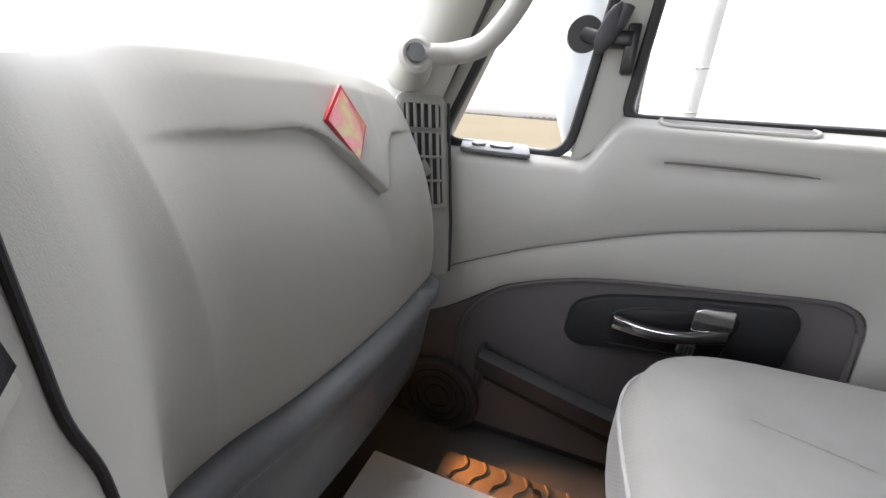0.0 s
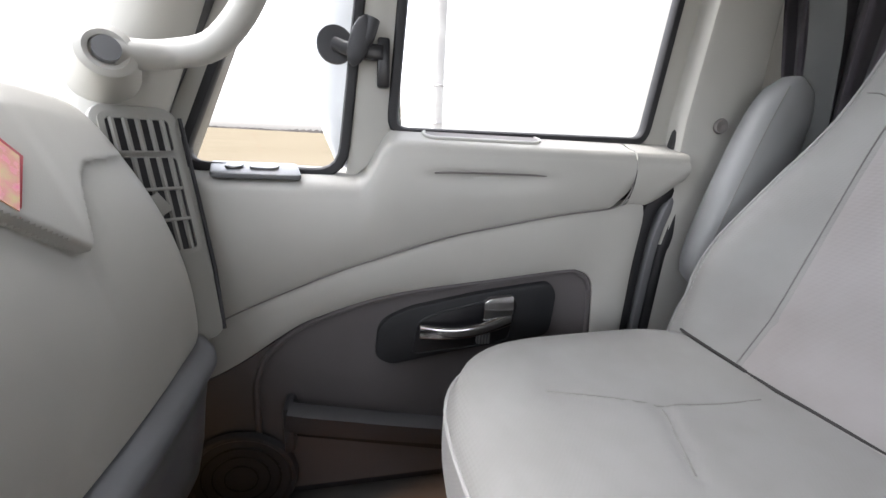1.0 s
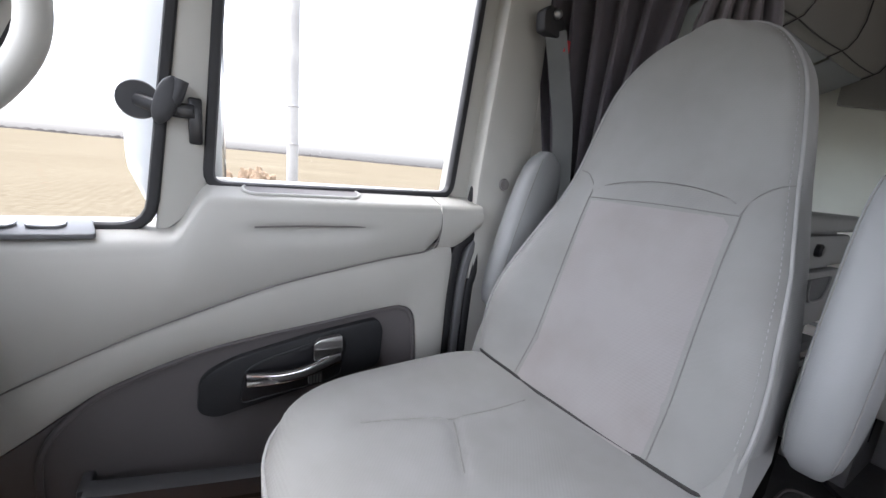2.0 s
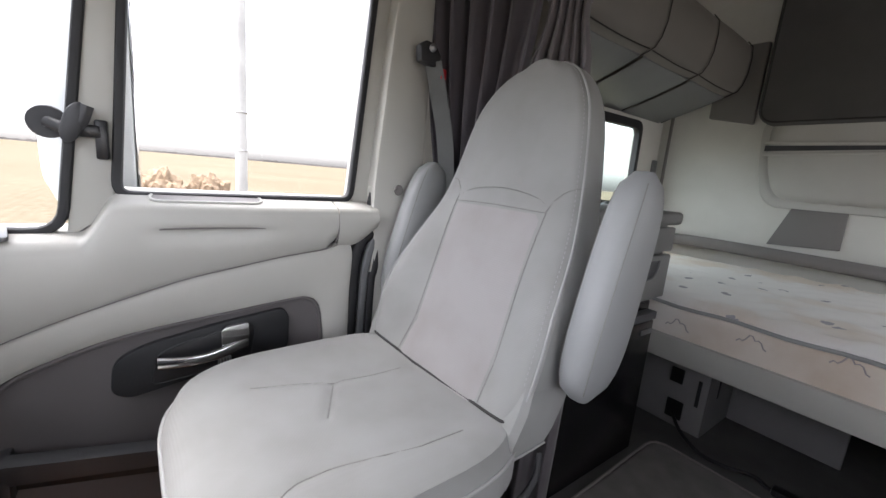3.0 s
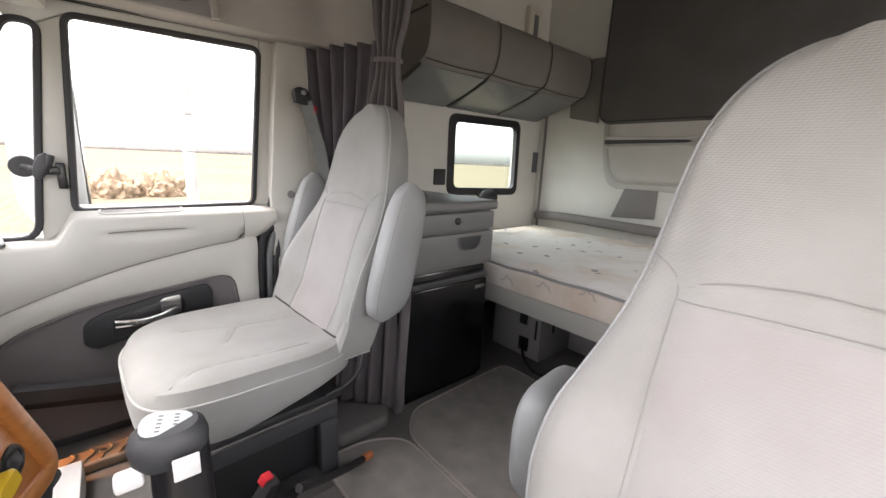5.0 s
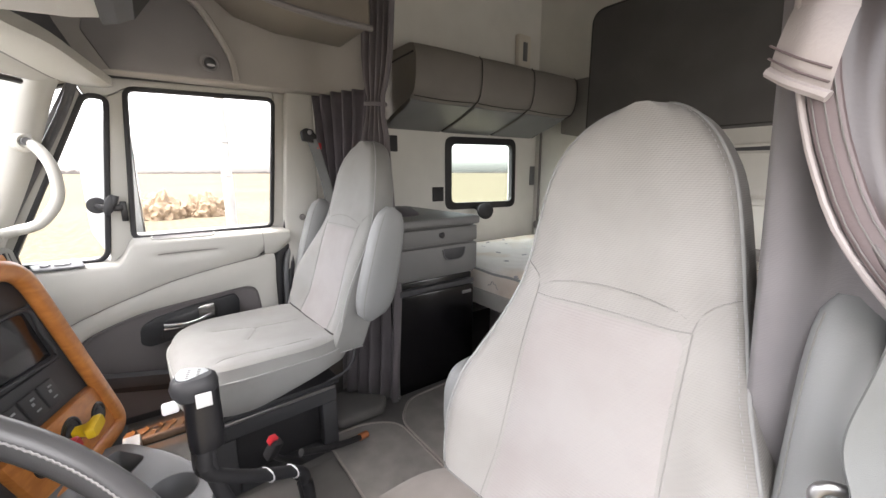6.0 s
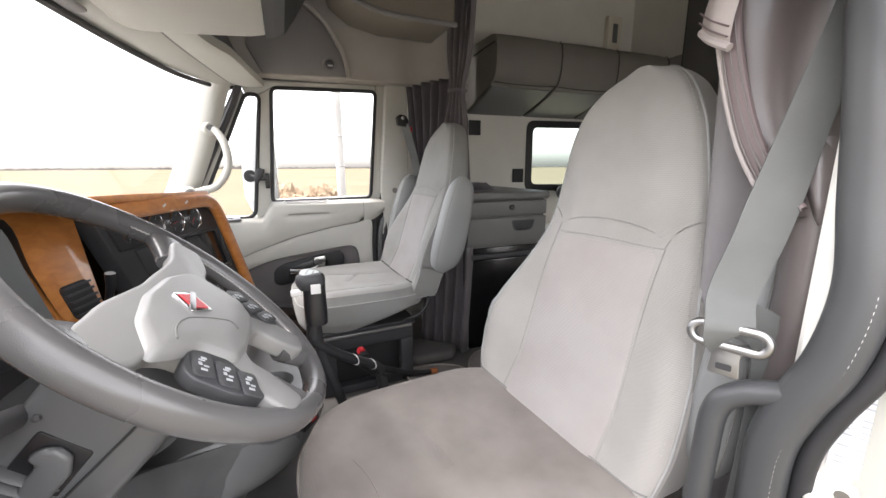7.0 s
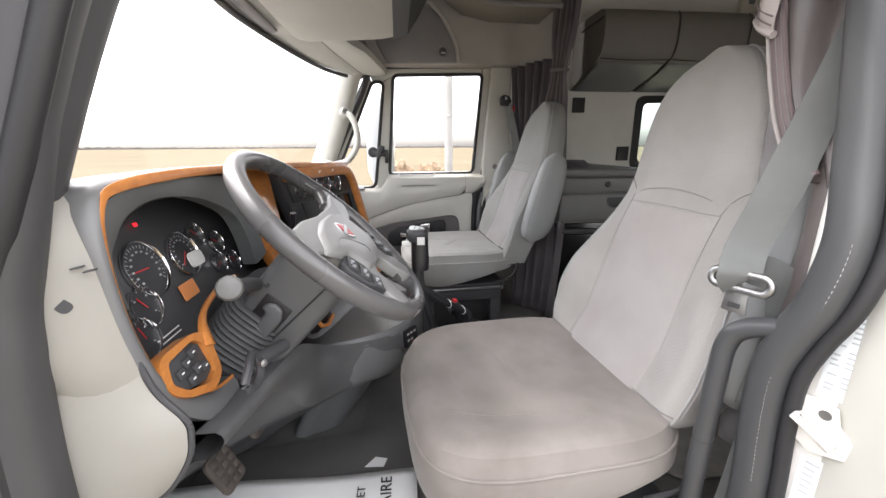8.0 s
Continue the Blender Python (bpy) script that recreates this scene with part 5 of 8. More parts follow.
part("wood_neck", sweep(smooth_path([on_ring(-0.80, 0.605, 0.068), on_ring(-0.787, 0.628, 0.066), on_ring(-0.764, 0.642, 0.062), on_ring(-0.729, 0.652, 0.06), on_ring(-0.66, 0.66, 0.058), on_ring(-0.60, 0.655, 0.056)], 6), squircle(0.009, 0.006, 12), (0, -1, 0.3), scale=[1.3 - 0.75 * min(1, k / 15) for k in range(31)]), WOOD, dash)
PADM = frame_at(*on_ring(-0.858, 0.598, 0.064), CN)
sp = part("switch_pad", prism([(-0.05, 0.03), (0.03, 0.03), (0.045, 0.02), (0.045, -0.025), (0.02, -0.032), (-0.03, -0.018), (-0.05, 0.0)], "z", -0.006, 0.0, 0.002), CHAR, tg)
sp.data.transform(PADM)
for k, (px, py) in enumerate(((-0.022, 0.006), (-0.002, 0.012), (0.018, 0.018), (-0.008, -0.012), (0.012, -0.006), (0.028, -0.012))):
    part("rocker_switch", place(box((px - 0.008, py - 0.007, 0.0), (px + 0.008, py + 0.007, 0.006), 0.002), PADM), CHAR, sp)
    part("print_bar", place(box((px - 0.003, py - 0.001, 0.006), (px + 0.003, py + 0.001, 0.0066), 0), PADM), PRINT, sp)
# left end cap
part("upper_cap", ruled(OUT[3:8], [(-0.96, 0.60, 0.60), (-0.985, 0.61, 0.68), (-0.99, 0.62, 0.79), (-0.985, 0.63, 0.85), (-0.95, 0.64, 0.87)], 6, (-0.012, -0.006, 0.0), (0.02, 0.02, 0), 30), ENDGREY, dash, "light grey upper end cap")
CAPR = [(-0.950, 0.560, 0.795), (-0.949, 0.552, 0.767), (-0.948, 0.544, 0.741), (-0.946, 0.532, 0.683), (-0.944, 0.516, 0.619), (-0.940, 0.490, 0.572), (-0.940, 0.488, 0.545), (-0.941, 0.496, 0.512), (-0.944, 0.525, 0.470), (-0.95, 0.56, 0.45)]
CAPF = [(-0.985, 0.665, 0.81), (-0.986, 0.67, 0.76), (-0.988, 0.68, 0.70), (-0.99, 0.69, 0.62), (-0.99, 0.695, 0.56), (-0.99, 0.695, 0.50), (-0.99, 0.695, 0.44)]
endcap = part("end_cap", ruled(CAPR, CAPF, 12, (-0.014, -0.010, 0), (0.02, 0.02, 0), 50), ENDGREY, dash, "light grey dashboard end panel")
part("cap_edge", tube(smooth_path([Vector(p) + Vector((0.004, -0.003, 0)) for p in CAPR], 5), 0.004, 8), CHAR, endcap, "dark rubber edge")
for c, w_, h_, an in (((-0.9795, 0.566, 0.762), 0.044, 0.013, -52), ((-0.9705, 0.541, 0.790), 0.011, 0.0016, 8), ((-0.9700, 0.530, 0.786), 0.011, 0.0016, 8)):
    b = place(prism(roundrect(w_, h_, h_ * 0.45), "z", -0.004, 0.0035, 0), frame_at(*c, (-0.93, -0.36, 0.08)) @ Matrix.Rotation(radians(an), 4, "Z"))
    part("slot", b, CHAR, endcap)
# knee panel, lower dash
KN0 = [(-0.90, 0.475, 0.52), (-0.80, 0.47, 0.50), (-0.70, 0.45, 0.50), (-0.60, 0.435, 0.49), (-0.52, 0.42, 0.45), (-0.45, 0.385, 0.405), (-0.415, 0.335, 0.39), (-0.385, 0.27, 0.385), (-0.34, 0.22, 0.38)]
KN1 = [(-0.90, 0.50, 0.475), (-0.80, 0.49, 0.46), (-0.70, 0.475, 0.44), (-0.62, 0.46, 0.39), (-0.56, 0.452, 0.31), (-0.50, 0.44, 0.265), (-0.43, 0.39, 0.25), (-0.39, 0.335, 0.25), (-0.36, 0.28, 0.25), (-0.32, 0.23, 0.25)]
KN2 = [(p[0], min(0.97, p[1] + 0.42), 0.02) for p in KN1]
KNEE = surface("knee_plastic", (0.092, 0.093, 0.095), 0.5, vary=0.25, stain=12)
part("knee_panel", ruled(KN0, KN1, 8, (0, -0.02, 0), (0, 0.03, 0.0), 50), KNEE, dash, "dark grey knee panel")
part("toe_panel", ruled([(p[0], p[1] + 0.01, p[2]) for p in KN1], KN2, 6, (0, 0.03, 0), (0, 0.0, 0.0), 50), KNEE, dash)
# rounded lower console with two cup wells
LC = [(-0.47, 0.47), (-0.435, 0.40), (-0.415, 0.34), (-0.385, 0.275), (-0.345, 0.225), (-0.28, 0.178), (-0.18, 0.143), (-0.09, 0.140), (0.0, 0.180), (0.08, 0.235), (0.14, 0.30), (0.10, 0.38), (0.0, 0.46), (-0.2, 0.52), (-0.42, 0.56)]
LCP = smooth_path([(x, y, 0) for x, y in LC], 5, closed=True)
lcc = Vector((-0.17, 0.34, 0))
rings = []
for k_, z in ((0.42, 0.0), (0.50, 0.16), (0.66, 0.215), (0.92, 0.245), (1.0, 0.28), (1.02, 0.32), (1.01, 0.375), (0.995, 0.392), (0.97, 0.398), (0.945, 0.396)):
    rings.append([Vector((lcc.x + (p.x - lcc.x) * k_, lcc.y + (p.y - lcc.y) * k_ + 0.14 * max(0.0, 0.25 - z) / 0.25, z)) for p in LCP])
bm = loft(rings, caps=False)
bm.verts.ensure_lookup_table()
rim_v = [min(bm.verts, key=lambda v, p=p: (v.co - p).length) for p in rings[-1]]
edges = [bm.edges.get((a_, b_)) for a_, b_ in zip(rim_v, rim_v[1:] + rim_v[:1])]
WELLS = [[Vector((-0.092 + 0.042 * math.cos(2 * math.pi * k / 28), 0.205 + 0.042 * math.sin(2 * math.pi * k / 28), 0.396)) for k in range(28)],
         [Vector((-0.213 + 0.046 * math.cos(2 * math.pi * k / 28), 0.258 + 0.046 * math.sin(2 * math.pi * k / 28), 0.396)) for k in range(28)],
         roundpoly([(0.050, 0.250, 0.396), (0.110, 0.300, 0.396), (0.060, 0.345, 0.396), (-0.018, 0.290, 0.396)], 0.012, 4)]
for loop in WELLS:
    vs_ = [bm.verts.new(p) for p in loop]
    edges += [bm.edges.new((a_, b_)) for a_, b_ in zip(vs_, vs_[1:] + vs_[:1])]
bmesh.ops.triangle_fill(bm, edges=[e for e in edges if e], use_beauty=True)
bmesh.ops.recalc_face_normals(bm, faces=bm.faces)
lower = part("lower_console", bm, DARK, dash, "dark grey rounded console with cup wells")
for k, loop in enumerate(WELLS):
    c = sum((Vector(p) for p in loop), Vector()) / len(loop)
    rg = [[c + (Vector(p) - c) * q + Vector((0, 0, dz)) for p in loop] for q, dz in ((1.045, 0.0005), (1.03, 0.002), (1.0, 0.001), (0.985, -0.004), (0.94, -0.05), (0.90, -0.055), (0.02, -0.055))]
    part("tray" if k == 2 else "cup_well", loft(rg, caps=False), DARK, lower)
swm = frame_at(-0.308, 0.184, 0.345, (-0.62, -0.78, 0.1))
swp = part("switch_block", place(prism(roundrect(0.06, 0.055, 0.006), "z", -0.01, 0.006, 0.002), swm), GLOSSBLACK, lower, "small black switch block with white print")
for k in range(5):
    part("print_bar", place(box((-0.022 + 0.016 * (k % 3), 0.012 - 0.02 * (k // 3), 0.006), (-0.012 + 0.016 * (k % 3), 0.018 - 0.02 * (k // 3), 0.0068), 0), swm), PRINT, swp)
part("red_mark", place(box((0.0, -0.02, 0.006), (0.02, -0.014, 0.0068), 0), swm), RED, swp)
# ashtray slot with a wood edge under the column
asm_ = frame_at(-0.376, 0.43, 0.452, (-0.25, -0.9, 0.45))
ash = part("ashtray_slot", place(prism(roundrect(0.10, 0.045, 0.008), "z", -0.02, 0.002, 0.002), asm_), GLOSSBLACK, dash, "dark ashtray slot with wood edge")
part("wood_edge", place(sweep([Vector(p) for p in ((-0.03, 0.02, 0.006), (-0.026, -0.016, 0.008), (0.0, -0.024, 0.009), (0.045, -0.014, 0.008))], squircle(0.006, 0.005, 10), (0, 0, 1)), asm_), WOOD, ash)
bm = ruled([(-0.50, 0.60, 0.56), (-0.36, 0.55, 0.58), (-0.15, 0.45, 0.52), (-0.05, 0.40, 0.44), (0.1, 0.35, 0.42)], [(-0.52, 0.44, 0.47), (-0.40, 0.43, 0.41), (-0.20, 0.37, 0.40), (-0.05, 0.31, 0.40), (0.05, 0.29, 0.40)], 5, (0, 0.01, -0.01))
part("ledge", bm, DARK, dash)
structure(part("wall_front", prism([(0.98, -0.05), (1.12, 0.77), (1.15, 0.77), (1.02, -0.05)], "x", -1.0, 1.0, 0), CHAR), "dark firewall behind the dashboard", "wall")
structure(part("wall_kick_east", prism([(0.60, 0.0), (1.0, 0.0), (1.12, 0.77), (0.66, 0.68)], "x", 0.93, 0.97, 0), CHAR), "dark kick panel beside the footwell", "wall")
structure(part("wall_kick_west", prism([(0.62, 0.0), (1.0, 0.0), (1.12, 0.77), (0.70, 0.80)], "x", -1.02, -0.98, 0), CHAR), "dark kick panel beside the footwell", "wall")
# ---- steering wheel ----
WC, WT = Vector((-0.594, 0.318, 0.742)), radians(41.6)
WM = Matrix.Translation(WC) @ Matrix.Rotation(radians(-2.6), 4, "Z") @ Matrix.Rotation(WT, 4, "X")
wheel = thing("steering_wheel", WC, "dark grey leather truck steering wheel with light grey hub", "steering wheel")
RW = 0.2252
WR = Matrix.Translation((-0.5788, 0.3382, 0.7334)) @ Matrix.Rotation(radians(-0.57), 4, "Z") @ Matrix.Rotation(radians(42.9), 4, "X")
bm = sweep([WR @ Vector((RW * math.cos(2 * math.pi * k / 72), RW * math.sin(2 * math.pi * k / 72), 0)) for k in range(72)], squircle(0.0165, 0.0185, 16, 2.3), WR.to_3x3() @ Vector((0, 0, 1)), closed=True)
RIM = surface("wheel_leather", (0.088, 0.087, 0.089), 0.27, vary=0.2, grain=700, bump=0.12)
rim = part("rim", bm, RIM, wheel, "dark grey grained leather rim")
HUB = surface("hub_plastic", (0.215, 0.215, 0.213), 0.42, vary=0.08)


def wheel_plate(name, pts, r, z0, z1, mat, parent, label="", soft=0.004):
    """A plate with rounded corners drawn in the plane of the wheel."""
    pl = [(p.x, p.y) for p in roundpoly([(x, y, 0) for x, y in pts], r, 4)]
    return part(name, place(prism(pl, "z", z0, z1, soft, 3), WM), mat, parent, label)


HO = [(-0.215, 0.03), (-0.205, 0.068), (-0.16, 0.066), (-0.114, 0.070), (-0.06, 0.064), (-0.02, 0.060), (0.02, 0.062), (0.074, 0.062), (0.115, 0.066), (0.16, 0.082), (0.185, 0.088), (0.198, 0.042), (0.14, 0.012), (0.10, 0.006), (0.088, -0.02), (0.088, -0.07), (0.095, -0.10), (0.09, -0.125), (0.10, -0.170),
      (0.05, -0.18), (0.032, -0.13), (0.03, -0.10), (0.015, -0.09), (-0.02, -0.088), (-0.055, -0.09), (-0.07, -0.10), (-0.072, -0.13), (-0.09, -0.18), (-0.14, -0.165), (-0.132, -0.125), (-0.135, -0.10), (-0.128, -0.07), (-0.128, -0.02), (-0.145, 0.0), (-0.19, 0.006)]
hub = wheel_plate("hub", HO, 0.016, -0.03, -0.002, HUB, wheel, "light grey horn pad with four spokes", 0.006)
rings = []
MID = roundpoly([(-0.168, 0.0, 0), (-0.12, 0.032, 0), (-0.06, 0.047, 0), (0.02, 0.047, 0), (0.075, 0.032, 0), (0.083, 0.0, 0), (0.080, -0.055, 0), (0.04, -0.082, 0), (-0.05, -0.086, 0), (-0.098, -0.080, 0), (-0.112, -0.034, 0), (-0.14, -0.020, 0)], 0.012, 4)
cm_ = sum(MID, Vector()) / len(MID)
for k, z in ((1.04, -0.006), (1.01, -0.001), (0.97, 0.003), (0.93, 0.006), (0.89, 0.0075), (0.5, 0.009), (0.05, 0.0095)):
    rings.append([WM @ Vector((cm_.x + (p.x - cm_.x) * k, cm_.y + (p.y - cm_.y) * k, z)) for p in MID])
block = part("horn_block", loft(rings), HUB, hub)
COVER = [(-0.130, -0.010), (-0.112, -0.003), (-0.09, -0.002), (-0.065, -0.012), (-0.024, -0.048), (-0.032, -0.064)]
part("horn_edge", tube(smooth_path([WM @ Vector((x, y, 0.0085)) for x, y in COVER[0:6]], 5), 0.0014, 8), surface("hub_groove", (0.12, 0.12, 0.119), 0.5), block, "fine edge of the horn pad")
EMB = [(-0.040, 0.026), (-0.012, 0.008), (-0.027, -0.024), (-0.060, -0.005)]
ec = (sum(p[0] for p in EMB) / 4, sum(p[1] for p in EMB) / 4)
eh = wheel_plate("emblem", EMB, 0.003, 0.006, 0.0125, CHROME, block, "chrome and red diamond emblem", 0.001)
for tri_ in (((0, 1, 0.42), (0, 3, 0.0)), ((2, 3, 0.42), (2, 1, 0.0))):
    i0, i1, i3 = tri_[0][0], tri_[0][1], tri_[1][1]
    q = [Vector((ec[0] + (p[0] - ec[0]) * 0.78, ec[1] + (p[1] - ec[1]) * 0.78)) for p in EMB]
    a, b_, c_ = q[i0], q[i1], q[i3]
    wheel_plate("emblem_face", [a.lerp(c_, 0.0), a.lerp(b_, 0.98), c_.lerp((a + b_) / 2, 0.12)] if i0 == 0 else [a, c_.lerp(a, 0.1), b_.lerp((a + c_) / 2, 0.12)], 0.001, 0.0122, 0.0134, RED, eh, "", 0)
wheel_plate("emblem_bar", [(-0.009, 0.005), (-0.014, 0.012), (-0.062, -0.001), (-0.057, -0.008)], 0.002, 0.0125, 0.0142, STEEL, eh, "", 0.0008)
BP = [(-0.116, -0.026), (-0.104, -0.034), (-0.100, -0.07), (-0.120, -0.112), (-0.138, -0.126), (-0.161, -0.087), (-0.168, -0.044), (-0.155, -0.028)]
for mir in (False, True):
    flip = (lambda x: -0.045 - x) if mir else (lambda x: x)
    pd = wheel_plate("button_pad", [(flip(x), y) for x, y in (BP[::-1] if mir else BP)], 0.008, -0.016, -0.0005, CHAR, hub, "dark button pad with white symbols", 0.002)
    for px, py in ((-0.140, -0.046), (-0.136, -0.074), (-0.132, -0.101)):
        bm_ = WM @ Matrix.Translation((flip(px), py, -0.0005)) @ Matrix.Rotation(radians(-68 if not mir else -112), 4, "Z")
        bt = part("button", place(prism(roundrect(0.024, 0.042, 0.005), "z", 0, 0.003, 0.001), bm_), CHAR, pd)
        for x0, y0, x1, y1 in ((-0.006, 0.006, 0.003, 0.009), (-0.002, 0.011, 0.006, 0.015), (-0.007, -0.004, -0.002, 0.002), (0.0, -0.006, 0.007, -0.003), (-0.005, -0.015, 0.004, -0.011)):
            part("print_bar", place(box((x0 * 0.8, y0 * 0.8, 0.003), (x1 * 0.8, y1 * 0.8, 0.0036), 0), bm_), DIALINK, bt)
for a0, w0 in ((22, 0.034), (-69, 0.031), (-117, 0.033), (164, 0.034)):
    a = radians(a0)
    d0, d1 = Vector((math.cos(a), math.sin(a), 0)), Vector((-math.sin(a), math.cos(a), 0))
    rg = []
    for f in range(6):
        t = f / 5
        c = (WM @ (d0 * 0.150 + Vector((0, 0, -0.024)))).lerp(WR @ (d0 * (RW - 0.006)), t)
        rg.append([c + WR.to_3x3() @ (d1 * x * (w0 / 0.03) * (0.9 + 0.35 * t * t) + Vector((0, 0, y))) for x, y in squircle(0.026, 0.0135 + 0.002 * t, 16, 2.8)])
    part("spoke_sleeve", loft(rg), RIM, wheel, "dark grey leather spoke sleeve")
part("stitching", tube([WR @ Vector(((RW - 0.017) * math.cos(radians(v)), (RW - 0.017) * math.sin(radians(v)), 0.004 + 0.0012 * (k % 2))) for k, v in enumerate(range(-40, 40, 1))], 0.0013, 5), THREAD, rim)

# ---- steering column ----
BOOT = surface("boot_rubber", (0.060, 0.062, 0.065), 0.5, vary=0.15)
col = thing("steering_column", (-0.62, 0.45, 0.5), "dark grey steering column shroud with stalk and ribbed boot", "steering column")
rings = []
for d, w_, lo_, hi_ in ((0.045, 0.06, -0.06, 0.045), (0.07, 0.104, -0.075, 0.066), (0.10, 0.109, -0.078, 0.068), (0.25, 0.109, -0.072, 0.066), (0.30, 0.09, -0.06, 0.05)):
    rings.append([WM @ Vector((x, y + (hi_ + lo_) / 2, -d)) for x, y in squircle(w_, (hi_ - lo_) / 2, 28, 7)])
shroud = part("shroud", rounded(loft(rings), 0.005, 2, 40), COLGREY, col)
part("shroud_joint", tube([WM @ Vector((-0.1095, -0.04 + 0.002 * k, -0.075 - 0.02 * k)) for k in range(9)], 0.0018, 6), BLACK, shroud)
stalk = part("stalk", tube([WM @ Vector((-0.09, 0.06, -0.16)), Vector((-0.74, 0.462, 0.685)), Vector((-0.79, 0.47, 0.70))], 0.012, 12), CHAR, col, "multifunction stalk")
b = lathe([(0.0, -0.012), (0.012, -0.012), (0.018, -0.008), (0.020, -0.002), (0.020, 0.003), (0.017, 0.008), (0.009, 0.011), (0.0, 0.012)], 28)
place(b, frame_at(-0.80, 0.47, 0.70, (-0.86, -0.32, 0.4)))
part("stalk_knob", b, surface("grey_knob", (0.13, 0.132, 0.13), 0.6), stalk, "round grey stalk knob")
part("stalk_button", place(lathe([(0, 0), (0.004, 0), (0.004, 0.004), (0, 0.005)], 10), frame_at(*(WM @ Vector((-0.109, 0.045, -0.14))), WM.to_3x3() @ Vector((-1, 0, 0)))), CHAR, shroud)
# tilt lever plate on the side of the shroud
bq = WM @ Matrix.Translation((-0.109, 0.008, -0.19)) @ Matrix.Rotation(radians(-90), 4, "Y")
sb = part("tilt_plate", place(prism(roundrect(0.075, 0.056, 0.004), "z", -0.004, 0.0015, 0.001), bq), GLOSSBLACK, col, "black tilt lever plate")
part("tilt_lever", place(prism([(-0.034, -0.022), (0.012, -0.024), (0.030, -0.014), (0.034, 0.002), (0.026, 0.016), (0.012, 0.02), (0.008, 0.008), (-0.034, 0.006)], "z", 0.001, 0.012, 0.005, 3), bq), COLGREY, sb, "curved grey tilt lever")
for k in range(10):
    c = Vector((0, 0.026 - 0.0015 * k, -0.205 - 0.0100 * k))
    s_ = 0.98 + 0.020 * k
    rg = [[WM @ (c + Vector((x * s_ * q - 0.008, y * s_ * q, dz))) for x, y in squircle(0.115, 0.070, 32, 3.2)] for q, dz in ((0.90, 0.0049), (0.975, 0.003), (1.0, 0.0), (0.975, -0.003), (0.90, -0.0049))]
    part("boot_rib", loft(rg), BOOT, col, "black ribbed column boot" if k == 0 else "")
rg = [[WM @ Vector((x * q - 0.008, 0.010 + y * q, -dz)) for x, y in squircle(0.128, 0.078, 32, 3.2)] for q, dz in ((1.0, 0.303), (1.08, 0.306), (1.10, 0.33), (1.10, 0.40))]
part("boot_flange", loft(rg), CHAR, col)
# tow-hook shaped lock below the boot
lk = part("lock_lever", tube(smooth_path([(-0.80, 0.452, 0.585), (-0.845, 0.442, 0.582), (-0.865, 0.44, 0.568), (-0.845, 0.438, 0.553), (-0.815, 0.438, 0.555), (-0.80, 0.442, 0.572)], 5, closed=True), 0.007, 8, closed=True), CHAR, col, "dark looped tilt release")
part("lock_bar", tube(smooth_path([(-0.805, 0.442, 0.575), (-0.77, 0.432, 0.57), (-0.735, 0.42, 0.565)], 5), 0.012, 10), CHAR, lk)
part("lock_bolt", place(lathe([(0, 0), (0.006, 0), (0.006, 0.004), (0, 0.005)], 8), frame_at(-0.812, 0.432, 0.575, (-0.6, -0.8, 0.2))), STEEL, lk)

# ---- gear lever ----
gl = thing("gear_lever", (-0.17, 0.05, 0.0), "black gear lever with padded grip and silver top plate", "gear lever")
part("shaft", tube(smooth_path([(-0.14, 0.02, 0.02), (-0.155, 0.07, 0.20), (-0.172, 0.115, 0.36), (-0.180, 0.14, 0.46), (-0.181, 0.145, 0.56)], 6), 0.013, 12), BLACK, gl)
rg = [[Vector((-0.18 + 0.004 * k, 0.142, z)) + Vector((x * s_, y * s_, 0)) for x, y in squircle(0.025, 0.029, 20, 2.6)] for k, (z, s_) in enumerate(((0.518, 0.80), (0.521, 0.97), (0.55, 1.0), (0.60, 0.97), (0.63, 1.0)))]
grip = part("grip", loft(rg), GLOSSBLACK, gl, "black padded grip")
rg = [[Vector((-0.168, 0.150, 0.617)) + Vector((x * s_, y * s_, z)) for x, y in squircle(0.029, 0.037, 24, 2.5)] for z, s_ in ((-0.004, 0.75), (0.008, 0.95), (0.02, 1.0), (0.030, 0.93), (0.036, 0.75))]
knob = part("knob", loft(rg), CHAR, gl, "dark shift knob")
KM = frame_at(-0.167, 0.150, 0.6535, (-0.25, -0.12, 1), (0.3, 1, 0))
part("top_plate", place(prism(roundrect(0.036, 0.05, 0.016), "z", -0.004, 0.002, 0.002), KM), LABEL, knob, "pale worn top plate with dark print")
for k in range(11):
    x0, y0 = (-0.0125 + 0.0053 * k, 0.005) if k < 5 else (-0.0135 + 0.0047 * (k - 5), -0.010)
    part("print_bar", place(box((x0, y0, 0.002), (x0 + 0.0018, y0 + 0.0045, 0.0024), 0), KM), TAUPE, knob)
part("range_switch", box((-0.18, 0.175, 0.598), (-0.158, 0.20, 0.613), 0.004), PRINT, knob, "white range selector")
part("grip_label", box((-0.2065, 0.128, 0.608), (-0.203, 0.152, 0.633), 0.001), PRINT, grip, "small white label")
HOSE = smooth_path([(-0.184, 0.148, 0.525), (-0.187, 0.148, 0.475), (-0.172, 0.115, 0.435), (-0.135, 0.045, 0.375), (-0.102, -0.018, 0.328), (-0.098, -0.040, 0.295), (-0.115, -0.045, 0.22), (-0.14, -0.04, 0.10), (-0.15, -0.03, 0.01)], 6)
part("air_hose", tube(HOSE, 0.0135, 10), BLACK, gl)
part("air_hose", tube([p + Vector((0.014, 0.012, -0.004)) for p in HOSE], 0.008, 8), BLACK, gl)
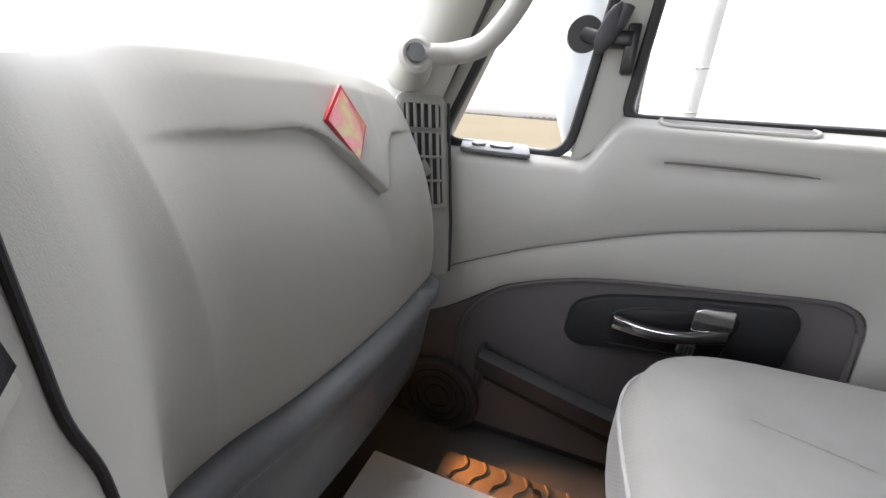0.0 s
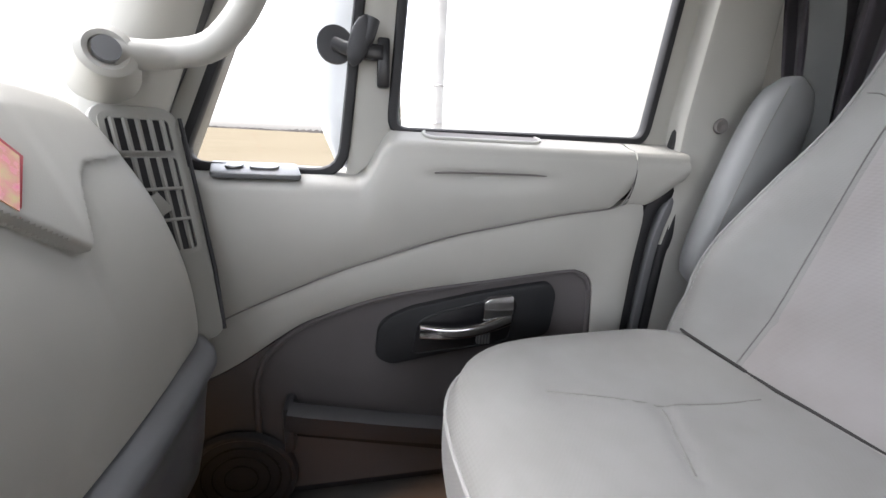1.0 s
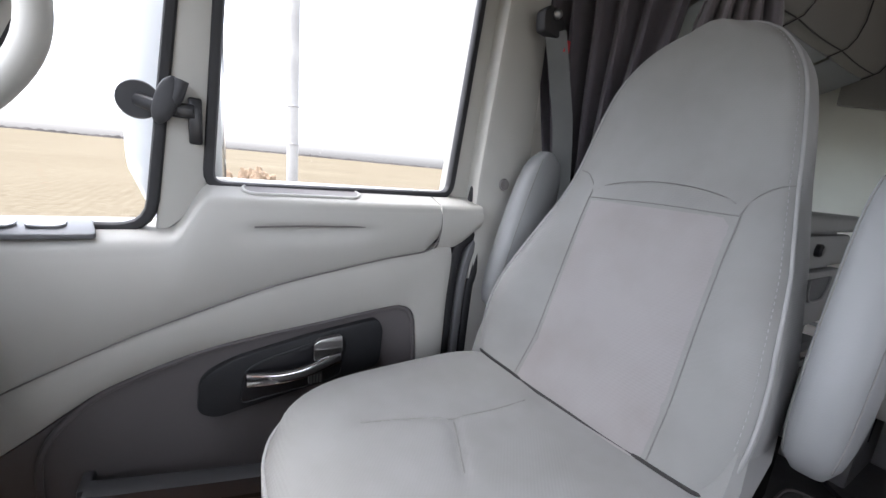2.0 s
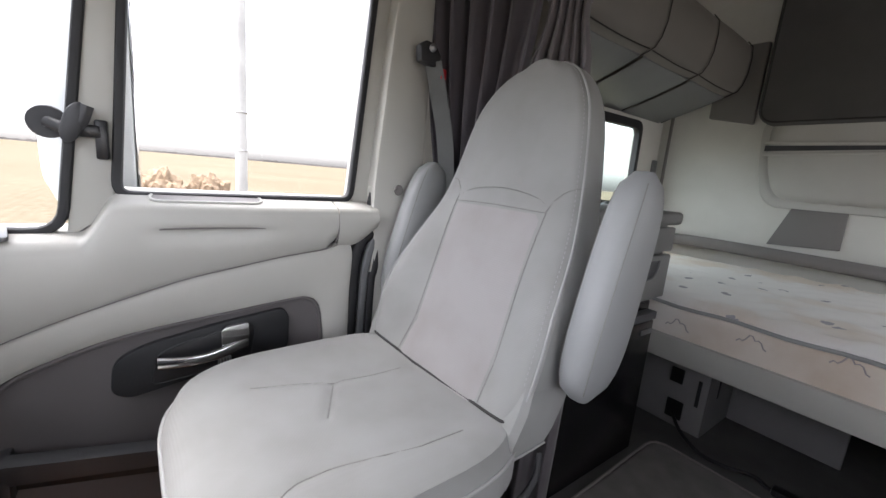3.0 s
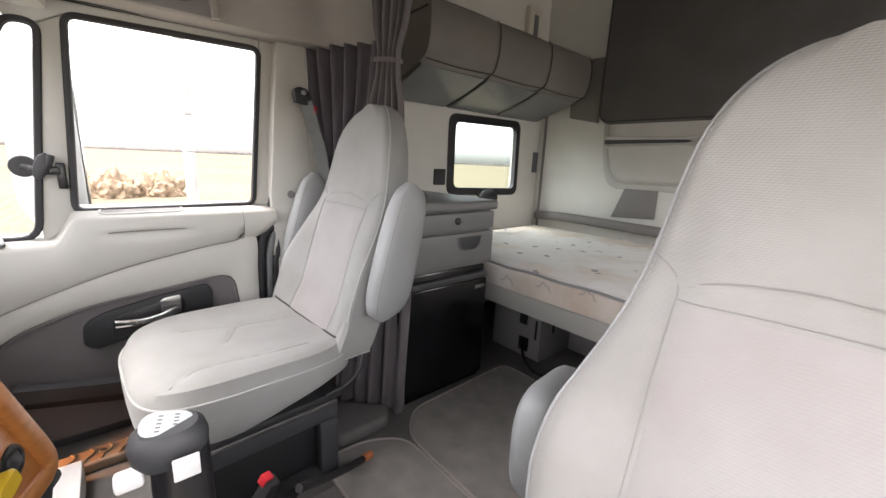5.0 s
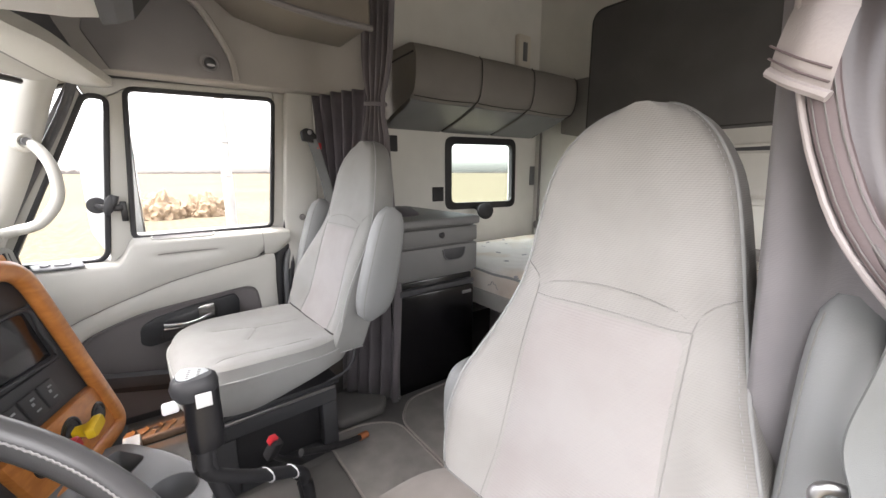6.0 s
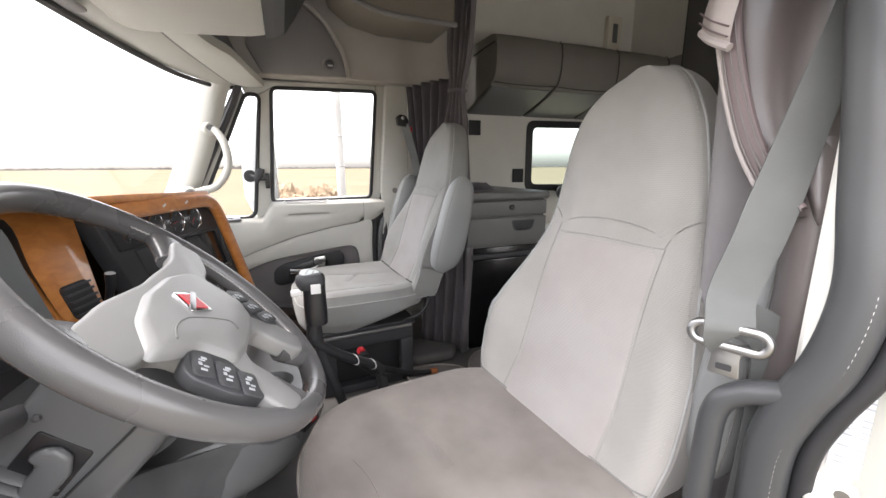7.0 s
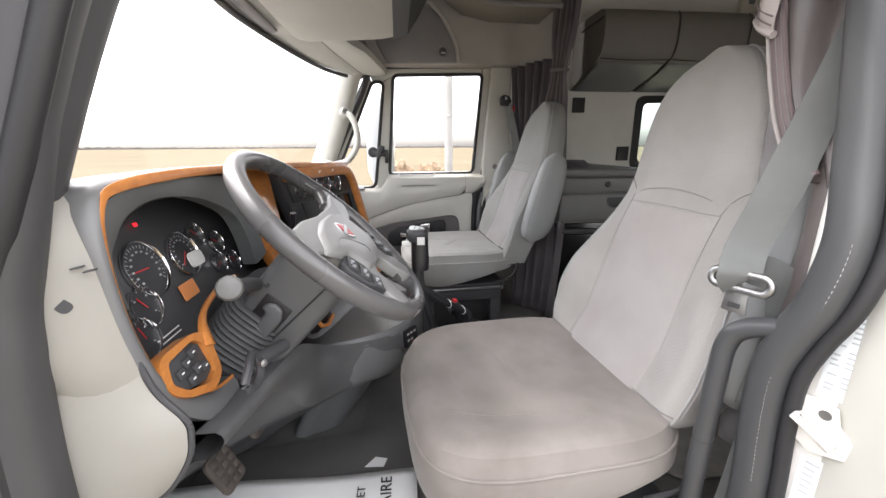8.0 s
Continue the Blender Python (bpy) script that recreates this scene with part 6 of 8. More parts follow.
for k in (18, 23):
    part("hose_clip", tube([HOSE[k] + (HOSE[k + 1] - HOSE[k]).normalized().orthogonal().normalized() * 0.0 + Vector((0.016 * math.cos(a), 0.010 * math.cos(a), 0.016 * math.sin(a))) for a in [0.5 * q for q in range(13)]], 0.0018, 6), PRINT, gl, "pale wire clip")

# ---- overhead console ----
oc = thing("overhead_console", (-0.5, 0.33, 1.25), "grey moulded overhead console above the windscreen", "overhead console")
CSEC = [(-0.27, 0.25), (-0.245, -0.01), (-0.208, -0.085), (-0.170, -0.150), (-0.138, -0.196), (-0.115, -0.207), (-0.095, -0.213), (-0.060, -0.220), (0.0, -0.224), (0.06, -0.228), (0.12, -0.231), (0.17, -0.233), (0.195, -0.229), (0.215, -0.218), (0.230, -0.20), (0.240, -0.17), (0.25, 0.25)]
rings = []
for x, s_ in ((-0.93, 0.75), (-0.91, 0.95), (-0.88, 1.0), (-0.50, 1.0), (-0.10, 1.0), (-0.04, 0.998), (-0.018, 0.985), (-0.008, 0.955)):
    rings.append([Vector((x, 0.30 + p[0] * s_, 1.46 + p[1] * s_)) for p in CSEC])
body = part("body", rounded(loft(rings), 0.006, 2, 35), TRIM, oc)


def console_skin(name, pts, x0, x1, mat, label):
    """A thin skin on the console's section, from x0 to x1."""
    outer = [Vector((0, 0.30 + y * 1.02, 1.46 + z * 1.02)) for y, z in pts]
    inner_ = [Vector((0, 0.30 + y * 0.97, 1.46 + z * 0.97)) for y, z in reversed(pts)]
    return part(name, loft([[p + Vector((x, 0, 0)) for p in outer + inner_] for x in (x0, x1)]), mat, oc, label, smooth=False)


console_skin("edge_strip", CSEC[4:7], -0.88, -0.006, surface("strip_plastic", (0.10, 0.102, 0.105), 0.9), "dark grey strip along the rear edge")
unit = console_skin("equipment_face", CSEC[0:5], -0.88, -0.004, surface("equipment_black", (0.012, 0.012, 0.013), 0.85), "black equipment face with white print")
for k in range(6):
    y_, z_ = 0.30 - 0.189 * 1.023, 1.46 - 0.1175 * 1.023
    part("print_bar", place(box((-0.004, -0.012, -0.0005), (0.003, 0.012, 0.0006), 0), frame_at(-0.13 - 0.013 * k, y_, z_, (0, -0.86, -0.50), (0, -0.50, 0.86))), PRINT, unit)
for k in range(7):
    for j in range(4):
        part("speaker_hole", place(lathe([(0, 0), (0.0025, 0), (0.0025, 0.002), (0, 0.002)], 6), Matrix.Translation((-0.50 + 0.012 * k, 0.28 + 0.012 * j, 1.2345 - 0.0008 * j))), TAUPE, oc)
vz = thing("sun_visor", (-0.5, 0.57, 1.25), "brown-grey folded sun visor under the header", "sun visor")
part("panel", loft([[Vector((x, 0.30 + y + 0.27, 1.249 + z)) for y, z in squircle(0.021, 0.007, 16, 2.6)] for x in (-0.80, -0.78, -0.40, -0.075, -0.06)]), TAUPE, vz)
part("hinge_rod", tube([Vector((-0.82, 0.565, 1.258)), Vector((-0.05, 0.565, 1.258))], 0.005, 8), CHAR, vz)
# storage bin over the passenger door
ob_ = thing("overhead_bin", (0.75, -0.3, 1.6), "tan vinyl storage bin with a soft rounded underside", "storage bin")
bm = prism([(-0.58, 1.54), (-0.30, 1.545), (-0.15, 1.575), (-0.06, 1.64), (-0.03, 1.75), (-0.03, 1.93), (-0.58, 1.93)], "x", 0.55, 0.858, 0.02, 3)
part("bin", bm, BINTAN, ob_)
part("bin_edge", tube(smooth_path([(0.55, -0.58, 1.54), (0.55, -0.30, 1.545), (0.55, -0.15, 1.575), (0.55, -0.06, 1.64), (0.55, -0.03, 1.75)], 5), 0.012, 8), TAUPE, ob_)
# arched recess with a small round speaker above the passenger door
ar = thing("door_arch_panel", (0.84, 0.05, 1.45), "dark grey arched panel with a small round speaker", "trim panel")
bm = prism([(-0.14, 1.345), (0.24, 1.337), (0.30, 1.45), (0.25, 1.66), (0.06, 1.63), (-0.03, 1.58), (-0.09, 1.49), (-0.125, 1.42)], "x", 0.848, 0.866, 0.006)
part("panel", bm, TAUPE, ar)
part("arch_rib", sweep(smooth_path([(0.848, -0.142, 1.345), (0.842, -0.13, 1.42), (0.838, -0.095, 1.495), (0.832, -0.03, 1.59), (0.825, 0.06, 1.645), (0.82, 0.2, 1.68)], 6), squircle(0.012, 0.016, 10), (1, 0, 0)), HEAD, ar)
spk = part("speaker_rim", place(lathe([(0, -0.004), (0.03, -0.004), (0.034, 0.004), (0.026, 0.01), (0.022, 0.004), (0, 0.004)], 24), frame_at(0.846, -0.055, 1.399, (-1, 0, -0.3))), TAUPE, ar)
AIRM = frame_at(0.846, -0.055, 1.399, (-1, 0, -0.3))
part("eyeball", place(lathe([(0, 0.012), (0.008, 0.0115), (0.015, 0.009), (0.020, 0.004), (0.021, -0.003)], 24), AIRM), CHAR, spk, "dark swivelling outlet")
part("outlet_slit", place(prism(squircle(0.0135, 0.0045, 16, 2.2), "z", 0.0102, 0.0124, 0.0008), AIRM @ Matrix.Translation((0.002, -0.005, 0))), STEEL, spk, "pale metal slit")

# ---- sleeper ----
fr = thing("fridge", (0.77, -0.83, 0.0), "black built-in refrigerator under the cabinet drawers", "refrigerator")
FRIDGE = surface("black_enamel", (0.004, 0.004, 0.005), 0.2, vary=0.2)
part("body", box((0.47, -1.03, 0.0), (1.095, -0.60, 0.525), 0.006), FRIDGE, fr)
fd = part("door", box((0.447, -1.025, 0.03), (0.469, -0.61, 0.47), 0.005), FRIDGE, fr, "black refrigerator door")
part("badge", box((0.443, -1.01, 0.43), (0.4472, -0.955, 0.445), 0.001), STEEL, fd, "small silver badge")
part("handle_strip", box((0.44, -1.02, 0.475), (0.47, -0.615, 0.50), 0.004), CHAR, fr)
part("edge_post", box((0.448, -0.608, 0.0), (0.475, -0.592, 0.54), 0.003), DARK, fr)
part("foot_bolt", place(lathe([(0, 0), (0.008, 0), (0.008, 0.008), (0, 0.01)], 12), frame_at(0.447, -0.60, 0.02, (-1, 0, 0))), STEEL, fr)
GREYCAB = surface("cabinet_grey", (0.16, 0.16, 0.158), 0.55, vary=0.08)
cab = thing("drawer_cabinet", (0.77, -0.82, 0.53), "dark grey drawer cabinet above the refrigerator", "cabinet")
part("body", box((0.465, -1.04, 0.527), (1.095, -0.59, 0.76), 0.005), GREYCAB, cab)
part("top", box((0.43, -1.05, 0.762), (1.095, -0.575, 0.80), 0.012, 3), GREYCAB, cab, "grey moulded worktop")
dr = part("drawer_front", box((0.44, -1.038, 0.685), (0.464, -0.592, 0.755), 0.006), GREYCAB, cab)
part("lock", place(lathe([(0, 0), (0.014, 0), (0.014, 0.008), (0.009, 0.012), (0, 0.012)], 16), frame_at(0.44, -0.83, 0.725, (-1, 0, 0))), GLOSSBLACK, dr, "round black lock")
dr = part("drawer_front", box((0.44, -1.038, 0.545), (0.464, -0.592, 0.675), 0.006), GREYCAB, cab)
part("pull_recess", prism([(-0.90 + p[0], 0.63 + p[1]) for p in [(-0.065, 0.03), (0.065, 0.03), (0.06, 0.0), (0.04, -0.022), (-0.04, -0.022), (-0.06, 0.0)]], "x", 0.438, 0.4405, 0.001), CHAR, dr)
part("pull_lip", tube(smooth_path([(0.437, -0.965, 0.66), (0.437, -0.958, 0.63), (0.437, -0.938, 0.61), (0.437, -0.90, 0.606), (0.437, -0.862, 0.61), (0.437, -0.842, 0.63), (0.437, -0.835, 0.66)], 5), 0.003, 6), DARK, dr)
cloth_top = thing("folded_cloth", (0.7, -0.72, 0.80), "dark folded cloth lying on the cabinet top", "cloth")
rng = random.Random(2)
bm = bmesh.new()
bmesh.ops.create_uvsphere(bm, u_segments=24, v_segments=10, radius=1)
for v in bm.verts:
    v.co = Vector((0.70 + v.co.x * 0.12, -0.75 + v.co.y * 0.11, 0.80 + max(0, v.co.z) * 0.035 * (1 + 0.4 * noise.noise(v.co * 3))))
part("cloth", bm, CURTDK, cloth_top)

bunk = thing("sleeper_bunk", (0, -1.7, 0.0), "grey bunk base with a front rail and a dark storage front", "bunk")
part("rail", box((-1.09, -1.15, 0.325), (1.09, -1.115, 0.405), 0.008), TRIM, bunk, "light grey front rail")
part("deck", box((-1.09, -2.195, 0.34), (1.09, -1.152, 0.372), 0), DARK, bunk)
part("end_panel", box((0.357, -1.36, 0.0), (0.66, -1.34, 0.335), 0.006), LOCKER, bunk, "grey box front with sockets")
part("side_panel", box((0.357, -1.62, 0.0), (0.377, -1.3605, 0.335), 0.004), LOCKER, bunk)
part("recess_front", box((0.03, -1.62, 0.0), (0.3565, -1.60, 0.335), 0.004), LOCKER, bunk)
part("locker_side", box((-0.12, -1.75, 0.0), (-0.10, -1.3205, 0.335), 0.004), LOCKER, bunk)
part("locker_front", box((-1.09, -1.32, 0.0), (-0.10, -1.30, 0.335), 0.006), LOCKER, bunk)
drw = part("locker_drawer", box((-0.60, -1.30, 0.06), (-0.125, -1.292, 0.215), 0.004), LOCKER, bunk)
part("drawer_edge", box((-0.60, -1.2925, 0.213), (-0.125, -1.286, 0.219), 0.002), STEEL, drw, "thin bright drawer edge")
for y0, z0, w_, h_ in ((0.46, 0.20, 0.022, 0.028), (0.45, 0.07, 0.028, 0.035)):
    part("outlet", box((y0 - w_, -1.338, z0 - h_), (y0 + w_, -1.33, z0 + h_), 0.003), GLOSSBLACK, bunk, "black socket")
part("vent_slot", box((0.380, -1.3415, 0.11), (0.392, -1.338, 0.21), 0.002), BLACK, bunk)
part("vent_slot", box((0.3555, -1.452, 0.13), (0.359, -1.436, 0.24), 0.002), BLACK, bunk)
cable = thing("power_cable", (0.3, -1.3, 0.0), "black power cable plugged in and lying on the floor", "cable")
part("wire", tube(smooth_path([(0.45, -1.325, 0.06), (0.40, -1.28, 0.03), (0.32, -1.24, 0.012), (0.25, -1.25, 0.008), (0.18, -1.28, 0.01), (0.13, -1.26, 0.008), (0.08, -1.27, 0.012)], 6), 0.006, 8), BLACK, cable)
part("plug", box((0.05, -1.285, 0.0), (0.13, -1.245, 0.022), 0.006), GLOSSBLACK, cable)

# mattress
def ticking():
    m, n, l, b = principled("mattress_ticking", 0.85)
    geo = n.new("ShaderNodeNewGeometry")
    vor, st, st2 = n.new("ShaderNodeTexVoronoi"), n.new("ShaderNodeTexNoise"), n.new("ShaderNodeTexNoise")
    vor.inputs["Scale"].default_value = 9.0
    st.inputs["Scale"].default_value, st.inputs["Detail"].default_value = 3.2, 5
    st2.inputs["Scale"].default_value, st2.inputs["Detail"].default_value = 40, 4
    for k in (vor, st, st2):
        l.new(geo.outputs["Position"], k.inputs["Vector"])
    ramp = n.new("ShaderNodeValToRGB")
    ramp.color_ramp.elements[0].color, ramp.color_ramp.elements[1].color = (0.76, 0.69, 0.61, 1), (0.86, 0.845, 0.82, 1)
    ramp.color_ramp.elements[0].position, ramp.color_ramp.elements[1].position = 0.36, 0.52
    l.new(st.outputs["Fac"], ramp.inputs["Fac"])
    spot = n.new("ShaderNodeMath")
    spot.operation = "LESS_THAN"
    ad = n.new("ShaderNodeMath")
    ad.operation = "MULTIPLY_ADD"
    ad.inputs[1].default_value = 0.35
    l.new(st2.outputs["Fac"], ad.inputs[0])
    l.new(vor.outputs["Distance"], ad.inputs[2])
    l.new(ad.outputs[0], spot.inputs[0])
    spot.inputs[1].default_value = 0.30
    mix = n.new("ShaderNodeMix")
    mix.data_type = "RGBA"
    mix.inputs["B"].default_value = (0.40, 0.39, 0.42, 1)
    l.new(spot.outputs[0], mix.inputs["Factor"])
    l.new(ramp.outputs["Color"], mix.inputs["A"])
    l.new(mix.outputs["Result"], b.inputs["Base Color"])
    return m


mat_ = thing("mattress", (0, -1.65, 0.375), "stained cream patterned mattress lying on the bunk", "mattress")
NX, NY = 90, 46
bm = bmesh.new()
grid = []
for i in range(NX + 1):
    col_ = []
    for j in range(NY + 1):
        x, y = -1.08 + 2.16 * i / NX, -2.19 + 1.055 * j / NY
        ex, ey = min(x + 1.08, 1.08 - x) / 0.05, min(y + 2.19, -1.135 - y) / 0.05
        e = min(1.0, min(ex, ey))
        z = 0.375 + 0.155 * (1 - (1 - e) ** 2.4) ** 0.5 if e > 0 else 0.376
        if e >= 1:
            z += 0.006 * math.sin(x * 42 + 2 * math.sin(y * 12)) * math.sin(y * 38) + 0.012 * noise.noise((x * 2, y * 2, 1))
        col_.append(bm.verts.new((x, y, z)))
    grid.append(col_)
for i in range(NX):
    for j in range(NY):
        bm.faces.new((grid[i][j], grid[i + 1][j], grid[i + 1][j + 1], grid[i][j + 1]))
part("ticking", bm, ticking(), mat_)
part("side_band", prism([(-2.19, 0.376), (-1.132, 0.376), (-1.132, 0.50), (-2.19, 0.50)], "x", -1.082, 1.082, 0.015, 3), surface("mattress_side", (0.82, 0.78, 0.73), 0.85, vary=0.1, stain=3.5, dirt=(0.60, 0.48, 0.37)), mat_)
for zz in (0.505, 0.385):
    part("piping", tube([Vector((-1.07 + 2.14 * k / 40, -1.131, zz + 0.003 * math.sin(k * 1.3))) for k in range(41)], 0.006, 8), PIPE, mat_)
QK = surface("quilting_thread", (0.42, 0.38, 0.38), 0.9)
for k in range(9):
    x0, zz = 0.42 - 0.19 * k, 0.455 + 0.02 * ((k * 7) % 3 - 1)
    part("quilted_motif", tube([Vector((x0 + d * 0.035, -1.1295, zz + 0.028 * (1 - abs(d)) + 0.006 * math.sin(9 * d))) for d in [-1 + k2 / 5 for k2 in range(11)]], 0.0016, 6), QK, mat_)
rm = thing("remote_control", (-0.04, -2.1, 0.545), "small black remote control lying on the mattress", "remote control")
part("case", box((-0.085, -2.12, 0.538), (0.0, -2.095, 0.55), 0.004), GLOSSBLACK, rm)

# back wall panel, dark upper bunk and emblem
BPM = surface("back_panel_grey", (0.50, 0.49, 0.46), 0.6, vary=0.07)
bp_ = thing("back_wall_panel", (-0.2, -2.19, 1.1), "grey moulded wall panel with a chrome diamond emblem", "wall panel")
BPO = roundpoly([(0.60, 0, 1.26), (0.575, 0, 1.0), (0.52, 0, 0.862), (-0.58, 0, 0.862), (-0.635, 0, 1.0), (-0.66, 0, 1.26)], 0.10, 6)


def inward(pts, k, y):
    """The outline drawn in by k and set at depth y."""
    c = Vector((-0.03, 0, 1.08))
    return [Vector((p.x - k * (1 if p.x > c.x else -1) * min(1, abs(p.x - c.x) / 0.3), y, p.z + k * max(0.0, min(1.0, (1.06 - p.z) / 0.12)))) for p in pts]


part("panel", loft([inward(BPO, -0.030, -2.199), inward(BPO, -0.026, -2.186), inward(BPO, -0.012, -2.182), inward(BPO, 0.0, -2.186), inward(BPO, 0.006, -2.19), inward(BPO, 0.014, -2.172), inward(BPO, 0.03, -2.160), inward(BPO, 0.06, -2.153), inward(BPO, 0.09, -2.152)]), BPM, bp_)
# raised rails either side of the emblem, with a dark groove between
for sx, x1 in ((1, 0.585), (-1, 0.645)):
    for z0, z1, tip in ((1.127, 1.122, 0.088), (1.078, 1.086, 0.092)):
        ln = [(sx * x1, -2.151, z0 + (0.004 if z0 > 1.1 else -0.004)), (sx * 0.14, -2.150, z1), (sx * tip, -2.149, 1.105 + (0.028 if z0 > 1.1 else -0.028))]
        part("rail", sweep(resample(ln, 20), squircle(0.007, 0.006, 10), (0, 1, 0)), BPM, bp_)
    gv = [(sx * x1, 1.092), (sx * 0.135, 1.098), (sx * 0.105, 1.105), (sx * 0.135, 1.113), (sx * x1, 1.117)]
    part("groove", prism(gv if sx < 0 else gv[::-1], "y", -2.156, -2.1505, 0), CHAR, bp_, "dark groove")
for r1, mt, y1 in ((0.090, CHAR, -2.148), (0.084, CHROME, -2.142), (0.070, CHAR, -2.1405), (0.063, CHROME, -2.136), (0.054, RED, -2.1345)):
    part("emblem", prism([(0.0, 1.105 + r1 * 1.12), (r1 * 0.95, 1.105), (0.0, 1.105 - r1 * 1.12), (-r1 * 0.95, 1.105)], "y", -2.16, y1, 0.002), mt, bp_, "chrome and red diamond emblem" if mt is RED else "")
part("emblem_bar", prism([(-0.052, 1.108), (-0.02, 1.12), (0.02, 1.118), (0.054, 1.104), (0.02, 1.092), (-0.02, 1.094)], "y", -2.1345, -2.130, 0.0015), CHROME, bp_)
ub = thing("upper_bunk", (-0.2, -2.15, 1.6), "charcoal upholstered folded-up bunk on the back wall", "upper bunk")
part("panel", prism([(p[0] - 0.03, p[1] + 1.588) for p in roundrect(1.34, 0.765, 0.08, 6)], "y", -2.2, -2.125, 0.02, 4), surface("charcoal_cloth", (0.085, 0.081, 0.079), 0.9, vary=0.15, grain=500, bump=0.5), ub)
part("edge_piping", tube(roundpoly([(-0.685, -2.1275, 1.22), (0.625, -2.1275, 1.22), (0.625, -2.1275, 1.956), (-0.685, -2.1275, 1.956)], 0.07, 6), 0.004, 6, closed=True), CREASE_MAT, ub, "dark piping round the edge")
structure(part("trim_back_column", prism([(0.66, 1.22), (0.86, 1.26), (0.86, 1.60), (0.66, 1.60)], "y", -2.2, -2.17, 0.008), TAUPE), "grey-brown trim column beside the upper bunk", "trim")
sg = thing("speaker_grille", (0.36, -2.19, 0.75), "dark grey trapezoid speaker grille on the back wall", "speaker")
part("grille", prism([(0.505, 0.656), (0.25, 0.672), (0.253, 0.845), (0.44, 0.845)], "y", -2.2, -2.19, 0.004), TAUPE, sg)
bm = sweep(smooth_path([(1.05, -2.185, 0.60), (0.8, -2.165, 0.615), (0.4, -2.16, 0.612), (0.0, -2.165, 0.605), (-0.6, -2.17, 0.59)], 6), squircle(0.03, 0.03, 12), (0, 1, 0))
structure(part("trim_ledge", bm, TAUPE), "dark grey moulded ledge along the bunk", "trim")
structure(part("trim_corner", box((1.04, -2.2, 0.4), (1.055, -2.185, 1.32), 0.004), TAUPE), "dark corner seam strip", "trim")
vs = thing("wall_switch", (1.09, -2.16, 0.97), "dark wall switch plate beside the bunk window", "switch")
part("plate", box((1.085, -2.185, 0.90), (1.1, -2.14, 1.04), 0.004), DARK, vs)
for y0, z0 in ((-1.28, 0.86), (-0.95, 1.16)):
    wb = thing("wall_socket", (1.09, y0, z0), "small black wall socket in the sleeper", "socket")
    part("plate", box((1.085, y0 - 0.04, z0 - 0.045), (1.1, y0 + 0.04, z0 + 0.045), 0.004), BLACK, wb)
# sleeper window
w2 = structure(thing("window_2", (1.1, -1.66, 0.98), "small sleeper window in a black rubber frame", "window"))
part("window_frame", ring_plate(roundpoly(yz(1.094, [(-1.985, 0.745), (-1.34, 0.755), (-1.34, 1.22), (-1.975, 1.23)]), 0.06), roundpoly(yz(1.086, [(-1.94, 0.79), (-1.385, 0.80), (-1.385, 1.175), (-1.93, 1.185)]), 0.04), (0.03, 0, 0)), BLACK, w2, "black rubber window frame")
o = part("pane", prism(SW, "x", 1.12, 1.124, 0), glass("tinted_glass", (0.80, 0.86, 0.84)), w2, "slightly tinted pane")
o.visible_shadow = False
# small fan under the sleeper window
fan = thing("clip_fan", (1.02, -1.5, 0.74), "small black fan clipped below the bunk window", "fan")
part("head", place(lathe([(0, -0.02), (0.04, -0.02), (0.055, 0.0), (0.05, 0.03), (0.02, 0.05), (0, 0.05)], 20), frame_at(1.0, -1.60, 0.74, (-0.6, 0.3, 0.3))), BLACK, fan)
part("stem", tube([Vector((1.02, -1.60, 0.72)), Vector((1.06, -1.60, 0.74)), Vector((1.10, -1.60, 0.76))], 0.01, 8), BLACK, fan)
# overhead bins
BINM = surface("bin_vinyl", (0.155, 0.142, 0.125), 0.6, vary=0.1, grain=400, bump=0.4)
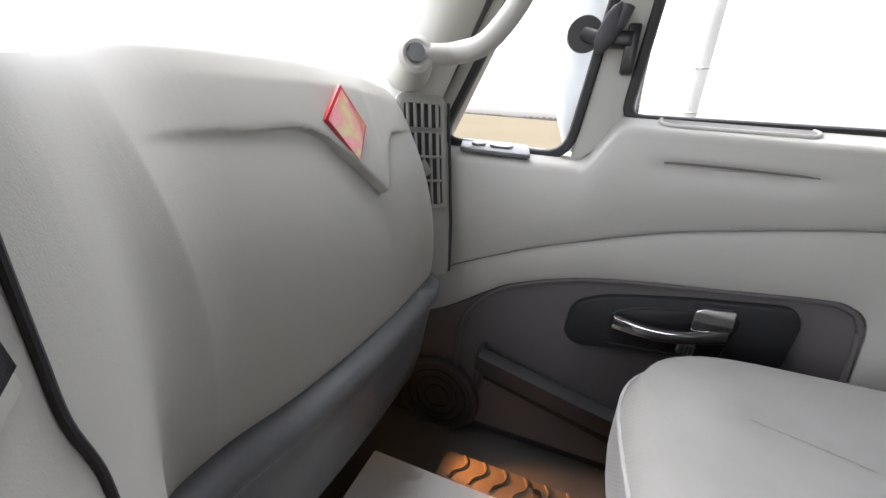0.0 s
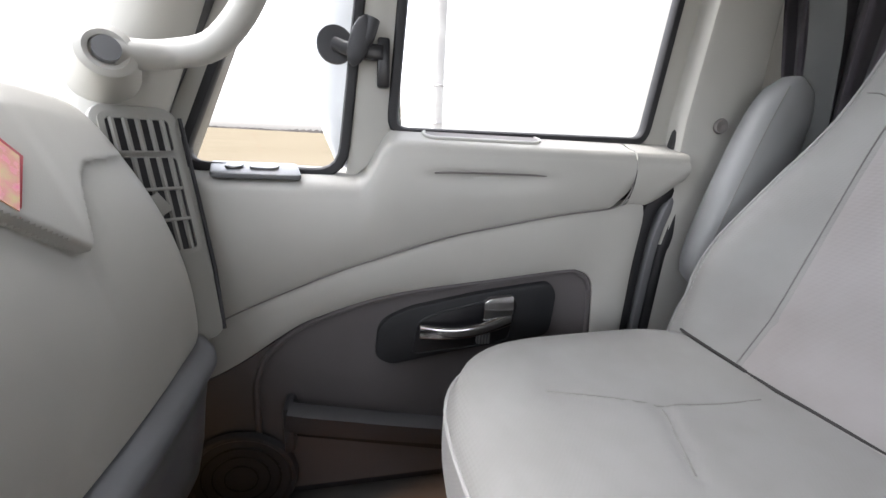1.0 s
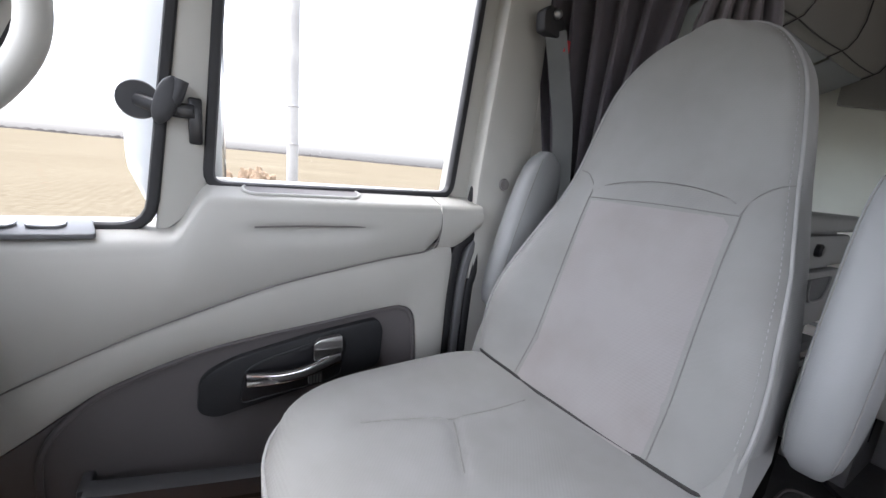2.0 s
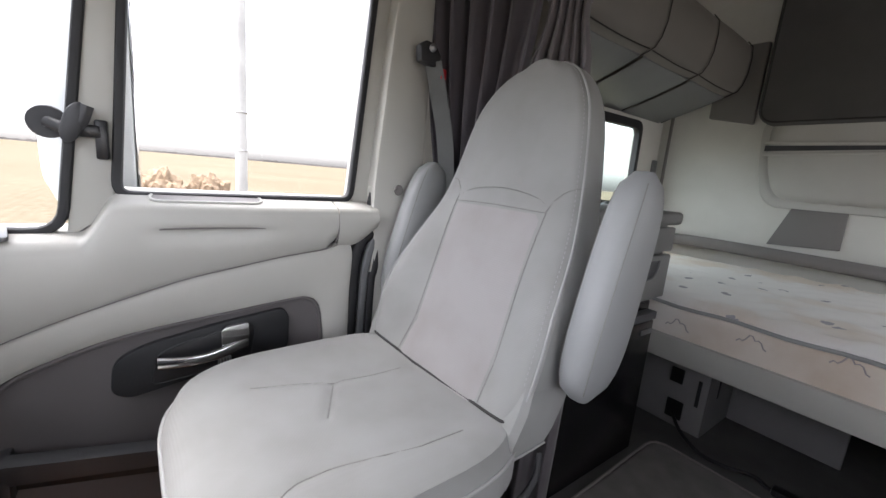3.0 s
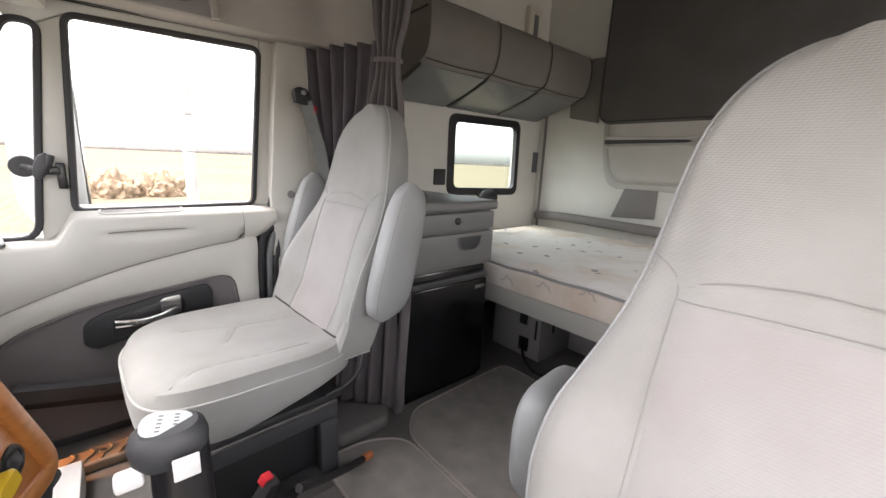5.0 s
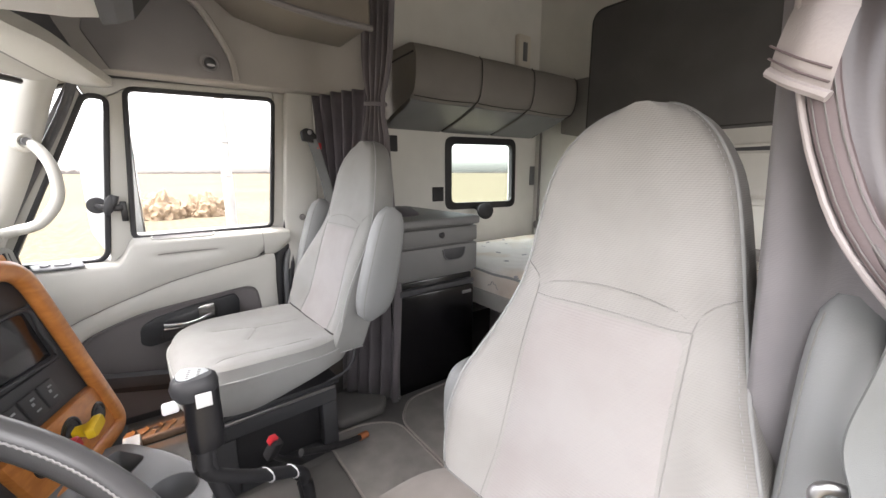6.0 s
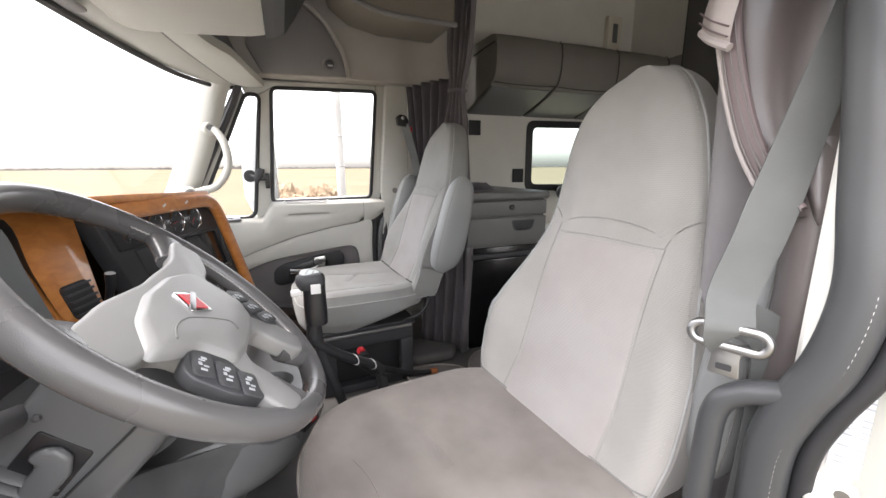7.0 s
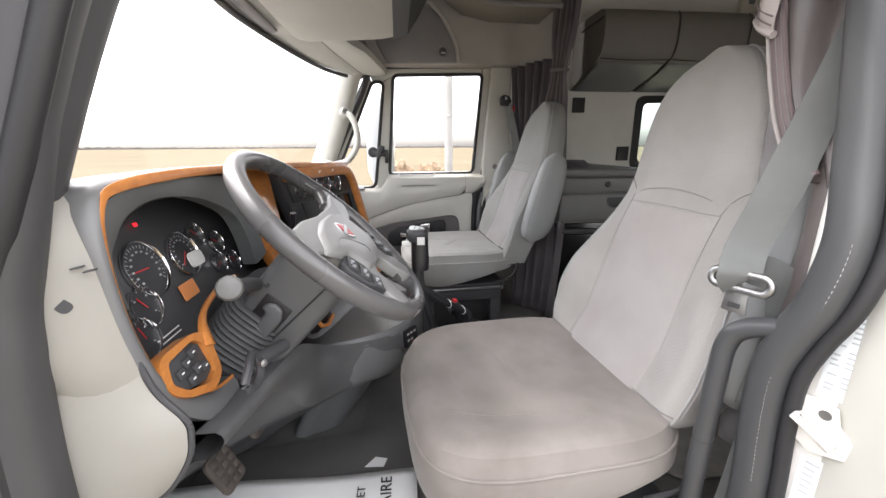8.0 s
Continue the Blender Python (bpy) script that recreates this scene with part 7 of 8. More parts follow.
for k in range(3):
    y1 = -0.885 - 0.412 * k
    y0 = y1 - 0.410
    bn = thing("overhead_bin", (0.95, (y0 + y1) / 2, 1.45), "brown-grey vinyl overhead storage bin", "storage bin", "overhead bins")
    rg = []
    for q in range(13):
        t = q / 12
        puff = 0.010 * math.sin(math.pi * t) ** 0.5
        yy = y1 + (y0 - y1) * t
        sec = [(1.095, 1.245), (0.92, 1.308 - puff * 0.4), (0.775, 1.360 - puff), (0.742, 1.376 - puff), (0.727 - puff, 1.40), (0.715 - puff, 1.45), (0.712 - puff, 1.52), (0.718 - puff, 1.565), (0.735, 1.592 + puff * 0.4), (0.77, 1.602 + puff * 0.5), (1.095, 1.605)]
        rg.append([Vector((x, yy, z)) for x, z in sec])
    body = part("body", loft(rg), BINM, bn)
    part("underside", ruled([(0.785, y1 - 0.012, 1.345), (0.785, y0 + 0.012, 1.345)], [(1.085, y1 - 0.012, 1.240), (1.085, y0 + 0.012, 1.240)], 4, (0, 0, -0.006), (0, 0, 0.01), 8), DARK, body, "dark underside panel")
    part("front_joint", tube([Vector((0.752, y1 - 0.01 + (y0 - y1 + 0.02) * q / 10, 1.364 - 0.006 * math.sin(math.pi * q / 10))) for q in range(11)], 0.0022, 6), CREASE_MAT, body)
    part("seam", tube([Vector((x_ - 0.004, y0, z_)) for x_, z_ in ((1.08, 1.243), (0.92, 1.304), (0.776, 1.355), (0.742, 1.370), (0.724, 1.40), (0.712, 1.45), (0.709, 1.52), (0.715, 1.57), (0.738, 1.597))], 0.0024, 6), CREASE_MAT, body)
    if k == 0:
        part("end_seam", tube([Vector((0.735, y1 + 0.003, 1.555)), Vector((0.85, y1 + 0.003, 1.552)), Vector((0.98, y1 + 0.003, 1.545))], 0.004, 6), CREASE_MAT, body)

ul = thing("bunk_lamp", (1.09, -2.0, 1.8), "white rectangular bunk lamp with a dark slot", "lamp")
part("body", box((1.06, -2.06, 1.70), (1.1, -1.94, 1.92), 0.01), CREAM, ul)
part("slot", box((1.054, -2.02, 1.75), (1.0605, -1.98, 1.87), 0.002), DARK, ul)


# ---- curtains ----
def curtain(name, base, width, zs, folds, depth, mat, label, seed=0, lean=(0, 0), waist=None, tie=False, taper=0.0):
    """A gathered curtain hung along a line: base (x, y) to base + width, folded in depth."""
    ob = thing(name, (base[0], base[1], zs[0]), label, "curtain")
    n = folds * 12
    d = Vector((width[0], width[1], 0))
    s = Vector((-d.y, d.x, 0)).normalized()
    rings = []
    for k in range(25):
        t = k / 24
        z = zs[0] + (zs[1] - zs[0]) * t
        pinch = 1.0
        if waist:
            pinch = 1 - waist[1] * math.exp(-((z - waist[0]) / waist[2]) ** 2)
        pinch *= 1 - taper * max(0.0, min(1.0, (t - 0.25) / 0.3))
        row = []
        for i in range(n + 1):
            u = i / n
            w_ = (u - 0.5) * pinch + 0.5
            ph = u * folds * 2 * math.pi + 2.2 * noise.noise((u * 3, t * 1.4, seed)) + 0.5 * noise.noise((u * 9, t * 4, seed))
            f = math.sin(ph) * depth * (0.8 + 0.9 * noise.noise((u * 4, t * 1.5, seed + 3))) * (0.5 + 0.5 * pinch)
            row.append(Vector((base[0], base[1], z)) + d * w_ + s * f + Vector((lean[0], lean[1], 0)) * t)
        rings.append(row)
    front = loft(rings, caps=False, closed=False)
    o = part("cloth", front, mat, ob)
    so = o.modifiers.new("thick", "SOLIDIFY")
    so.thickness = 0.003
    if tie:
        c = Vector((base[0], base[1], waist[0])) + d * 0.5 + Vector((lean[0], lean[1], 0)) * (waist[0] - zs[0]) / (zs[1] - zs[0])
        rx, ry = d.length * (1 - waist[1]) * (1 - taper) * 0.62, depth * 0.75
        e = d.normalized()
        part("tie_band", sweep([c + e * rx * math.cos(2 * math.pi * k / 24) + s * ry * math.sin(2 * math.pi * k / 24) + Vector((0, 0, 0.004 * math.cos(2 * math.pi * k / 24))) for k in range(24)], squircle(0.003, 0.008, 8), (0, 0, 1), closed=True), mat, ob, "cloth tie band")
    return ob


CURTSIDE = cloth("side_curtain_cloth", (0.085, 0.076, 0.088), 900)
curtain("gathered_curtain", (0.445, -0.595), (0.24, 0.16), (0.0, 1.95), 5, 0.026, CURT, "taupe privacy curtain gathered behind the passenger seat", 1, lean=(0.023, -0.13), waist=(1.27, 0.45, 0.10), tie=True, taper=0.5)
curtain("short_curtain", (0.665, -0.63), (0.340, 0.168), (0.62, 1.35), 6, 0.030, CURTSIDE, "dark grey side curtain bunched by the door pillar", 5, waist=(0.62, 0.6, 0.5))

# ---- passenger belt ----
pb = thing("seat_belt", (0.82, -0.42, 1.17), "grey passenger seat belt on its black pillar guide", "seat belt", "seat belts")
part("guide", rounded(prism([(-0.445, 1.125), (-0.385, 1.135), (-0.380, 1.175), (-0.40, 1.190), (-0.43, 1.185), (-0.447, 1.16)], "x", 0.862, 0.892, 0), 0.006, 2, 40), BLACK, pb, "black pillar guide of the belt")
part("guide_bolt", place(lathe([(0, 0), (0.010, 0), (0.010, 0.008), (0.006, 0.012), (0, 0.013)], 14), frame_at(0.862, -0.416, 1.172, (-1, 0.3, 0))), STEEL, pb)
part("tongue_button", box((0.853, -0.463, 1.100), (0.868, -0.444, 1.128), 0.004), RED, pb)
part("webbing", sweep(smooth_path([(0.868, -0.425, 1.14), (0.862, -0.45, 1.05), (0.85, -0.48, 0.9), (0.84, -0.50, 0.6), (0.84, -0.5, 0.2)], 6), [(-0.023, -0.001), (0.023, -0.001), (0.023, 0.001), (-0.023, 0.001)], (-0.7, 0.7, 0)), BELT, pb)

# ---- driver's door opening ----
bm = prism([(-0.36, -0.4), (-0.46, -0.4), (-0.46, 1.36), (-0.36, 1.36)], "x", -1.10, -0.96, 0)
structure(part("pillar_rear_west", bm, TRIM), "grey pillar behind the driver's door opening", "pillar")
jamb = structure(thing("door_jamb", (-1.05, -0.38, 0.5), "white painted door jamb with striker and stickers", "door jamb"))
bm = prism([(-0.955, -0.335), (-1.105, -0.394), (-1.14, -0.46), (-1.12, -0.52), (-0.95, -0.52)], "z", -0.6, 1.36, 0.015, 3)
part("panel", bm, WHITE, jamb)
JN = (-0.38, 0.92, 0)
st = part("striker_plate", place(prism([(p[0] * 0.72, p[1] * 0.72) for p in [(-0.035, 0.05), (0.02, 0.045), (0.028, 0.01), (0.05, -0.01), (0.045, -0.05), (-0.005, -0.065), (-0.04, -0.04), (-0.03, 0.0)]], "z", 0, 0.006, 0.003), frame_at(-1.012, -0.351, 0.545, JN)), WHITE, jamb, "white door striker plate")
part("striker_pin", tube([frame_at(-1.012, -0.351, 0.545, JN) @ Vector(p) for p in ((-0.022, 0.007, 0.0), (-0.022, 0.007, 0.022), (0.018, -0.018, 0.022), (0.018, -0.018, 0.0))], 0.0055, 10), WHITE, st)
part("bolt_hole", place(lathe([(0, 0), (0.007, 0), (0.007, 0.001), (0, 0.001)], 12), frame_at(-1.012, -0.351, 0.545, JN) @ Matrix.Translation((0.004, 0.018, 0.0065))), STEEL, st)
for cx, cz, w_, h_, nl in ((-1.036, 0.648, 0.082, 0.130, 16), (-1.030, 0.440, 0.066, 0.095, 8)):
    JD = frame_at(cx, -0.335 + (cx + 0.955) * 0.059 / 0.15 + 0.0004, cz, JN)
    lb = part("sticker", place(prism(roundrect(w_, h_, 0.003), "z", 0.0, 0.0008, 0), JD), LABEL, jamb, "pale blue printed sticker")
    rng = random.Random(int(cz * 100))
    for k in range(nl):
        y0 = h_ / 2 - 0.010 - k * (h_ - 0.016) / nl
        for x0, x1 in ((-0.44, -0.30), (-0.26, -0.12), (-0.08, 0.10), (0.15, 0.42)) if nl > 10 else ((-0.40, -0.1), (0.05, 0.38)):
            if rng.random() < 0.78:
                part("print_bar", place(box((x0 * w_, y0 - 0.0012, 0.0008), ((x0 + (x1 - x0) * (0.5 + 0.5 * rng.random())) * w_, y0 + 0.0012, 0.0012), 0), JD), DIALINK, lb)
part("screw", place(lathe([(0, 0), (0.006, 0), (0.005, 0.005), (0, 0.006)], 10), frame_at(-0.985, -0.34, 0.575, JN)), BLACK, jamb)

# the driver's open door: unseen, added to cut sky light from front left
od = structure(thing("door_2", (-1.06, 0.70, 0.0), "unseen open driver's door, white with grey inner trim", "door"))
part("skin", prism([(-1.08, 0.74), (-2.0, 0.98), (-1.99, 1.03), (-1.07, 0.80)], "z", -0.5, 0.76, 0.01), WHITE, od)
part("inner_trim", prism([(-1.09, 0.725), (-1.99, 0.96), (-1.995, 0.975), (-1.085, 0.738)], "z", -0.45, 0.75, 0.004), TRIM, od)
part("window_post", prism([(-1.93, 0.95), (-2.0, 0.97), (-1.99, 1.01), (-1.92, 0.99)], "z", 0.762, 1.35, 0.006), TRIM, od)

# padded trim and rubber seal round the opening
pad = thing("pillar_trim", (-0.99, -0.3, 0.7), "dark grey stitched padded trim round the door opening", "pillar trim")
PT = smooth_path([(-0.962, -0.33, -0.2), (-0.962, -0.33, 0.30), (-0.96, -0.33, 0.42), (-0.957, -0.325, 0.52), (-0.96, -0.322, 0.60), (-0.975, -0.325, 0.66), (-0.995, -0.33, 0.72), (-1.003, -0.335, 0.80), (-0.993, -0.335, 0.89), (-0.985, -0.33, 0.98), (-0.975, -0.325, 1.07), (-0.965, -0.322, 1.2), (-0.96, -0.32, 1.36)], 6)
part("pad", sweep(PT, squircle(0.028, 0.024, 18, 2.6), (1, 0.2, 0)), PADLT, pad)
bm = bmesh.new()
thread = resample([p + Vector((-0.017, 0.0215, 0)) for p in PT[12:]], 260)
for a, b in zip(thread[::2], thread[1::2]):
    tube([a, b], 0.0011, 5, bm=bm)
part("stitching", bm, PRINT, pad, "white stitching")
part("seal", tube([p + Vector((-0.032, -0.008, 0)) for p in PT], 0.010, 10), BLACK, pad)
fs = thing("door_opening_seal", (-1.0, 0.5, 0.8), "dark grey rubber-lined front edge of the door opening", "door seal")
FP = smooth_path([(-0.985, 0.636, -0.1), (-0.985, 0.636, 0.30), (-0.985, 0.634, 0.515), (-0.985, 0.628, 0.628), (-0.985, 0.617, 0.715), (-0.985, 0.598, 0.78), (-0.985, 0.565, 0.853), (-0.98, 0.518, 0.963), (-0.975, 0.476, 1.06), (-0.965, 0.38, 1.25), (-0.96, 0.33, 1.34), (-0.96, 0.2, 1.38), (-0.96, -0.28, 1.38)], 6)
part("frame_pad", sweep([p + Vector((-0.012, 0.038 if p.z > 0.95 else 0.006 + 0.032 * max(0, (p.z - 0.72) / 0.23), 0)) for p in FP], squircle(0.05, 0.03, 18, 2.8), (1, 0, 0.1)), PADDED, fs)
part("seal", tube([p + Vector((-0.03, -0.012, 0)) for p in FP], 0.012, 10), BLACK, fs)
part("outer_frame", sweep([p + Vector((-0.035, 0.09, 0)) for p in FP], squircle(0.05, 0.05, 14, 3), (1, 0, 0.1)), PADDED, fs)
structure(part("sill_step", prism([(-1.10, -0.08), (-0.94, -0.08), (-0.94, 0.012), (-1.0, 0.014), (-1.09, -0.03)], "y", -0.36, 0.62, 0.006), DARK), "dark door sill", "door sill")
structure(part("wall_rocker", box((-1.10, -2.2, -0.9), (-1.05, 1.1, -0.08), 0), WHITE), "white painted cab side below the sill", "cab side")

# ---- driver's belt ----
db = thing("seat_belt", (-0.92, -0.3, 0.7), "grey driver's seat belt with a steel tongue", "seat belt", "seat belts")
BM = frame_at(-0.914, -0.2885, 0.7175, (-0.39, 0.92, 0.08))
part("webbing", sweep(smooth_path([(-0.955, -0.375, 1.25), (-0.945, -0.36, 1.10), (-0.925, -0.34, 0.95), (-0.915, -0.315, 0.84), (-0.906, -0.297, 0.77), BM @ Vector((0, 0.018, 0.010)), BM @ Vector((0, 0.004, 0.009)), BM @ Vector((0, -0.003, 0.0))], 6), [(-0.026, -0.001), (0.026, -0.001), (0.026, 0.001), (-0.026, 0.001)], (-0.75, 0.6, 0.2), scale=[0.45 + 0.55 * min(1, k / 16) for k in range(43)]), BELT, db)
part("webbing", sweep(smooth_path([(-0.908, -0.312, 0.735), (-0.93, -0.35, 0.70), (-0.93, -0.36, 0.55), (-0.92, -0.35, 0.3), (-0.91, -0.32, 0.05)], 6), [(-0.024, -0.001), (0.024, -0.001), (0.024, 0.001), (-0.024, 0.001)], (-0.75, 0.6, 0.2)), BELT, db)
ringp = [BM @ Vector((p[0], p[1], 0.003)) for p in roundrect(0.076, 0.024, 0.0115, 5)]
tg_ = part("tongue", sweep(ringp, squircle(0.0056, 0.0046, 12, 2.4), BM.to_3x3() @ Vector((0, 0, 1)), closed=True), STEEL, db, "steel belt tongue")
TB = [(p.x, p.y) for p in roundpoly([(-0.020, -0.008, 0), (0.020, -0.008, 0), (0.014, -0.022, 0), (0.0165, -0.048, 0), (-0.0165, -0.048, 0), (-0.014, -0.022, 0)], 0.004, 4)]
part("tongue_blade", place(prism(TB, "z", 0.0015, 0.0045, 0.001), BM), STEEL, tg_)
part("tongue_slot", place(prism(roundrect(0.016, 0.0075, 0.0015), "z", 0.0044, 0.0052, 0), BM @ Matrix.Translation((0, -0.037, 0))), BLACK, tg_)
gr = thing("entry_grab_bar", (-0.95, -0.3, 0.5), "grey tubular bar bent from the pillar trim", "grab bar")
part("bar", tube(smooth_path([(-0.985, -0.315, 0.672), (-0.958, -0.31, 0.662), (-0.932, -0.300, 0.650), (-0.912, -0.290, 0.622), (-0.908, -0.286, 0.55), (-0.905, -0.283, 0.30), (-0.903, -0.283, 0.0)], 6), 0.0150, 14), PADLT, gr)
part("sleeve_seam", tube([Vector((-0.9068, -0.2847, 0.440)), Vector((-0.9067, -0.2847, 0.437))], 0.0156, 16), CHAR, gr, "dark seam of the bar's sleeve")

# leather curtain by the driver's pillar
lc = thing("leather_curtain", (-0.9, -0.4, 1.0), "brown-grey leather curtain tied back with stitched pale edges", "curtain")
def spread(f, n, m):
    return [[f(i / (n - 1), j / (m - 1)) for j in range(m)] for i in range(n)]


EDGE = resample(smooth_path([(-0.80, -0.36, 1.9), (-0.805, -0.36, 1.3), (-0.815, -0.36, 1.12), (-0.824, -0.362, 1.064), (-0.836, -0.362, 1.02), (-0.862, -0.358, 0.955), (-0.895, -0.35, 0.905), (-0.93, -0.345, 0.865)], 8), 40)
REAR = resample(smooth_path([(-1.0, -0.42, 1.9), (-0.985, -0.40, 1.3), (-0.975, -0.385, 1.1), (-0.965, -0.375, 0.98), (-0.96, -0.36, 0.90), (-0.955, -0.355, 0.85)], 8), 40)
rows = spread(lambda t, u: EDGE[round(t * 39)].lerp(REAR[round(t * 39)], u) + Vector((0.006 * math.sin(9 * t + 2 * u), 0.022 * math.sin(u * 8.5 + 2.5 * t) * min(1, u * 5) * (1 - 0.5 * t) + 0.008 * math.sin(14 * t + 6 * u), 0)), 40, 26)
o = part("drape", loft(rows, caps=False, closed=False), LEATHER, lc)
o.modifiers.new("thick", "SOLIDIFY").thickness = 0.004
hem = EDGE[19:]
part("stitched_hem", sweep(hem, squircle(0.013, 0.005, 12), (0, 1, 0)), HEM, lc, "dusky stitched leather hem")
for off in (-0.008, 0.0, 0.008):
    part("stitching", tube([p + Vector((off, 0.0056, -off * 0.5)) for p in hem], 0.0008, 5), TAUPE, lc)
part("hem_roll", tube([p + Vector((0.016, -0.002, -0.008)) for p in hem], 0.0035, 8), LEATHERLT, lc)
FL0 = [(-0.775, -0.366, 1.10), (-0.80, -0.352, 1.082), (-0.828, -0.348, 1.066)]
FL1 = [(-0.785, -0.37, 1.9), (-0.815, -0.35, 1.9), (-0.84, -0.352, 1.9)]
FLM = [(-0.787, -0.368, 1.157), (-0.81, -0.345, 1.15), (-0.838, -0.35, 1.14)]
part("flap", ruled(FLM, FL0, 6, (0, 0.006, 0), (0, -0.004, 0), 14), LEATHERLT, lc, "pale leather flap with a stitched hem")
part("flap", ruled(FL1, FLM, 6, (0, 0.004, 0), (0, -0.004, 0), 14), LEATHERLT, lc)
for dz in (0.012, 0.024):
    part("stitching", tube([Vector((x, y + 0.007, z + dz)) for x, y, z in resample(smooth_path(FL0, 4), 10)], 0.0012, 5), HEM, lc)
part("flap_lip", tube(smooth_path(FL0, 5), 0.0055, 8), LEATHERLT, lc)
mc = thing("cloth_curtain", (-0.84, -0.43, 0.9), "grey-mauve cloth curtain hanging behind the driver's seat", "curtain")
rows = spread(lambda t, u: Vector((-0.760 - 0.050 * t - 0.16 * u, -0.425 + 0.012 * math.sin(u * 11 + t) - 0.01 * u, 1.30 - 0.95 * t)), 24, 22)
o = part("cloth", loft(rows, caps=False, closed=False), MAUVE, mc)
o.modifiers.new("thick", "SOLIDIFY").thickness = 0.003
# folded leather along the pillar pad
lf = thing("pillar_cover", (-0.95, -0.34, 0.75), "dark brown-grey leather cover folded along the pillar", "pillar cover")
rows = spread(lambda t, u: Vector((-0.885 - 0.092 * u - 0.012 * math.sin(3 * t), -0.395 + 0.05 * math.sin(math.pi * min(1, u * 1.1)) * (0.7 + 0.3 * t), 0.95 - 0.32 * t)), 20, 14)
part("cover", loft(rows, caps=False, closed=False), LEATHER, lf)
part("fold_edge", tube([r[-2] + Vector((0, 0.004, 0)) for r in rows], 0.006, 8), PADDED, lf, "dark rolled edge")

curtain("gathered_curtain", (-0.96, -0.47), (0.20, -0.04), (0.0, 1.95), 5, 0.02, CURT, "taupe privacy curtain gathered behind the driver's seat", 9)

# ---- floor: mat, papers, pedals, scuff plates ----
mat2 = thing("floor_mat", (-0.45, 0.1, 0.0), "black rubber floor mat with moulded edges", "floor mat")
part("mat", prism([(-0.93, 0.80), (-0.93, -0.237), (0.27, -0.237), (0.27, 0.28), (-0.3, 0.36), (-0.36, 0.80)], "z", 0.001, 0.012, 0.004), FLOORMAT, mat2)
def carpet_mat(outline, label, wave):
    """A loose carpet mat: uneven pile on a thin backing, bound round its edge."""
    ob = thing("carpet_mat", (outline[0][0], outline[0][1], 0.0), label, "carpet", "carpet mats")
    loop = resample(roundpoly([(x, y, 0) for x, y in outline], 0.06, 6) + [roundpoly([(x, y, 0) for x, y in outline], 0.06, 6)[0]], 140)[:-1]
    c = sum(loop, Vector()) / len(loop)
    rg = []
    for q in (1.0, 0.985, 0.97, 0.93, 0.86, 0.78, 0.68, 0.57, 0.45, 0.33, 0.2, 0.08, 0.01):
        rg.append([Vector((c.x + (p.x - c.x) * q, c.y + (p.y - c.y) * q, 0.001 if q == 1.0 else 0.009 + wave * noise.noise(((c.x + (p.x - c.x) * q) * 4, (c.y + (p.y - c.y) * q) * 4, 3)))) for p in loop])
    part("carpet", loft(rg, caps=False), CARPET, ob)
    part("binding", tube([Vector((p.x, p.y, 0.0085)) for p in loop], 0.0045, 6, closed=True), BINDING, ob, "paler bound edge")
    return ob


BINDING = surface("carpet_binding", (0.27, 0.25, 0.235), 0.8)
carpet_mat([(0.31, -0.530), (0.425, -0.63), (0.44, -1.185), (-0.60, -1.185), (-0.60, -0.530)], "loose grey carpet mat in the sleeper aisle", 0.006)
carpet_mat([(0.385, -0.245), (0.385, -0.40), (0.31, -0.518), (-0.30, -0.518), (-0.30, -0.245)], "grey carpet mat between the two seats", 0.003)
structure(part("floor_riser", prism([(0.395, -0.50), (0.395, -0.32), (0.45, -0.27), (0.60, -0.27), (0.60, -0.40), (0.46, -0.545)], "z", 0.0, 0.05, 0.018, 3), FLOORMAT), "dark carpeted riser in the floor behind the seat", "floor")
pp = thing("paper_sheet", (-0.7, 0.3, 0.1), "white printed sheet of paper lying on the driver's floor", "paper")
PM = frame_at(-0.655, 0.53, 0.028, (-0.04, 0.0, 1), (0.02, 1, 0))
bm = bmesh.new()
bmesh.ops.create_grid(bm, x_segments=12, y_segments=16, size=0.5)
for v in bm.verts:
    v.co = Vector((v.co.x * 0.33, v.co.y * 0.69, 0.005 * math.sin(v.co.x * 7) + 0.004 * math.sin(v.co.y * 9)))
o = part("sheet", place(bm, PM), PAPER, pp)
o.modifiers.new("thick", "SOLIDIFY").thickness = 0.0006
words("NET", 0.03, INK, PM @ Matrix.Translation((0.085, -0.20, 0.008)), pp)
words("AIRE", 0.042, INK, PM @ Matrix.Translation((0.095, -0.265, 0.008)), pp)
sp_ = thing("paper_scrap", (-0.43, 0.30, 0.015), "small torn white paper scrap on the floor mat", "paper")
bm = prism([(-0.455, 0.33), (-0.42, 0.30), (-0.43, 0.265), (-0.46, 0.275)], "z", 0.0135, 0.0145, 0)
part("scrap", bm, PAPER, sp_)
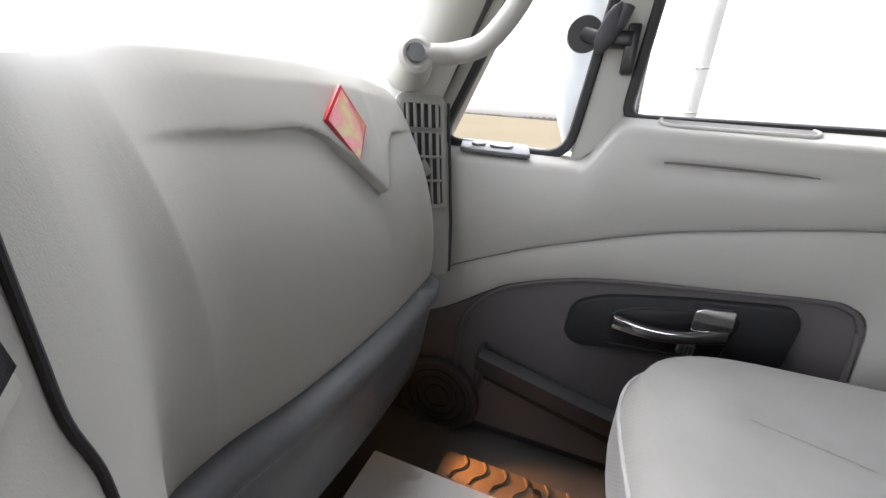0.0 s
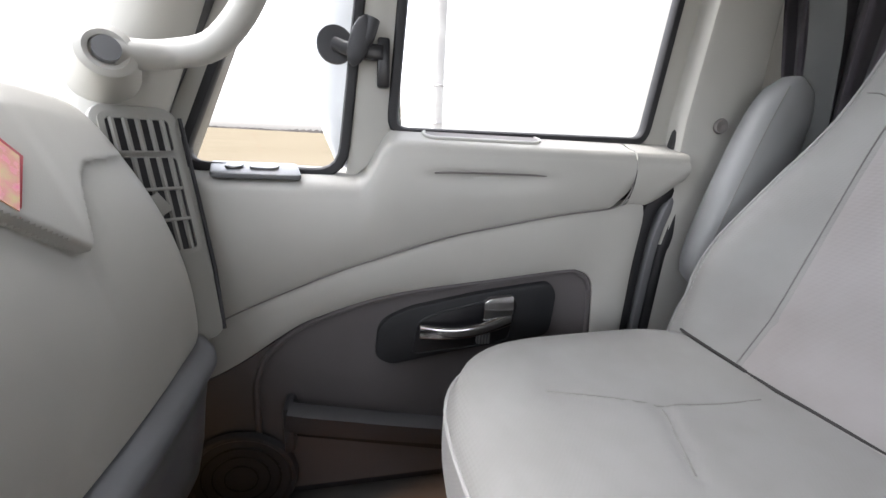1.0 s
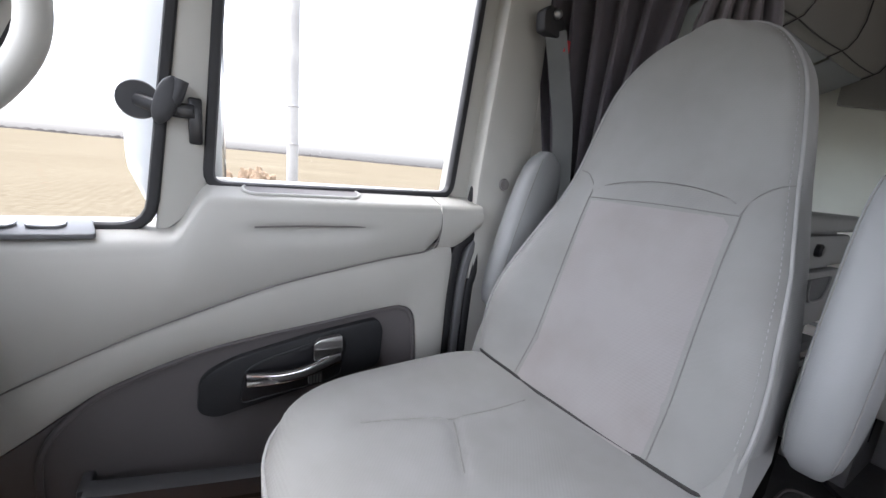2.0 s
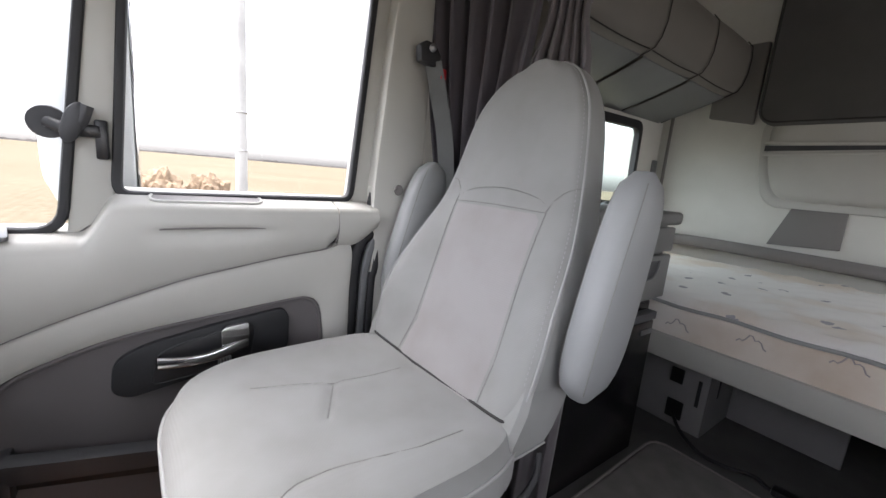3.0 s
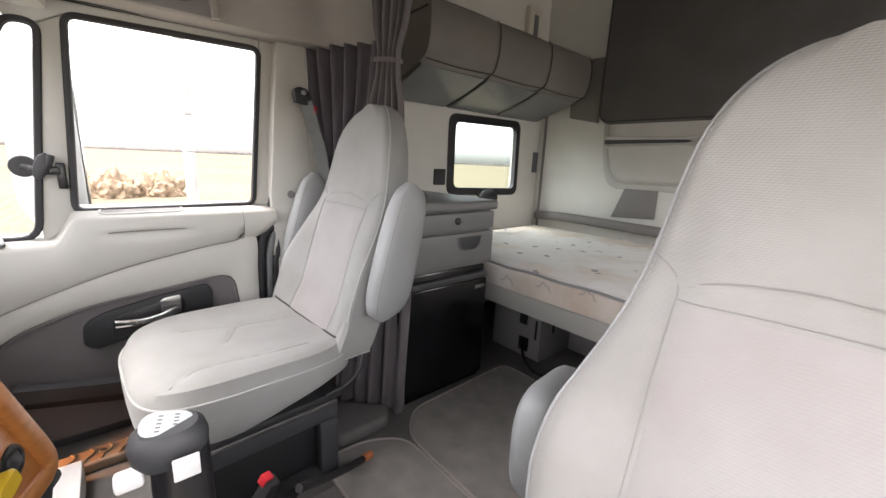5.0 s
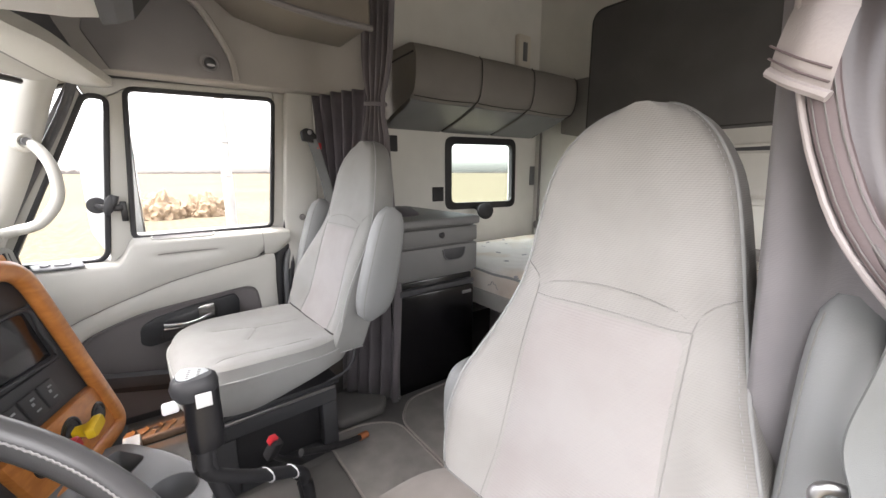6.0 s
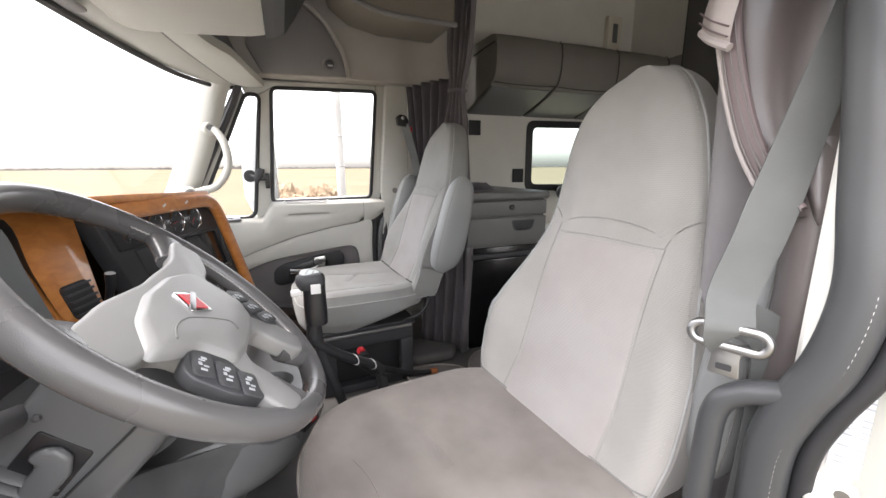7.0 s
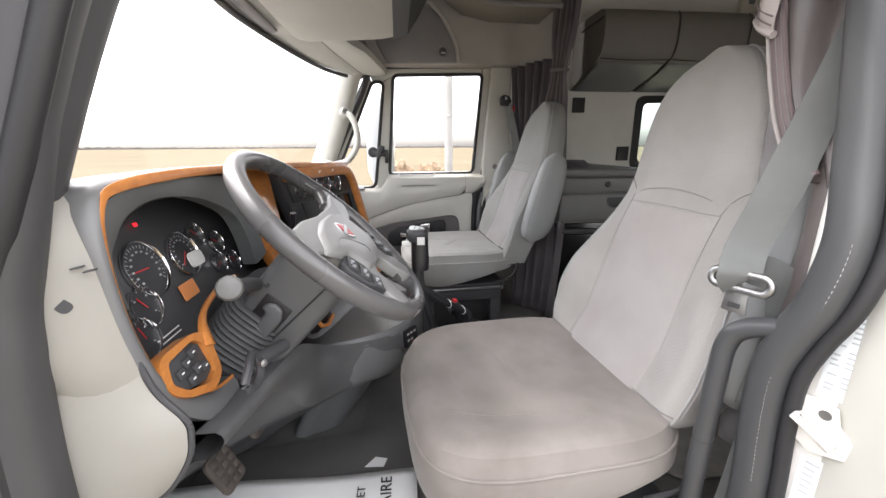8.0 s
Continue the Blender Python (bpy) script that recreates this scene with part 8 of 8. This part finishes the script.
for k, (x0, sx) in enumerate(((-0.655, 0.0), (-0.49, 0.0))):
    pdl = thing("foot_pedal", (x0, 0.62, 0.1), "worn black rubber foot pedal", "pedal", "foot pedals")
    PDM = frame_at(x0, 0.60, 0.235, (-0.1, -0.85, 0.5))
    part("pad", place(prism(roundrect(0.075, 0.09, 0.014), "z", -0.008, 0.004, 0.004), PDM), PEDALRUB, pdl)
    for j in range(4):
        for i in range(3):
            part("stud", place(box((-0.03 + 0.022 * i, -0.036 + 0.02 * j, 0.004), (-0.014 + 0.022 * i, -0.022 + 0.02 * j, 0.008), 0.002), PDM), PEDALRUB, pdl)
    part("arm", tube([PDM @ Vector((0, 0.03, -0.01)), PDM @ Vector((0, 0.12, -0.05)), PDM @ Vector((0, 0.25, -0.05))], 0.011, 8), DARK, pdl)
# passenger footwell: scuff plate, box and the warm lamp above
sc = thing("scuff_plate", (0.8, 0.2, 0.0), "wood-coloured moulded sill plate in the passenger footwell", "sill plate")
TANPL = surface("tan_plate", (0.20, 0.145, 0.10), 0.4, vary=0.3, stain=20)
plt = part("plate", box((0.757, -0.25, 0.0), (0.832, 0.475, 0.035), 0.008, 3), TANPL, sc)
for k in range(14):
    y0 = 0.435 - 0.043 * k
    part("tread_ridge", tube(smooth_path([(0.763, y0 + 0.010, 0.036), (0.780, y0 + 0.004, 0.0365), (0.795, y0 - 0.012, 0.0365), (0.810, y0 - 0.016, 0.0365), (0.826, y0 - 0.008, 0.036)], 4), 0.0035, 6), TANPL, plt)
part("bolt", place(lathe([(0, 0), (0.01, 0), (0.008, 0.006), (0, 0.007)], 12), Matrix.Translation((0.800, 0.27, 0.035))), STEEL, sc)
bx = thing("cardboard_box", (0.5, 0.35, 0.0), "white printed cardboard box on the passenger floor", "box")
part("box", box((0.45, 0.31, 0.0), (0.728, 0.595, 0.075), 0.004), PAPER, bx)
for k in range(3):
    part("print_bar", box((0.48, 0.33 + 0.03 * k, 0.075), (0.55 - 0.015 * k, 0.338 + 0.03 * k, 0.0757), 0), INK, bx)
fl = thing("footwell_lamp", (0.79, 0.62, 0.19), "small warm footwell lamp under the dashboard", "lamp")
part("lens", box((0.77, 0.605, 0.185), (0.81, 0.64, 0.192), 0.002), glow("warm_lens", (1.0, 0.55, 0.2), 3.0), fl)
ld = bpy.data.lights.new("footwell_light", "SPOT")
ld.energy, ld.color, ld.spot_size, ld.spot_blend, ld.shadow_soft_size = 3.0, (1.0, 0.42, 0.12), radians(36), 0.8, 0.02
lo_ = new("footwell_light", ld)
lo_.matrix_world = look((0.79, 0.61, 0.175), (0.795, 0.28, 0.03))
# buckle stalks beside the passenger pedestal
bk = thing("belt_buckle", (0.12, 0.0, 0.2), "black belt buckle with a red button", "belt buckle")
part("stalk", tube(smooth_path([(0.26, -0.12, 0.06), (0.20, -0.07, 0.13), (0.15, -0.03, 0.19), (0.125, -0.012, 0.225)], 5), 0.009, 8), BLACK, bk)
part("buckle", box((0.105, -0.03, 0.215), (0.135, 0.0, 0.275), 0.006, turn=Euler((0.3, -0.4, 0.3)).to_matrix().to_4x4()), BLACK, bk)
part("button", box((0.11, -0.026, 0.262), (0.13, -0.004, 0.284), 0.003, turn=Euler((0.3, -0.4, 0.3)).to_matrix().to_4x4()), RED, bk)
hb = thing("floor_lever", (0.28, -0.33, 0.0), "black floor lever with a worn orange tip", "lever")
part("rod", tube(smooth_path([(0.17, -0.10, 0.16), (0.22, -0.19, 0.10), (0.27, -0.28, 0.048), (0.295, -0.345, 0.026)], 5), 0.011, 8), BLACK, hb)
part("tip", tube([Vector((0.294, -0.342, 0.027)), Vector((0.308, -0.376, 0.018))], 0.013, 10), surface("worn_orange", (0.45, 0.16, 0.06), 0.6), hb)

# ---- outside: mirror and straw heaps ----
mr = thing("door_mirror", (1.36, 0.25, 0.9), "pale blue-grey truck door mirror outside the passenger window", "mirror")
part("housing", loft([[Vector((1.235 + x * s_, 0.285 + dy, 0.94 + y * s_)) for x, y in squircle(0.095, 0.31, 24, 3.5)] for dy, s_ in ((-0.06, 0.9), (-0.05, 0.98), (0.0, 1.0), (0.07, 0.92), (0.11, 0.6))]), surface("mirror_shell", (0.66, 0.69, 0.71), 0.4), mr)
part("mirror_glass", loft([[Vector((1.235 + x * 0.88, 0.221 - dy, 0.94 + y * 0.9)) for x, y in squircle(0.095, 0.31, 24, 3.5)] for dy in (0.0, 0.003)]), CHROME, mr)
part("mirror_arm", tube([Vector((1.24, 0.31, 0.72)), Vector((1.15, 0.34, 0.64)), Vector((1.03, 0.36, 0.60))], 0.02, 10), DARK, mr)
STRAW = surface("straw", (0.23, 0.165, 0.105), 0.95, vary=0.35, stain=5, grain=60, bump=1.0)
for k, (x0, y0, r0) in enumerate(((24.0, 0.1, 1.0), (24.3, -2.0, 0.95))):
    hp = thing("straw_heap", (x0, y0, GROUND_Z), "ragged brown heap of straw on the field", "straw heap", "straw heaps")
    bm = bmesh.new()
    bmesh.ops.create_icosphere(bm, subdivisions=5, radius=1)
    for v in bm.verts:
        n_ = 1 + 0.28 * noise.noise(v.co * 2 + Vector((k * 7, 0, 0))) + 0.16 * noise.noise(v.co * 6) + 0.08 * noise.noise(v.co * 15)
        v.co = Vector((x0 + v.co.x * r0 * 1.2 * n_, y0 + v.co.y * r0 * 1.05 * n_, GROUND_Z + max(-0.05, v.co.z) * r0 * 1.25 * n_))
    part("heap", bm, STRAW, hp)
pole = thing("utility_pole", (6.0, -0.76, GROUND_Z), "pale weathered utility pole standing in the field", "pole")
part("shaft", tube([Vector((6.0, -0.76, GROUND_Z - 0.3 + 1.2 * k)) for k in range(7)], 0.075, 14, scale=[1.12 - 0.05 * k for k in range(7)]), surface("weathered_pole", (0.36, 0.355, 0.34), 0.9, vary=0.25, stain=3, grain=40, bump=0.6), pole)
for k in range(2):
    part("band", tube([Vector((6.0 + 0.078 * math.cos(a), -0.76 + 0.078 * math.sin(a), 0.95 + 0.5 * k)) for a in [2 * math.pi * q / 16 for q in range(16)]], 0.008, 6, closed=True), STEEL, pole, "steel band")
